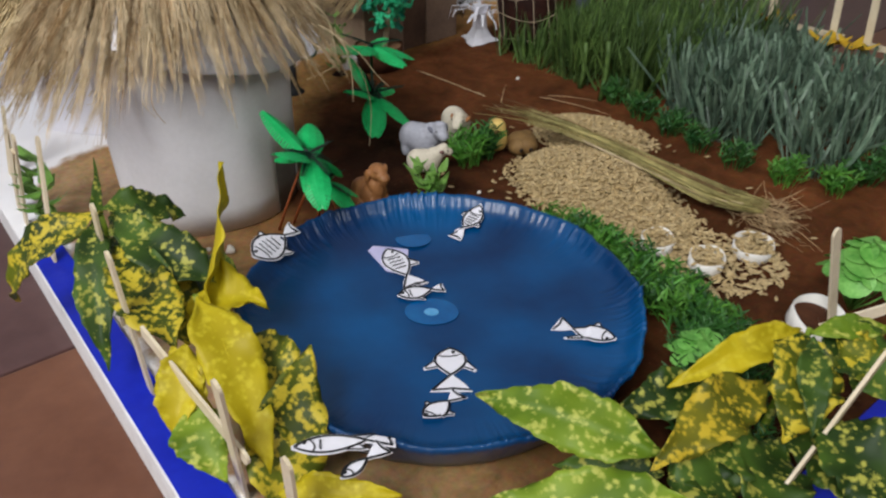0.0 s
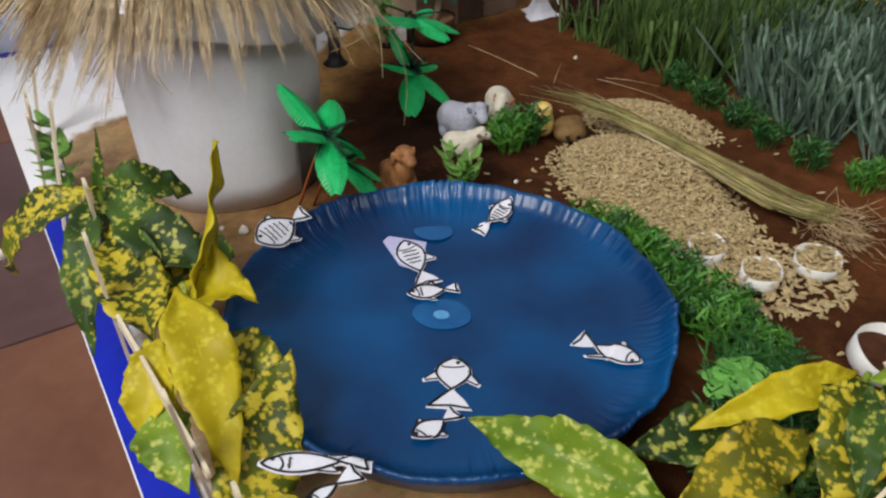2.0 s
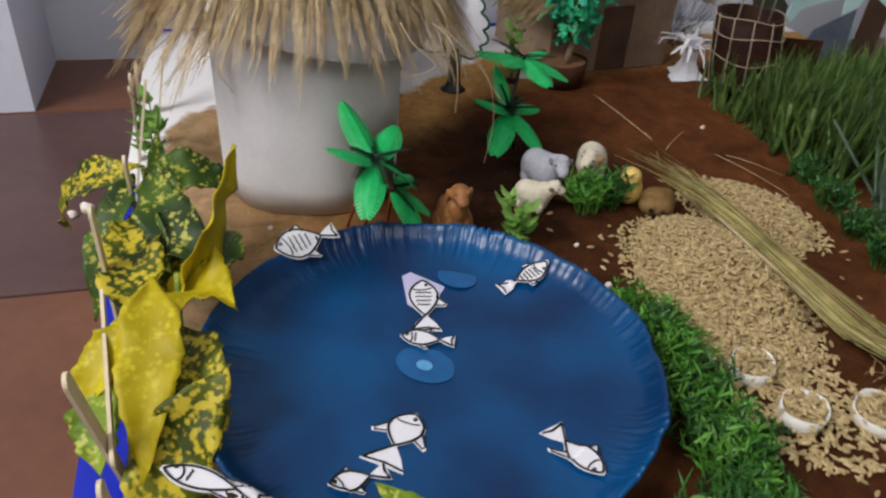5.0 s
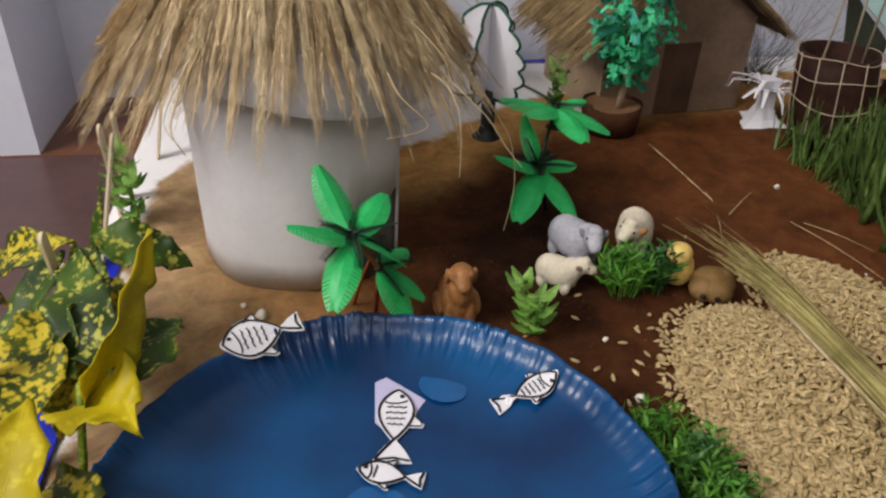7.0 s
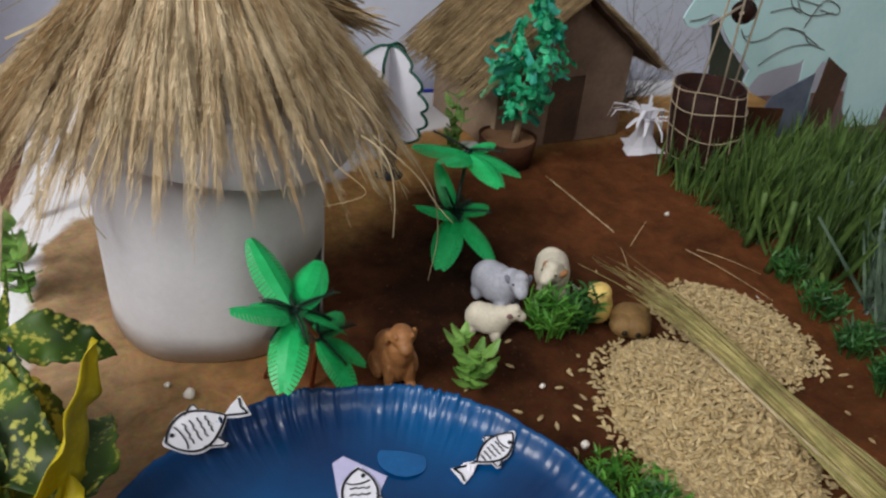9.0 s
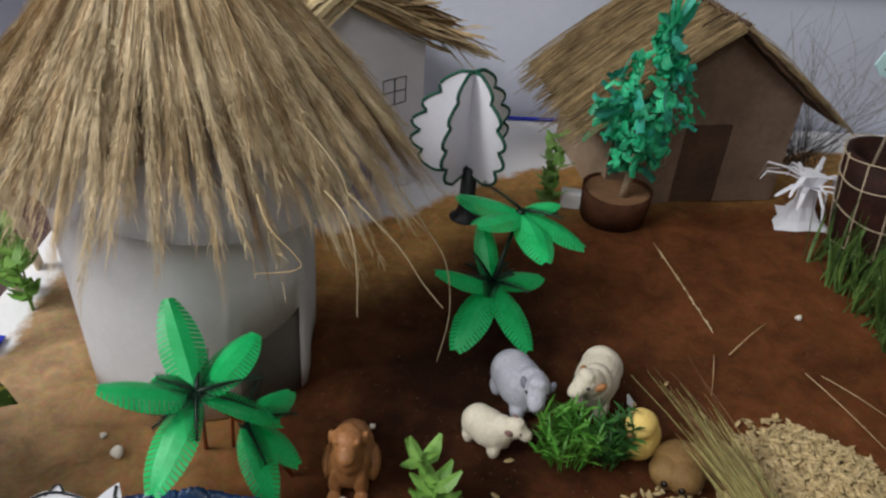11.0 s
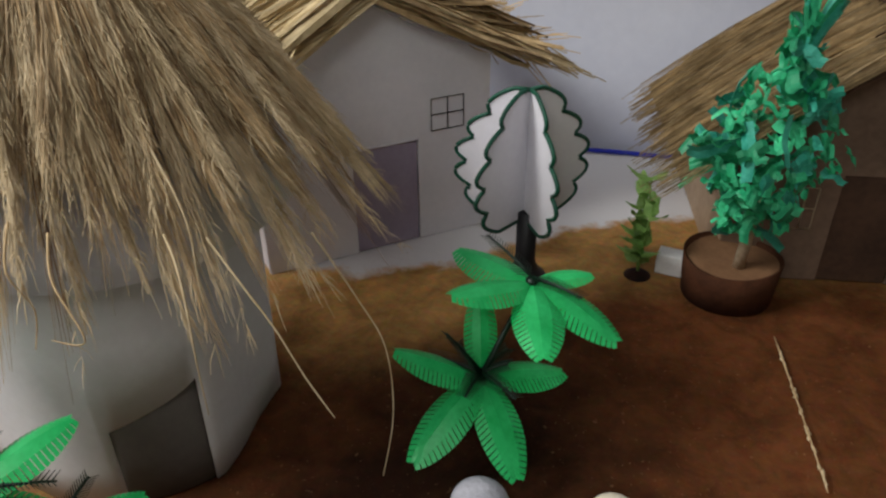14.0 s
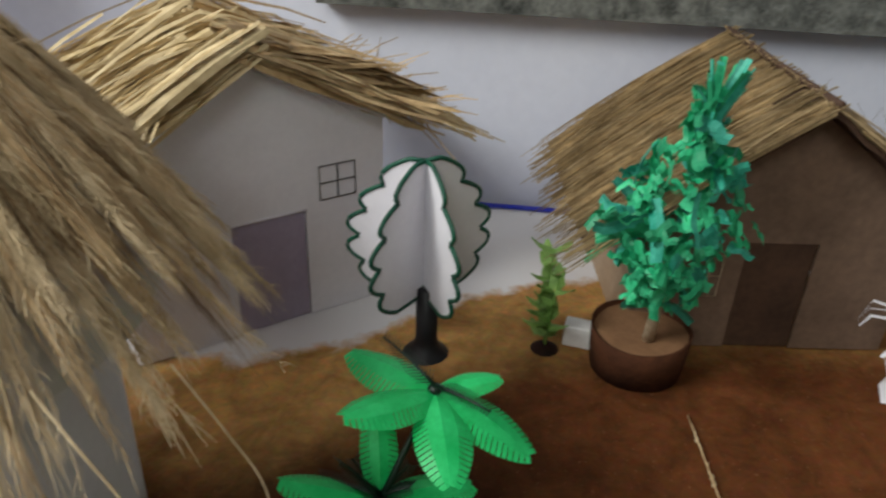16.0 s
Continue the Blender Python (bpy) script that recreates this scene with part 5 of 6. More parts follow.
        part("stalk", tubes("stalk", [bend(foot, c, 0.002, 3)], CLOVER, 0.0009, 5, 0.8), p)
    return p


rosette("bright green round-leaved plastic plant beside the pond", (0.180, 0.375, 0.0), 15, 0.017, 0.042, 3)
rosette("large green round-leaved plastic plant at the fence", (0.325, 0.455, 0.0), 24, 0.024, 0.070, 4)


# ---- rice husk and straw ----
def heap(x, y):
    """Height of the husk heap."""
    def bump(cx, cy, ax, ay, turn, h):
        c, s = math.cos(turn), math.sin(turn)
        dx, dy = x - cx, y - cy
        q = ((dx * c + dy * s) / ax) ** 2 + ((dy * c - dx * s) / ay) ** 2
        return h * max(0.0, 1 - q) ** 0.8
    return max(bump(0.150, 0.645, 0.090, 0.062, -0.9, 0.034), bump(0.168, 0.772, 0.066, 0.048, -0.7, 0.016), bump(0.185, 0.590, 0.055, 0.045, -0.9, 0.016))


rnd = random.Random(17)
hv, hf = [], []
G = 70
for j in range(G + 1):
    for i in range(G + 1):
        x, y = 0.03 + 0.30 * i / G, 0.43 + 0.40 * j / G
        hv.append((x, y, heap(x, y) - 0.0025))
for j in range(G):
    for i in range(G):
        q = j * (G + 1) + i
        quad = (q, q + 1, q + G + 2, q + G + 1)
        if max(hv[k][2] for k in quad) > -0.0024:
            hf.append(quad)
husk = thing("rice_husk_heap", "heap of pale golden rice husks on the board", "rice husks", (0.16, 0.65, 0), kind="stuff")
part("heap_core", mesh("heap_core", hv, hf, GRAIN, True), husk, kind="stuff")
gv, gf = [], []


def grain(p, yaw, pitch, l, w):
    d = Vector((math.cos(yaw) * math.cos(pitch), math.sin(yaw) * math.cos(pitch), math.sin(pitch)))
    a = d.cross(Vector((0, 0, 1))).normalized()
    b = a.cross(d)
    q = len(gv)
    gv.append(p - d * l / 2)
    for t, k in ((-0.25, 0.85), (0.15, 1.0)):
        for s in range(5):
            ang = 2 * math.pi * s / 5
            gv.append(p + d * (l * t) + a * (w / 2 * k * math.cos(ang)) + b * (w / 2 * 0.7 * k * math.sin(ang)))
    gv.append(p + d * l / 2)
    for s in range(5):
        s2 = (s + 1) % 5
        gf.append((q, q + 1 + s2, q + 1 + s))
        gf.append((q + 1 + s, q + 1 + s2, q + 6 + s2, q + 6 + s))
        gf.append((q + 6 + s, q + 6 + s2, q + 11))


made = 0
while made < 6400:
    x, y = rnd.uniform(0.03, 0.34), rnd.uniform(0.43, 0.83)
    h = heap(x, y)
    near_edge = max(heap(x + dx, y + dy) for dx, dy in ((0.014, 0), (-0.014, 0), (0, 0.014), (0, -0.014)))
    if h <= 0 and (near_edge <= 0 or rnd.random() > 0.25):
        if rnd.random() > 0.006:
            continue
    grain(Vector((x, y, max(0.0015, h + rnd.uniform(-0.001, 0.0030)))), rnd.uniform(0, 6.28), rnd.gauss(0, 0.38), rnd.uniform(0.0062, 0.0090), rnd.uniform(0.0024, 0.0033))
    made += 1
for k in range(620):                           # thinly strewn beyond the heap, the soil showing through
    a, q = rnd.uniform(0, 6.28), rnd.uniform(0, 1) ** 0.6
    grain(Vector((0.238 + 0.060 * q * math.cos(a), 0.518 + 0.050 * q * math.sin(a), 0.0016 + rnd.uniform(0, 0.004) * (1 - q))), rnd.uniform(0, 6.28), rnd.gauss(0, 0.12), rnd.uniform(0.0065, 0.0092), 0.0029)
for k in range(26):
    x, y = rnd.uniform(-0.02, 0.09), rnd.uniform(0.57, 0.70)
    grain(Vector((x, y, 0.0016)), rnd.uniform(0, 6.28), 0.0, 0.008, 0.003)
for x, y, z in ((0.052, 0.530, 0.0300), (-0.117, 0.452, 0.0275)):
    grain(Vector((x, y, z)), 0.3, 0.0, 0.008, 0.003)
part("grain", mesh("grain", gv, gf, GRAIN), husk, "single rice husks", kind="stuff")

bundle = thing("straw_bundle", "bundle of greenish dry straw with roots lying on the husks", "straw", (0.2, 0.7, 0.02))
AXIS = [Vector(p) for p in ((0.306, 0.592, 0.010), (0.263, 0.603, 0.014), (0.221, 0.630, 0.022), (0.176, 0.665, 0.030), (0.129, 0.708, 0.036), (0.082, 0.744, 0.038), (0.040, 0.776, 0.034))]
r0, across = AXIS[0], Vector((0.62, 0.78, 0))


def along(t):
    """A place on the bundle's axis, from the roots at 0 to the tips at 1; some tips go past."""
    f = min(5.999, max(0.0, t * 5))
    c = AXIS[int(f)].lerp(AXIS[int(f) + 1], f - int(f))
    return Vector((c.x, c.y, max(c.z, heap(c.x, c.y) + 0.004)))


straws = {"green": ([], []), "old": ([], [])}
for k in range(430):
    side, side2 = rnd.gauss(0, 1), rnd.gauss(0, 1)
    up = abs(rnd.gauss(0, 1))
    s = rnd.uniform(0.0, 0.25)
    e = rnd.uniform(0.55, 1.0) if k % 14 else rnd.uniform(1.0, 1.2)
    pp = []
    for q in range(8):
        t = s + (e - s) * q / 7
        wide = 0.0058 + 0.0024 * max(0.0, math.sin(min(1, t * 2) * math.pi)) + 0.018 * max(0, t - 0.62)
        lift = up * 0.0030 + 0.004 * math.sin(math.pi * min(1, t)) + 0.012 * max(0, t - 0.85) * side2
        pp.append(along(t) + across * ((side * (1 - 0.5 * t) + side2 * 0.5 * t) * wide) + Vector((0, 0, lift)))
    key = "old" if k % 6 == 0 else "green"
    straws[key][0].append(pp)
    straws[key][1].append(rnd.uniform(0.00035, 0.0008))
part("stalk", tubes("stalk", straws["green"][0], STRAW_GREEN, straws["green"][1], 4, 0.35), bundle, kind="stuff")
part("stalk", tubes("stalk", straws["old"][0], STRAW_DARK, straws["old"][1], 4, 0.35), bundle, "brown dry stalks", kind="stuff")
paths, rad = [], []
for t0, t1, off in ((0.10, 0.34, -0.006), (0.13, 0.40, -0.001), (0.08, 0.30, 0.004), (0.20, 0.72, -0.0125), (0.16, 0.30, -0.009)):   # thick pale stalks
    paths.append([along(t0 + (t1 - t0) * q / 4) + across * off + Vector((0, 0, 0.005)) for q in range(5)])
    rad.append(rnd.uniform(0.0011, 0.0017))
part("stalk_end", tubes("stalk_end", paths, STRAW_PALE, rad, 6, 0.8), bundle, "pale cut stalk ends", kind="stuff")
paths = []
for k in range(150):
    a = r0 + Vector((rnd.gauss(-0.005, 0.012), rnd.gauss(-0.005, 0.014), rnd.uniform(-0.008, 0.006)))
    d = Vector((rnd.gauss(0.6, 0.7), rnd.gauss(-0.5, 0.7), rnd.gauss(0.0, 0.4))).normalized()
    l = rnd.uniform(0.012, 0.035)
    m = a + d * l * 0.5 + Vector((rnd.gauss(0, 1), rnd.gauss(0, 1), rnd.gauss(0, 1))) * 0.004
    e = a + d * l
    for p in (a, m, e):
        p.z = max(0.001, p.z)
    paths.append([a, m, e])
part("root", tubes("root", paths, STRAW, 0.0004, 3, 0.5), bundle, "tangle of fine dry roots", kind="stuff")
for pts, rr in ((((0.069, 0.867, 0.003), (0.078, 0.926, 0.003)), 0.0007),
                (((0.12, 0.885, 0.003), (0.17, 0.86, 0.012), (0.20, 0.83, 0.003)), 0.0006), (((0.13, 0.89, 0.003), (0.19, 0.87, 0.004)), 0.0005), (((0.06, 0.86, 0.002), (0.075, 0.815, 0.002)), 0.0006)):
    tagged(new("straw_stalk", tubes("straw_stalk", [bend(Vector(pts[0]), Vector(pts[-1]), -0.002, 6)], STRAW, rr * 0.75, 5, 0.5)), "single dry straw stalk lying on the soil", "straw", group="loose straw")


stalk = thing("seed_stalk", "thin pale straw stalk with small whitish seeds on the soil", "straw", (0.0, 0.93, 0.003), group="loose straw")
ends = Vector((-0.041, 0.975, 0.003)), Vector((0.050, 0.884, 0.003))
part("stem", tubes("stem", [bend(*ends, -0.001, 6)], STRAW, 0.0006, 5, 0.6), stalk)
gv, gf = [], []
for k in range(46):
    t = rnd.uniform(0.02, 0.98)
    c = ends[0].lerp(ends[1], t) + Vector((rnd.gauss(0, 0.0005), rnd.gauss(0, 0.0005), 0.0006))
    grain(c, -0.785 + rnd.gauss(0, 0.18), 0.05, rnd.uniform(0.003, 0.006), rnd.uniform(0.0008, 0.0014))
part("seed", mesh("seed", gv, gf, STRAW_PALE), stalk, "small whitish seeds", kind="stuff")


# ---- small white dishes, crumbs ----
def dish(x, y, z, r, h, tilt, turn, filled, label):
    """A thin white ring with a floor, tilted on the husks."""
    m = Matrix.Translation((x, y, z)) @ Matrix.Rotation(radians(turn), 4, "Z") @ Matrix.Rotation(radians(tilt), 4, "X")
    c = thing("small_white_dish", label, "dish", (x, y, z), group="small white dishes")
    v, f = revolve([(0.0005, 0.0), (r * 0.96, 0.0), (r, 0.001), (r * 1.03, h), (r * 1.0, h), (r * 0.96, 0.002), (0.0005, 0.002)], 40, (0, 0), lambda a, q, zz: (q * (1 + 0.012 * math.cos(2 * a)), zz + (0.0012 * math.sin(3 * a) if zz > 0.004 else 0)))
    part("shell", mesh("shell", [m @ Vector(p) for p in v], f, CAP, True), c)
    if filled:
        v, f = revolve([(r * 0.95, h * 0.45), (r * 0.5, h * 0.6), (0.0005, h * 0.65)], 24, (0, 0))
        part("filling", mesh("filling", [m @ Vector(p) for p in v], f, filled, True), c, "filling of husks" if filled is GRAIN else "brown soil filling")
    return m


gv, gf = [], []
for x, y, z, r, h, tilt, turn in ((0.224, 0.509, 0.003, 0.0145, 0.0125, 8, 10), (0.272, 0.533, 0.002, 0.0165, 0.0115, 10, -10), (0.189, 0.538, 0.003, 0.0145, 0.0115, 6, 30)):
    m = dish(x, y, z, r, h, tilt, turn, GRAIN, "small white dish full of rice husks")
    for k in range(80):
        a, q = rnd.uniform(0, 6.28), math.sqrt(rnd.uniform(0, 1)) * r * (0.95 if k < 60 else 1.25)
        grain(m @ Vector((q * math.cos(a), q * math.sin(a), h * 0.85 + rnd.uniform(-0.001, 0.002) + 0.004 * (1 - q / r))), rnd.uniform(0, 6.28), rnd.gauss(0, 0.3), 0.0078, 0.003)
tagged(new("dish_husk", mesh("dish_husk", gv, gf, GRAIN)), "rice husks heaped in the white dishes", "rice husks", kind="stuff")
dish(0.284, 0.428, 0.003, 0.0215, 0.015, 14, 35, POT, "wide white dish with brown soil, tilted on the ground")


def crumb(x, y, z, r, seed):
    bm = bmesh.new()
    bmesh.ops.create_icosphere(bm, subdivisions=2, radius=r, matrix=Matrix.Translation((x, y, z + r * 0.7)))
    for v in bm.verts:
        v.co += noise.noise_vector(v.co * (0.9 / r) + Vector((seed, 0, 0))) * r * 0.45
    return tagged(new("foam_crumb", bm_mesh("foam_crumb", bm, POPCORN)), "small white foam crumb", "crumb", group="foam crumbs")


for k, (x, y, z, r) in enumerate(((-0.185, 0.523, 0, 0.0042), (-0.205, 0.525, 0, 0.0022), (0.096, 0.953, 0, 0.0026), (-0.058, 0.585, 0.0, 0.003), (-0.085, 0.64, 0, 0.002), (0.035, 0.635, 0, 0.0022), (0.075, 0.59, 0, 0.003))):
    crumb(x, y, z, r, k)
crumb(*B(0.012, 0.655, FLOOR), 0.006, 20)
crumb(*B(0.000, 0.648, FLOOR), 0.004, 21)
tagged(new("foam_block", box("foam_block", (-0.010, -0.007, 0.0012), (0.010, 0.007, 0.018), FOAM, 0.0015, Matrix.Translation((-0.136, 0.985, 0)) @ Matrix.Rotation(0.5, 4, "Z"))), "white foam offcut standing beside the pot", "foam block")


# ---- figures ----
def figure(name, label, category, blobs, materials, at, turn, size=1.0, group=""):
    ob = new(name, lumps(name, blobs, materials))
    ob.matrix_world = Matrix.Translation(at) @ Matrix.Rotation(radians(turn), 4, "Z") @ Matrix.Diagonal((size, size, size, 1))
    return tagged(ob, label, category, group)


def skinned(name, label, category, blobs, details, materials, at, turn, size=1.0, group="", voxel=0.0011):
    """A moulded figure: the body's lumps grown into one skin, small details set into it, all one mesh."""
    raw = new(name, lumps(name, blobs, [materials[0]]))
    m = raw.modifiers.new("one_skin", "REMESH")
    m.mode, m.voxel_size = "VOXEL", voxel
    m = raw.modifiers.new("soft", "SMOOTH")
    m.factor, m.iterations = 0.5, 4
    skin = bpy.data.meshes.new_from_object(raw.evaluated_get(bpy.context.evaluated_depsgraph_get()))
    bpy.data.objects.remove(raw)
    bm = bmesh.new()
    bm.from_mesh(skin)
    bpy.data.meshes.remove(skin)
    for f in bm.faces:
        f.material_index = 0
    for c, r, yaw, tilt, slot in details:
        before = set(bm.faces)
        bmesh.ops.create_uvsphere(bm, u_segments=12, v_segments=8, radius=1.0, matrix=Matrix.Translation(c) @ Euler((0, radians(tilt), radians(yaw))).to_matrix().to_4x4() @ Matrix.Diagonal((*r, 1)))
        for f in bm.faces:
            if f not in before:
                f.material_index = slot
    ob = new(name, bm_mesh(name, bm, materials))
    ob.matrix_world = Matrix.Translation(at) @ Matrix.Rotation(radians(turn), 4, "Z") @ Matrix.Diagonal((size, size, size, 1))
    return tagged(ob, label, category, group)


def sheep_blobs(head_turn=0):
    c, s = math.cos(radians(head_turn)), math.sin(radians(head_turn))
    hx, hy = 0.019 + 0.006 * c, 0.006 * s
    body = [((0, 0, 0.020), (0.023, 0.0150, 0.0165), 0, 0, 0), ((-0.011, 0, 0.021), (0.0135, 0.0145, 0.0150), 0, 0, 0), ((0.013, 0, 0.027), (0.0120, 0.0115, 0.0130), 0, -30, 0),
            ((hx - 0.003 * c, hy - 0.003 * s, 0.0335), (0.0095, 0.0085, 0.0095), head_turn, 10, 0), ((hx, hy, 0.036), (0.0105, 0.0078, 0.0082), head_turn, 20, 0), ((hx + 0.008 * c, hy + 0.008 * s, 0.0325), (0.0068, 0.0056, 0.0054), head_turn, 25, 0),
            ((hx + 0.002 * c, hy + 0.002 * s, 0.0425), (0.0050, 0.0062, 0.0030), head_turn, 0, 0)]
    for sx in (0.012, -0.014):
        for sy in (0.0075, -0.0075):
            body.append(((sx, sy, 0.008), (0.0058, 0.0052, 0.0090), 0, 0, 0))
    details = []
    for q in (1, -1):
        details.append(((hx - 0.003 * c - q * 0.0088 * s, hy - 0.003 * s + q * 0.0088 * c, 0.0365), (0.0042, 0.0022, 0.0026), head_turn - q * 25, 30, 1))
        details.append(((hx + 0.0055 * c - q * 0.0062 * s, hy + 0.0055 * s + q * 0.0062 * c, 0.0372), (0.0016, 0.0010, 0.0009), head_turn, 0, 2))
    return body, details


skinned("toy_sheep", "grey clay toy sheep standing on the soil", "toy sheep", *sheep_blobs(-38), [SHEEP, SHEEP_EAR, EYES], (-0.026, 0.720, 0), -26, 1.02, "toy sheep")
skinned("toy_sheep", "small cream clay toy lamb standing on the soil", "toy sheep", *sheep_blobs(15), [LAMB, EAR, EYES], (-0.021, 0.677, 0), -2, 0.76, "toy sheep")
skinned("toy_sheep", "cream clay toy sheep behind the grass tuft", "toy sheep", *sheep_blobs(-35), [LAMB, CAMEL, EYES], (0.012, 0.758, 0), -75, 1.02, "toy sheep")
camel = figure("toy_camel", "brown carved toy camel sitting behind the pond", "toy camel",
       [((-0.012, 0, 0.017), (0.024, 0.016, 0.017), 0, 0, 0), ((0.004, 0, 0.020), (0.015, 0.0155, 0.020), 0, 0, 0), ((0.010, 0, 0.036), (0.0095, 0.0105, 0.019), 0, -12, 0),
        ((0.014, 0, 0.054), (0.0115, 0.0105, 0.0095), 0, 8, 0), ((0.0245, 0, 0.051), (0.0085, 0.0068, 0.0058), 0, 8, 0), ((0.023, 0, 0.0455), (0.0065, 0.0055, 0.0030), 0, 14, 0), ((0.019, 0.0068, 0.0585), (0.0035, 0.0022, 0.0022), 0, 0, 0), ((0.019, -0.0068, 0.0585), (0.0035, 0.0022, 0.0022), 0, 0, 0),
        ((0.009, 0.0115, 0.050), (0.0045, 0.0024, 0.0095), 0, 20, 0), ((0.009, -0.0115, 0.050), (0.0045, 0.0024, 0.0095), 0, 20, 0),
        ((0.014, 0.009, 0.012), (0.005, 0.0052, 0.013), 0, 0, 0), ((0.014, -0.009, 0.012), (0.005, 0.0052, 0.013), 0, 0, 0), ((0.021, 0.009, 0.0035), (0.008, 0.005, 0.0036), 0, 0, 0), ((0.021, -0.009, 0.0035), (0.008, 0.005, 0.0036), 0, 0, 0),
        ((-0.006, 0.016, 0.010), (0.015, 0.005, 0.010), 0, 0, 0), ((-0.006, -0.016, 0.010), (0.015, 0.005, 0.010), 0, 0, 0)],
       [CAMEL], (-0.068, 0.602, 0), -52, 0.84)
m = camel.modifiers.new("one_skin", "REMESH")
m.mode, m.voxel_size, m.use_smooth_shade = "VOXEL", 0.0011, True
figure("toy_chick", "yellow fluffy toy chick beside the husks", "toy chick", [((0, 0, 0.013), (0.012, 0.010, 0.012), 0, 0, 0), ((0.004, 0, 0.026), (0.0085, 0.008, 0.008), 0, 0, 0), ((0.012, 0, 0.025), (0.004, 0.002, 0.002), 0, 0, 1)], [CHICK, TOY, EYES], (0.057, 0.733, 0), -100, 1.18)
figure("toy_animal", "round tan toy animal with dark eyes beside the husks", "toy animal", [((0, 0, 0.013), (0.020, 0.020, 0.013), 0, 0, 0), ((0.010, 0.004, 0.013), (0.014, 0.015, 0.012), 0, 0, 0), ((0.010, -0.006, 0.012), (0.014, 0.014, 0.0115), 0, 0, 0), ((-0.006, 0.008, 0.018), (0.010, 0.009, 0.008), 0, 0, 0), ((0.0240, 0.0062, 0.0125), (0.002, 0.0026, 0.0026), 0, 0, 2), ((0.0240, -0.0062, 0.0125), (0.002, 0.0026, 0.0026), 0, 0, 2)], [TOY, EAR, EYES], (0.084, 0.734, 0), -80, 0.86)


# ---- the well ----
WC = Vector((0.125, 1.094, 0.0))
well = thing("model_well", "dark brown clay well with pale rope net, sticks and pulley", "well", WC)
LEAN = Vector((-0.16, -0.03, 0))


def on_well(r, t, z):
    return WC + LEAN * z + Vector((r * math.cos(t), r * math.sin(t), z))


wv, wf = revolve([(0.038, 0.001), (0.041, 0.001), (0.0425, 0.03), (0.0425, 0.07), (0.040, 0.104), (0.0365, 0.104), (0.0365, 0.004), (0.001, 0.004)], 44, (0, 0))
part("well_wall", mesh("well_wall", [WC + LEAN * v[2] + Vector(v) for v in wv], wf, WELL, True), well, "dark brown clay ring")
for z in (0.020, 0.052, 0.082, 0.103):
    ring = [on_well(0.0432 if z < 0.09 else 0.0412, t, z + 0.0025 * math.sin(3 * t + z * 60)) for t in (2 * math.pi * k / 40 for k in range(41))]
    part("rope_ring", tubes("rope_ring", [ring], ROPE, 0.0006, 6, 1.0), well, "pale rope ring")
for k in range(11):
    t = 2 * math.pi * k / 11 + 0.2
    part("rope_strand", tubes("rope_strand", [[on_well(0.0434 - 0.001 * max(0, q - 2), t + 0.04 * q, 0.002 + 0.0255 * q) for q in range(5)]], ROPE, 0.0006, 5, 1.0), well, "pale upright rope")
for a, b in ((Vector((0.091, 1.071, 0.001)), B(0.738, 0.73, 0.235)), (B(0.765, 0.735, 0.09), B(0.765, 0.742, 0.235)), (B(0.785, 0.742, 0.095), B(0.797, 0.750, 0.235))):
    part("post_stick", tubes("post_stick", [[a, b]], STICK_GREY, 0.0012, 6, 1.0), well, "thin bamboo stick")
part("crossbar", tubes("crossbar", [[B(0.725, 0.735, 0.182), B(0.84, 0.80, 0.196)]], STICK_GREY, 0.0015, 7, 1.0), well, "thin crossbar")
pul = B(0.800, 0.775, 0.184)
pd = (B(0.84, 0.80, 0.196) - B(0.725, 0.735, 0.182)).normalized()
part("pulley", tubes("pulley", [[pul - pd * 0.005, pul - pd * 0.0035, pul, pul + pd * 0.0035, pul + pd * 0.005]], WELL, 0.0125, 20, 1.0), well, "dark brown pulley wheel")
part("hub_pin", tubes("hub_pin", [[pul - pd * 0.009, pul + pd * 0.009]], STICK, 0.0022, 8, 1.0), well, "pale axle pin")

# ---- mint card with drawn lines ----
CV = 0.842
mint = thing("mint_card_cutout", "pale mint card animal shape with marker lines behind the grass", "card cutout", B(1.0, CV, 0))
outline_card = [(0.793, 0.27), (0.793, 0.215), (0.790, 0.188), (0.780, 0.169), (0.776, 0.159), (0.783, 0.150), (0.797, 0.1465), (0.811, 0.153), (0.818, 0.163), (0.830, 0.158), (0.839, 0.143), (0.852, 0.129),
           (0.876, 0.111), (0.896, 0.093), (0.893, 0.077), (0.902, 0.066), (0.914, 0.086), (0.944, 0.094), (0.971, 0.098), (0.981, 0.104), (0.988, 0.059), (1.003, 0.006), (1.024, 0.006), (1.006, 0.085),
           (1.014, 0.100), (1.066, 0.081), (1.082, 0.030), (1.10, 0.002), (1.16, 0.002), (1.16, 0.27)]
bm = bmesh.new()
face = bm.faces.new([bm.verts.new(B(u, CV, z)) for u, z in outline_card])
bm.normal_update()
bmesh.ops.triangulate(bm, faces=[face], ngon_method="EAR_CLIP")
card = part("card", bm_mesh("card", bm, MINT, False), mint)
s = card.modifiers.new("thick", "SOLIDIFY")
s.thickness, s.offset = 0.002, 0
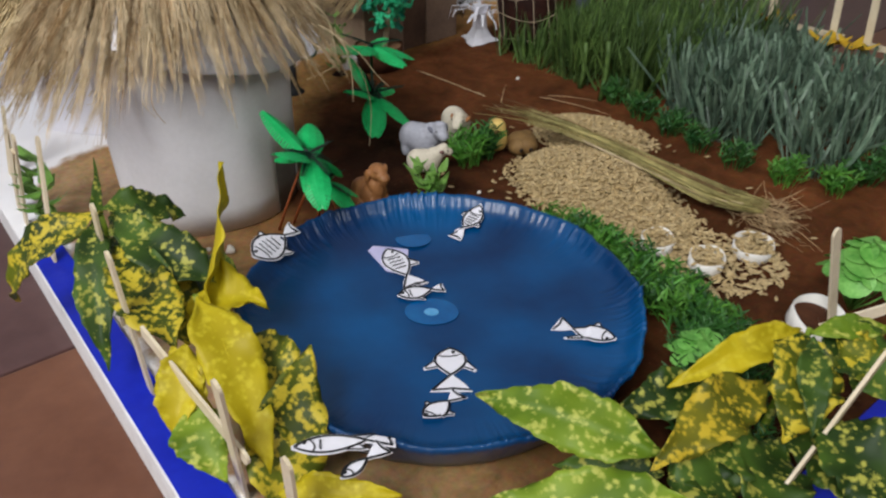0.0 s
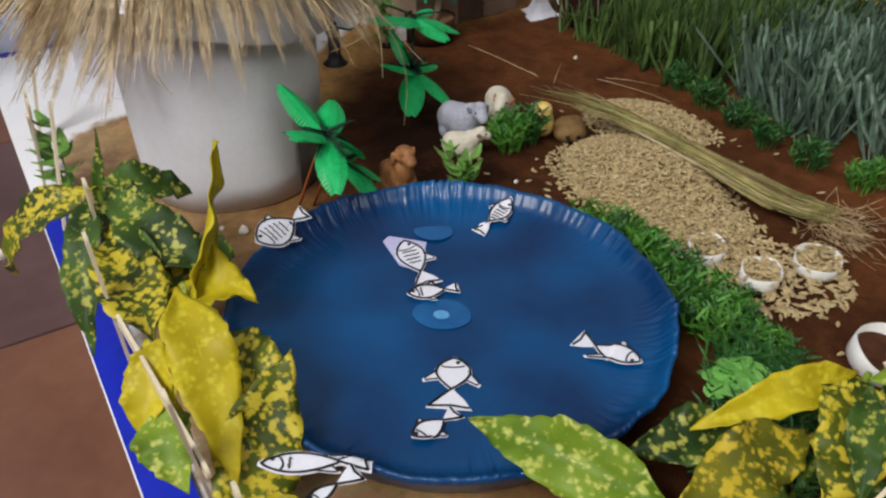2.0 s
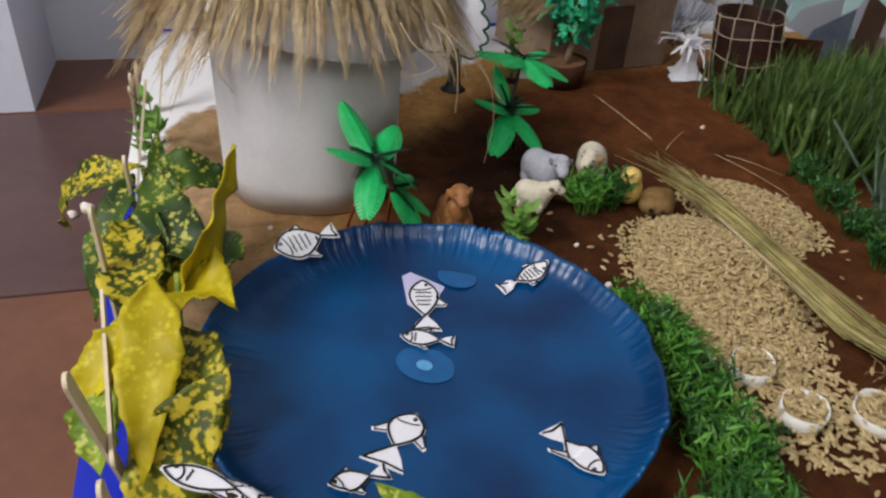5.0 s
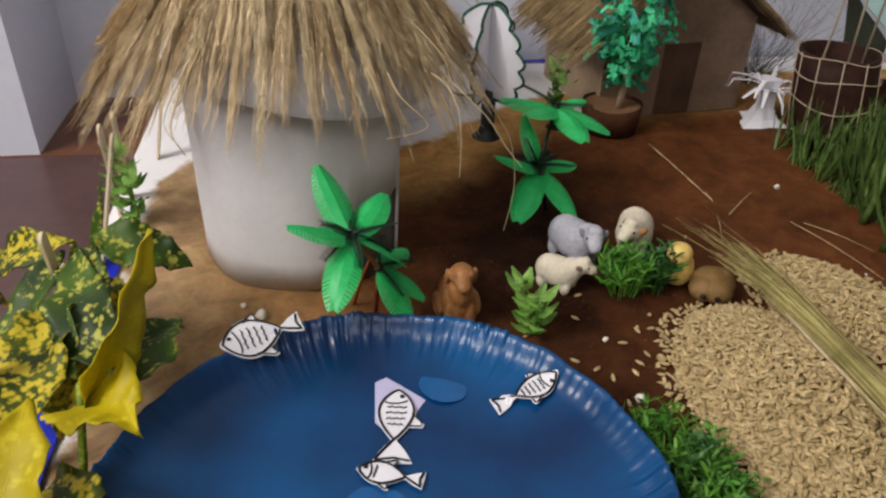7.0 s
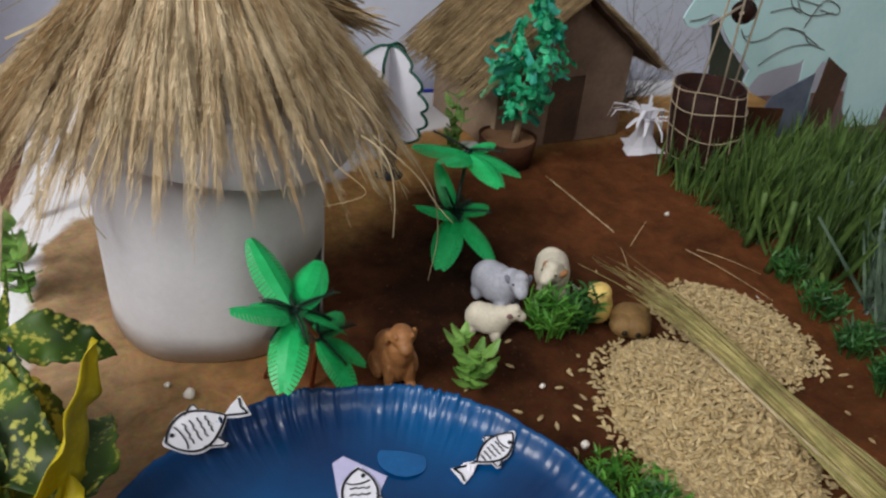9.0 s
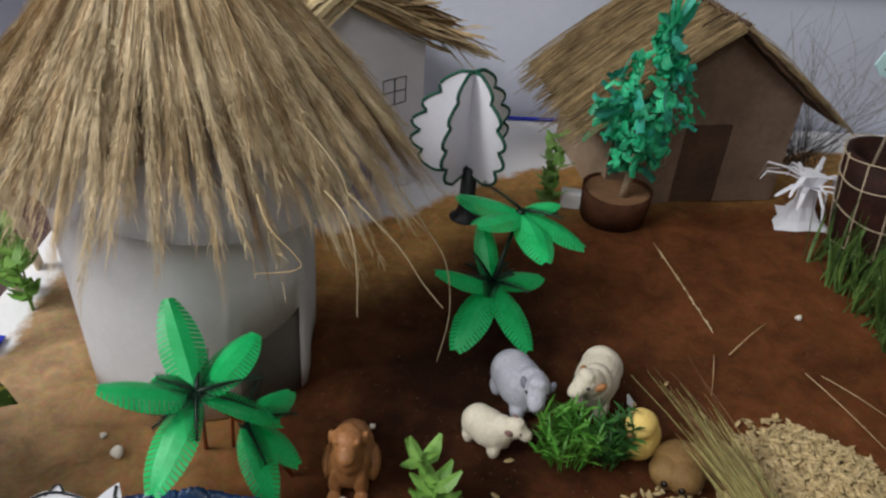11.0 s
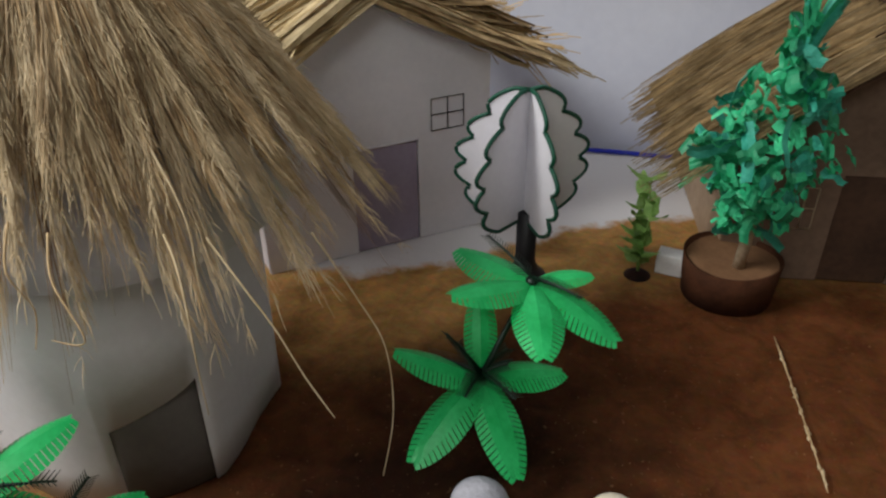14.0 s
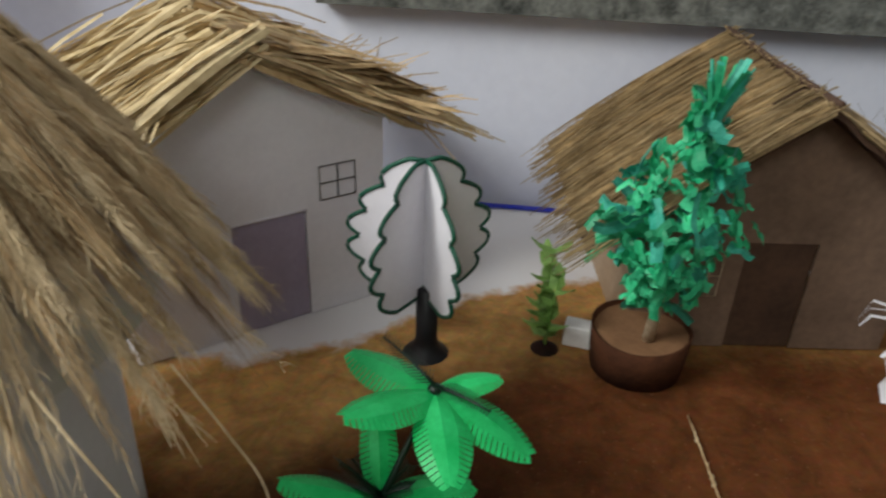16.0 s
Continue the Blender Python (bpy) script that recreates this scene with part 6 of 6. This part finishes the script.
for pts in ([(0.863, 0.145), (0.874, 0.132), (0.888, 0.129), (0.908, 0.134), (0.927, 0.145), (0.952, 0.142), (0.995, 0.121)], [(0.849, 0.205), (0.89, 0.196), (0.935, 0.181), (0.977, 0.172)],
            [(0.907, 0.098), (0.925, 0.111), (0.953, 0.122), (0.986, 0.123)], [(0.869, 0.135), (0.879, 0.137)], [(0.865, 0.215), (0.905, 0.200), (0.94, 0.197), (0.97, 0.21)], [(0.90, 0.165), (0.935, 0.170), (0.965, 0.160), (1.0, 0.163)],
            [(0.9375, 0.1436), (0.963, 0.1394), (0.976, 0.126), (1.0078, 0.1157)], [(0.9605, 0.145), (0.9795, 0.1776), (1.0071, 0.1702), (1.0065, 0.1611), (0.9772, 0.1668)], [(0.9233, 0.183), (0.9331, 0.1707), (0.9479, 0.1634), (0.9371, 0.1777)], [(0.785, 0.156), (0.80, 0.158), (0.815, 0.163)]):
    pts = smooth_way([(u, 0, z) for u, z in pts], 4)
    pts = [(p.x, p.z) for p in pts]
    part("marker_line", tubes("marker_line", [[B(u, CV - 0.0022, z) for u, z in pts]], DEAD, 0.00055, 5, 1.0), mint, "dark marker line")
for name, pts, v, matl, lab in (("olive_flap", [(0.826, 0.152), (0.834, 0.156), (0.8414, 0.1398), (0.8525, 0.127), (0.8713, 0.1119), (0.8979, 0.0871), (0.895, 0.002), (0.850, 0.002), (0.840, 0.095)], 0.850, OLIVE, "dark olive card piece behind the well"),
                                ("mesh_screen", [(0.905, 0.002), (0.93, 0.062), (0.99, 0.09), (0.995, 0.002)], 0.825, SCREEN, "greyish blue see-through mesh piece in the grass"),
                                ("brown_flap", [(1.012, 0.002), (1.0139, 0.1077), (1.0555, 0.0842), (1.0555, 0.002)], 0.834, CARD_DARK, "brown card flap in the grass"),
                                ("brown_flap", [(0.985, 0.002), (1.03, 0.06), (1.045, 0.002)], 0.72, CARD_DARK, "brown card flap in the grass"),
                                ("brown_flap", [(0.855, 0.002), (0.86, 0.062), (0.93, 0.055), (0.93, 0.002)], 0.80, POT, "brown card box side beside the well")):
    bm = bmesh.new()
    bm.faces.new([bm.verts.new(B(u, v, z)) for u, z in pts])
    ob = tagged(new(name, bm_mesh(name, bm, matl, False)), lab, "card")
    s = ob.modifiers.new("thick", "SOLIDIFY")
    s.thickness, s.offset = 0.0015, 0

# ---- white paper tree and wiry bush by the wall ----
WT = Vector((0.047, 1.118, 0.0))
wtree = thing("white_paper_tree", "small white curled paper tree beside the brown house", "paper tree", WT)
tv, tf = revolve([(0.026, 0.001), (0.016, 0.007), (0.0095, 0.02), (0.008, 0.042), (0.011, 0.054), (0.001, 0.054)], 10, (WT.x, WT.y), lambda a, r, z: (r * (1 + 0.35 * math.sin(3 * a + 1)), z))
part("trunk", mesh("trunk", tv, tf, PAPER), wtree, "rolled white paper trunk")
rnd = random.Random(41)
for k in range(18):
    a = 2 * math.pi * k / 18 + rnd.uniform(-0.2, 0.2)
    d = Vector((math.cos(a), math.sin(a), 0))
    l = rnd.uniform(0.025, 0.05)
    p0 = WT + Vector((0, 0, 0.036 + rnd.uniform(0, 0.012)))
    part("paper_branch", ribbons("paper_branch", [[p0, p0 + d * l * 0.5 + Vector((0, 0, 0.008)), p0 + d * l * 0.9 + Vector((0, 0, rnd.uniform(-0.004, 0.012))), p0 + d * l + Vector((0, 0, rnd.uniform(-0.012, 0.006)))]], PAPER, rnd.uniform(0.003, 0.006), [Vector((0, 0, 1))], 0.4, 0.9), wtree, "curled white paper branch")
wire = thing("wiry_bush", "wiry dark dry twigs against the wall", "dry bush", B(0.80, 0.955, 0))
paths = []
for k in range(110):
    base = B(0.80 + rnd.gauss(0, 0.012), 0.955 + rnd.gauss(0, 0.01), 0.002)
    d = Vector((rnd.gauss(0, 0.6), rnd.gauss(0, 0.4), 1)).normalized()
    l = rnd.uniform(0.08, 0.20)
    paths.append(bend(base, base + d * l, rnd.gauss(0, 0.02), 6, Vector((rnd.gauss(0, 1), rnd.gauss(0, 1), 0))))
part("twig", tubes("twig", paths, DEAD, 0.0003, 3, 0.4), wire, kind="stuff")


# ---- grass plots ----
def plot(name, label, count, inside, heights, widths, material, lean, tip, seed, wild=0.16, foot_spread=0.006, fall=lambda u, v: 1.0):
    r = random.Random(seed)
    paths, wid = [], []
    clumps = [inside(r) for _ in range(count // 9)]
    for cu, cv in clumps:
        for q in range(9):
            h = r.uniform(*heights) * fall(cu, cv)
            foot = B(cu + r.gauss(0, foot_spread), cv + r.gauss(0, foot_spread), 0.0)
            top = foot + U * (lean[0] * h + r.gauss(0, wild) * h) + V * (lean[1] * h + r.gauss(0, wild) * h) + Vector((0, 0, h))
            paths.append(bend(foot, top, r.uniform(0, 0.10) * h, 5, U * r.gauss(0, 1) + V * r.gauss(0, 1) + Vector((0, 0, -0.6))))
            wid.append(r.uniform(*widths))
    ob = new(name, ribbons(name, paths, material, wid, None, tip, 0.8))
    return tagged(ob, label, "grass", kind="stuff")


plot("tall_grass", "plot of tall thin green grass", 2300, lambda r: (r.uniform(0.735, 1.03), r.uniform(0.50, 0.775)), (0.055, 0.115), (0.0014, 0.0042), GRASS, (0.10, -0.02), 0.12, 51, 0.25, fall=lambda u, v: 1.0 - 0.45 * max(0.0, (v - 0.58) / 0.195))
plot("cut_grass", "plot of blue-green cut leaf blades", 1350, lambda r: (r.uniform(0.725, 1.03), r.uniform(0.255, 0.50)), (0.045, 0.088), (0.0022, 0.0048), BLADE, (0.12, 0.18), 0.75, 52, 0.30, 0.0035, lambda u, v: 1.0 - 0.4 * max(0.0, (u - 0.85) / 0.18))
plot("cut_grass", "plot of blue-green cut leaf blades", 300, lambda r: (r.uniform(0.78, 1.03), r.uniform(0.44, 0.56)), (0.05, 0.09), (0.0022, 0.0042), BLADE, (0.12, 0.18), 0.75, 53, 0.30, 0.0035)
for k, (u, v) in enumerate(((0.722, 0.538), (0.709, 0.486), (0.699, 0.436), (0.688, 0.390), (0.683, 0.340), (0.690, 0.286), (0.715, 0.245), (0.76, 0.238), (0.80, 0.235), (0.85, 0.235))):
    tuft(tuple(B(u, v)), 0.0215, 0.036, 130, 70 + k, TURF if k in (5, 6) else TURF_DARK, 1.0, label="dark green plastic grass tuft before the grass plot" if k not in (5, 6) else "bright green plastic grass tuft before the grass plot")
for k, (u, v, h) in enumerate(((0.715, 0.555, 0.075), (0.726, 0.60, 0.06), (0.745, 0.53, 0.05))):
    p0 = B(u, v)
    tagged(new("thick_stalk", tubes("thick_stalk", [bend(p0, p0 + Vector((0.002, 0.004, h)), 0.002, 5, Vector((1, 0, 0)))], GRASS, 0.0035, 8, 0.85)), "thick pale green cut stalk in the grass", "stalk", group="cut stalks")


rnd = random.Random(61)
paths, wid = [], []
for k in range(46):                            # broad blades that stand out of the tall grass
    u, v = rnd.uniform(0.735, 1.03), rnd.uniform(0.50, 0.77)
    foot = B(u, v)
    h = rnd.uniform(0.075, 0.125) * (1 - 0.35 * max(0.0, (v - 0.6) / 0.17))
    top_end = foot + U * rnd.gauss(0.015, 0.025) + V * rnd.gauss(0, 0.02) + Vector((0, 0, h))
    paths.append(bend(foot, top_end, rnd.uniform(-0.004, 0.010), 6, U * rnd.gauss(0, 1) + V * rnd.gauss(0, 1)))
    wid.append(rnd.uniform(0.004, 0.0075))
tagged(new("broad_grass", ribbons("broad_grass", paths, GRASS, wid, None, 0.15, 0.8)), "broad green blades standing out of the tall grass", "grass", kind="stuff")


# ---- fence sticks ----
def stick(a, b, wide=0.0098, flat=V):
    a, b = Vector(a), Vector(b)
    L = (b - a).length
    z = (b - a).normalized()
    x = flat - z * flat.dot(z)
    x.normalize()
    y = z.cross(x)
    pts = []
    for k in range(9):
        t = math.pi * k / 8
        pts.append((wide / 2 * math.cos(t), L - wide / 2 + wide / 2 * math.sin(t)))
    pts = [(wide / 2, 0.0)] + pts + [(-wide / 2, 0.0)]
    verts = [a + x * p + z * q + y * s for s in (-0.001, 0.001) for p, q in pts]
    n = len(pts)
    faces = [tuple(range(n - 1, -1, -1)), tuple(range(n, 2 * n))] + [(k, (k + 1) % n, n + (k + 1) % n, n + k) for k in range(n)]
    return part("stick", mesh("stick", verts, faces, STICK), fence)


fence = thing("stick_fence", "fence of pale wooden ice cream sticks along the board's edge", "fence", B(0.07, 0.4))
for a, b in (((-0.113, 0.268, 0.0), (-0.106, 0.244, 0.113)), ((-0.195, 0.349, 0.0), (-0.199, 0.350, 0.116)), ((-0.245, 0.425, 0.0), (-0.234, 0.412, 0.112)),
             ((-0.331, 0.502, 0.0), (-0.333, 0.538, 0.102)), ((-0.073, 0.229, 0.0), (-0.071, 0.222, 0.085)), ((-0.385, 0.565, 0.0), (-0.356, 0.543, 0.100)),
             ((-0.405, 0.592, 0.0), (-0.378, 0.572, 0.095)), ((-0.447, 0.66, 0.0), (-0.441, 0.675, 0.07))):
    stick(a, b)
stick((-0.180, 0.330, 0.072), (-0.100, 0.251, 0.048), 0.009, Vector((0, 0, 1)))
stick((-0.385, 0.572, 0.045), (-0.362, 0.545, 0.085), 0.006, Vector((0, 0, 1)))
fence = thing("stick_fence", "fence of pale wooden ice cream sticks before the leafy branch", "fence", B(0.5, 0.1))
stick((0.298, 0.426, 0.0), (0.268, 0.415, 0.1), 0.0098, U)
stick((0.186, 0.252, 0.018), (0.240, 0.287, 0.104), 0.0075, U)
stick((0.262, 0.384, 0.038), (0.330, 0.375, 0.080), wide=0.008, flat=Vector((0, 0, 1)))
fence = thing("stick_fence", "fence of pale wooden ice cream sticks beyond the grass plot", "fence", B(1.04, 0.5))
for v in (0.30, 0.381, 0.428, 0.52, 0.62, 0.72):
    stick(B(1.04, v), B(1.043, v + 0.012, 0.113))
stick(B(1.046, 0.27, 0.050), B(1.046, 0.395, 0.050), wide=0.008, flat=Vector((0, 0, 1)))
stick(B(1.046, 0.42, 0.052), B(1.046, 0.53, 0.050), wide=0.008, flat=Vector((0, 0, 1)))
stick(B(1.046, 0.55, 0.04), B(1.046, 0.66, 0.038), wide=0.008, flat=Vector((0, 0, 1)))


# ---- croton leaves ----
def croton_leaf(parent, base, tip, width, material, arch=0.12, fold=0.25, roll=0.0, label=""):
    base, tip = Vector(base), Vector(tip)
    L = (tip - base).length
    d = (tip - base).normalized()
    up = Vector((0.05, -0.55, 1.0))
    n = (up - d * up.dot(d)).normalized()
    n = (roll - d * roll.dot(d)).normalized() if isinstance(roll, Vector) else Matrix.Rotation(radians(roll), 3, d) @ n
    s = d.cross(n)
    NL, NW = 30, 8
    r = random.Random(int((base.x + 2 * tip.y + 5) * 9173))
    ph, ph2, curl = r.uniform(0, 6), r.uniform(0, 6), r.uniform(-0.25, 0.25)
    teeth = r.choice((7, 8, 9))
    verts = []
    for i in range(NL + 1):
        t = i / NL
        w = width / 2 * (math.sin(math.pi * (0.04 + 0.95 * t ** 0.8)) ** (0.75 if t < 0.42 else 1.05)) * (0.3 + 0.7 * min(1, t * 5))
        c = base.lerp(tip, t) + n * (arch * L * 4 * t * (1 - t)) + s * (curl * width * 0.5 * math.sin(math.pi * t))
        for j in range(NW + 1):
            q = 2 * j / NW - 1
            tooth = 1.0
            if abs(q) > 0.7:
                x = (t * teeth + (0.4 if q > 0 else 0)) % 1.0
                tooth = 1.0 + (0.13 * x - 0.05) * (abs(q) - 0.7) / 0.3 * (1 if t > 0.15 else 0)
            wave = (0.09 * math.sin(t * 13 + ph + (2.2 if q > 0 else 0)) + 0.05 * math.sin(t * 29 + ph2 + (1.0 if q > 0 else 0))) * width * q * q
            p = c + s * (w * q * tooth) + n * (abs(q) * w * fold - w * fold * 0.4 + wave)
            p += noise.noise_vector(p * 55) * 0.0016 + noise.noise_vector(p * 160) * 0.0005
            verts.append(p)
    faces = [(i * (NW + 1) + j, i * (NW + 1) + j + 1, (i + 1) * (NW + 1) + j + 1, (i + 1) * (NW + 1) + j) for i in range(NL) for j in range(NW)]
    ob = part("leaf", mesh("leaf", verts, faces, material, True), parent, label)
    m = ob.modifiers.new("thick", "SOLIDIFY")
    m.thickness, m.offset = 0.0005, 0
    vein = [verts[i * (NW + 1) + NW // 2] - n * 0.0002 for i in range(0, NL, 3)]
    part("midrib", tubes("midrib", [vein], material, 0.0007, 5, 0.3), ob)
    return ob


SPOTTED, YELLOW, LIME, MIXED, OCHRE = "dark green leaf spotted with yellow", "bright yellow leaf", "lime green leaf", "yellow leaf with green patches", "ochre leaf with olive patches"
plant = thing("croton_branch", "leafy croton branch with yellow and green spotted leaves at the pond", "croton", (-0.15, 0.36, 0))
for base, tip, w, matl, arch, fold, roll, lab in (
        ((-0.160, 0.363, 0.05), (-0.145, 0.418, 0.142), 0.030, LEAF_YELLOW, 0.05, 0.25, Vector((0.93, 0.25, 0.1)), YELLOW),
        ((-0.165, 0.366, 0.055), (-0.112, 0.366, 0.066), 0.048, LEAF_YELLOW, 0.16, 0.5, -20, YELLOW),
        ((-0.149, 0.383, 0.07), (-0.232, 0.429, 0.095), 0.036, LEAF_GREEN, 0.08, 0.25, 0, SPOTTED),
        ((-0.165, 0.355, 0.04), (-0.230, 0.428, 0.06), 0.042, LEAF_MIXED, 0.06, 0.2, 10, SPOTTED),
        ((-0.146, 0.338, 0.092), (-0.092, 0.258, 0.03), 0.034, LEAF_YELLOW, 0.10, 0.2, -15, YELLOW),
        ((-0.086, 0.250, 0.004), (-0.076, 0.316, 0.076), 0.044, LEAF_MIXED, 0.04, 0.15, 12, MIXED),
        ((-0.130, 0.336, 0.060), (-0.074, 0.290, 0.042), 0.042, LEAF_MIXED, 0.10, 0.2, 0, MIXED),
        ((-0.158, 0.318, 0.070), (-0.130, 0.272, 0.020), 0.026, LEAF_YELLOW, 0.10, 0.2, 15, YELLOW),
        ((-0.085, 0.245, 0.03), (-0.018, 0.241, 0.036), 0.024, LEAF_YELLOW, 0.08, 0.3, 0, YELLOW),
        ((-0.116, 0.322, 0.060), (-0.064, 0.272, 0.024), 0.038, LEAF_MIXED, 0.08, 0.25, -10, MIXED),
        ((-0.150, 0.318, 0.072), (-0.150, 0.276, 0.035), 0.028, LEAF_YELLOW, 0.10, 0.3, 0, YELLOW),
        ((-0.161, 0.330, 0.06), (-0.230, 0.414, 0.075), 0.040, LEAF_MIXED, 0.06, 0.3, 12, MIXED),
        ((-0.143, 0.290, 0.05), (-0.116, 0.254, 0.028), 0.030, LEAF_LIME, 0.08, 0.25, 0, LIME),
        ((-0.170, 0.372, 0.065), (-0.240, 0.436, 0.07), 0.034, LEAF_GREEN, 0.12, 0.35, -18, SPOTTED),
        ((-0.150, 0.375, 0.05), (-0.185, 0.455, 0.045), 0.040, LEAF_GREEN, 0.10, 0.2, 0, SPOTTED)):
    croton_leaf(plant, base, tip, w, matl, arch, fold, roll, lab)
part("stem", tubes("stem", [bend((-0.135, 0.335, 0.001), (-0.16, 0.37, 0.07), 0.004, 5)], LEAF_LIME, 0.003, 7, 0.6), plant, "pale green stem")
plant = thing("croton_branch", "croton branch with drooping spotted leaves at the board's edge", "croton", (-0.25, 0.44, 0))
for base, tip, w, matl, arch, fold, roll, lab in (
        ((-0.240, 0.434, 0.092), (-0.314, 0.416, 0.025), 0.030, LEAF_MIXED, 0.22, 0.3, 0, MIXED),
        ((-0.246, 0.428, 0.088), (-0.222, 0.352, 0.018), 0.026, LEAF_GREEN, 0.12, 0.3, 0, SPOTTED),
        ((-0.250, 0.450, 0.085), (-0.202, 0.485, 0.060), 0.032, LEAF_GREEN, 0.12, 0.2, 0, SPOTTED),
        ((-0.262, 0.452, 0.03), (-0.255, 0.470, 0.118), 0.010, LEAF_GREEN, 0.02, 0.4, 0, SPOTTED),
        ((-0.235, 0.43, 0.09), (-0.180, 0.41, 0.085), 0.028, LEAF_GREEN, 0.10, 0.2, 0, SPOTTED),
        ((-0.25, 0.44, 0.06), (-0.20, 0.44, 0.02), 0.034, LEAF_MIXED, 0.10, 0.2, 0, SPOTTED)):
    croton_leaf(plant, base, tip, w, matl, arch, fold, roll, lab)
part("stem", tubes("stem", [bend((-0.245, 0.445, 0.001), (-0.242, 0.434, 0.09), 0.004, 5)], LEAF_LIME, 0.003, 7, 0.6), plant, "pale green stem")
plant = thing("croton_branch", "croton branch with large spotted leaves over the pond's rim", "croton", (0.19, 0.29, 0))
for base, tip, w, matl, arch, fold, roll, lab in (
        ((0.120, 0.256, 0.055), (0.022, 0.299, 0.053), 0.034, LEAF_LIME, 0.10, 0.45, -14, LIME),
        ((0.219, 0.335, 0.078), (0.132, 0.299, 0.062), 0.022, LEAF_YELLOW, 0.08, 0.35, -10, YELLOW),
        ((0.190, 0.304, 0.062), (0.112, 0.244, 0.055), 0.033, LEAF_OCHRE, 0.08, 0.2, 0, OCHRE),
        ((0.216, 0.326, 0.082), (0.186, 0.264, 0.055), 0.040, LEAF_MIXED, 0.10, 0.15, 0, MIXED),
        ((0.165, 0.318, 0.043), (0.105, 0.299, 0.040), 0.032, LEAF_GREEN, 0.08, 0.2, 0, SPOTTED),
        ((0.218, 0.318, 0.086), (0.217, 0.288, 0.05), 0.014, LEAF_GREEN, 0.06, 0.3, 40, SPOTTED),
        ((0.230, 0.332, 0.08), (0.260, 0.288, 0.06), 0.044, LEAF_GREEN, 0.10, 0.2, 0, SPOTTED),
        ((0.205, 0.268, 0.06), (0.250, 0.226, 0.05), 0.048, LEAF_GREEN, 0.10, 0.2, 0, SPOTTED),
        ((0.124, 0.256, 0.040), (0.066, 0.268, 0.030), 0.024, LEAF_GREEN, 0.06, 0.2, 0, SPOTTED),
        ((0.125, 0.221, 0.060), (0.025, 0.229, 0.048), 0.032, LEAF_LIME, 0.08, 0.25, 0, LIME),
        ((0.168, 0.282, 0.042), (0.122, 0.236, 0.038), 0.042, LEAF_GREEN, 0.06, 0.2, 0, SPOTTED),
        ((0.219, 0.322, 0.085), (0.272, 0.332, 0.078), 0.016, LEAF_LIME, 0.10, 0.2, 0, LIME),
        ((0.213, 0.311, 0.088), (0.200, 0.262, 0.062), 0.018, LEAF_GREEN, 0.10, 0.4, 20, SPOTTED),
        ((0.234, 0.323, 0.082), (0.262, 0.300, 0.062), 0.030, LEAF_MIXED, 0.10, 0.25, 0, MIXED),
        ((0.126, 0.250, 0.042), (0.170, 0.278, 0.036), 0.034, LEAF_GREEN, 0.08, 0.2, 0, SPOTTED),
        ((0.200, 0.290, 0.03), (0.165, 0.222, 0.03), 0.046, LEAF_GREEN, 0.06, 0.2, 0, SPOTTED),
        ((0.21, 0.30, 0.04), (0.235, 0.245, 0.02), 0.046, LEAF_GREEN, 0.06, 0.2, 0, SPOTTED)):
    croton_leaf(plant, base, tip, w, matl, arch, fold, roll, lab)
part("stem", tubes("stem", [bend((0.20, 0.31, 0.001), (0.220, 0.328, 0.084), 0.004, 5)], LEAF_LIME, 0.003, 7, 0.6), plant, "pale green stem")

# yellow flowers beyond the grass plot
for k, (x, y) in enumerate(((0.474, 1.071), (0.510, 0.977), (0.537, 0.956))):
    fl = thing("yellow_flower", "small yellow flower on a thin stalk", "flower", (x, y, 0), group="yellow flowers")
    c = Vector((x, y, 0.05))
    part("stalk", tubes("stalk", [[Vector((x, y, 0.0)), c]], GRASS, 0.0012, 5, 0.8), fl)
    for q in range(5):
        a = 2 * math.pi * q / 5 + k
        dd = Vector((math.cos(a), math.sin(a), 0.35))
        part("petal", ribbons("petal", [bend(c, c + dd * 0.028, 0.004, 4)], YELLOW_LEAF, 0.019, [Vector((0, 0, 1))], 0.3, 0.4), fl)


# ---- floor tiles ----
TS = 0.364
tile_mesh = {}
for key, matl in (("brown", TILE_BROWN), ("dark", TILE_PURPLE)):
    tile_mesh[key] = box("tile", (0.0015, 0.0015, -0.008), (TS - 0.0015, TS - 0.0015, 0.0), matl, 0.0012)
for i in range(-5, 7):
    for j in range(-6, 2):
        u, v = 0.23 + i * TS, 0.53 + j * TS
        if u < UL or u + TS > UR + TS * 0.2 or v < VF:
            continue
        tile = new("tile", tile_mesh["dark" if j in (0, -3) else "brown"])
        tile.matrix_world = BOARD @ Matrix.Translation((u, v, FLOOR))
        tile.parent = floor
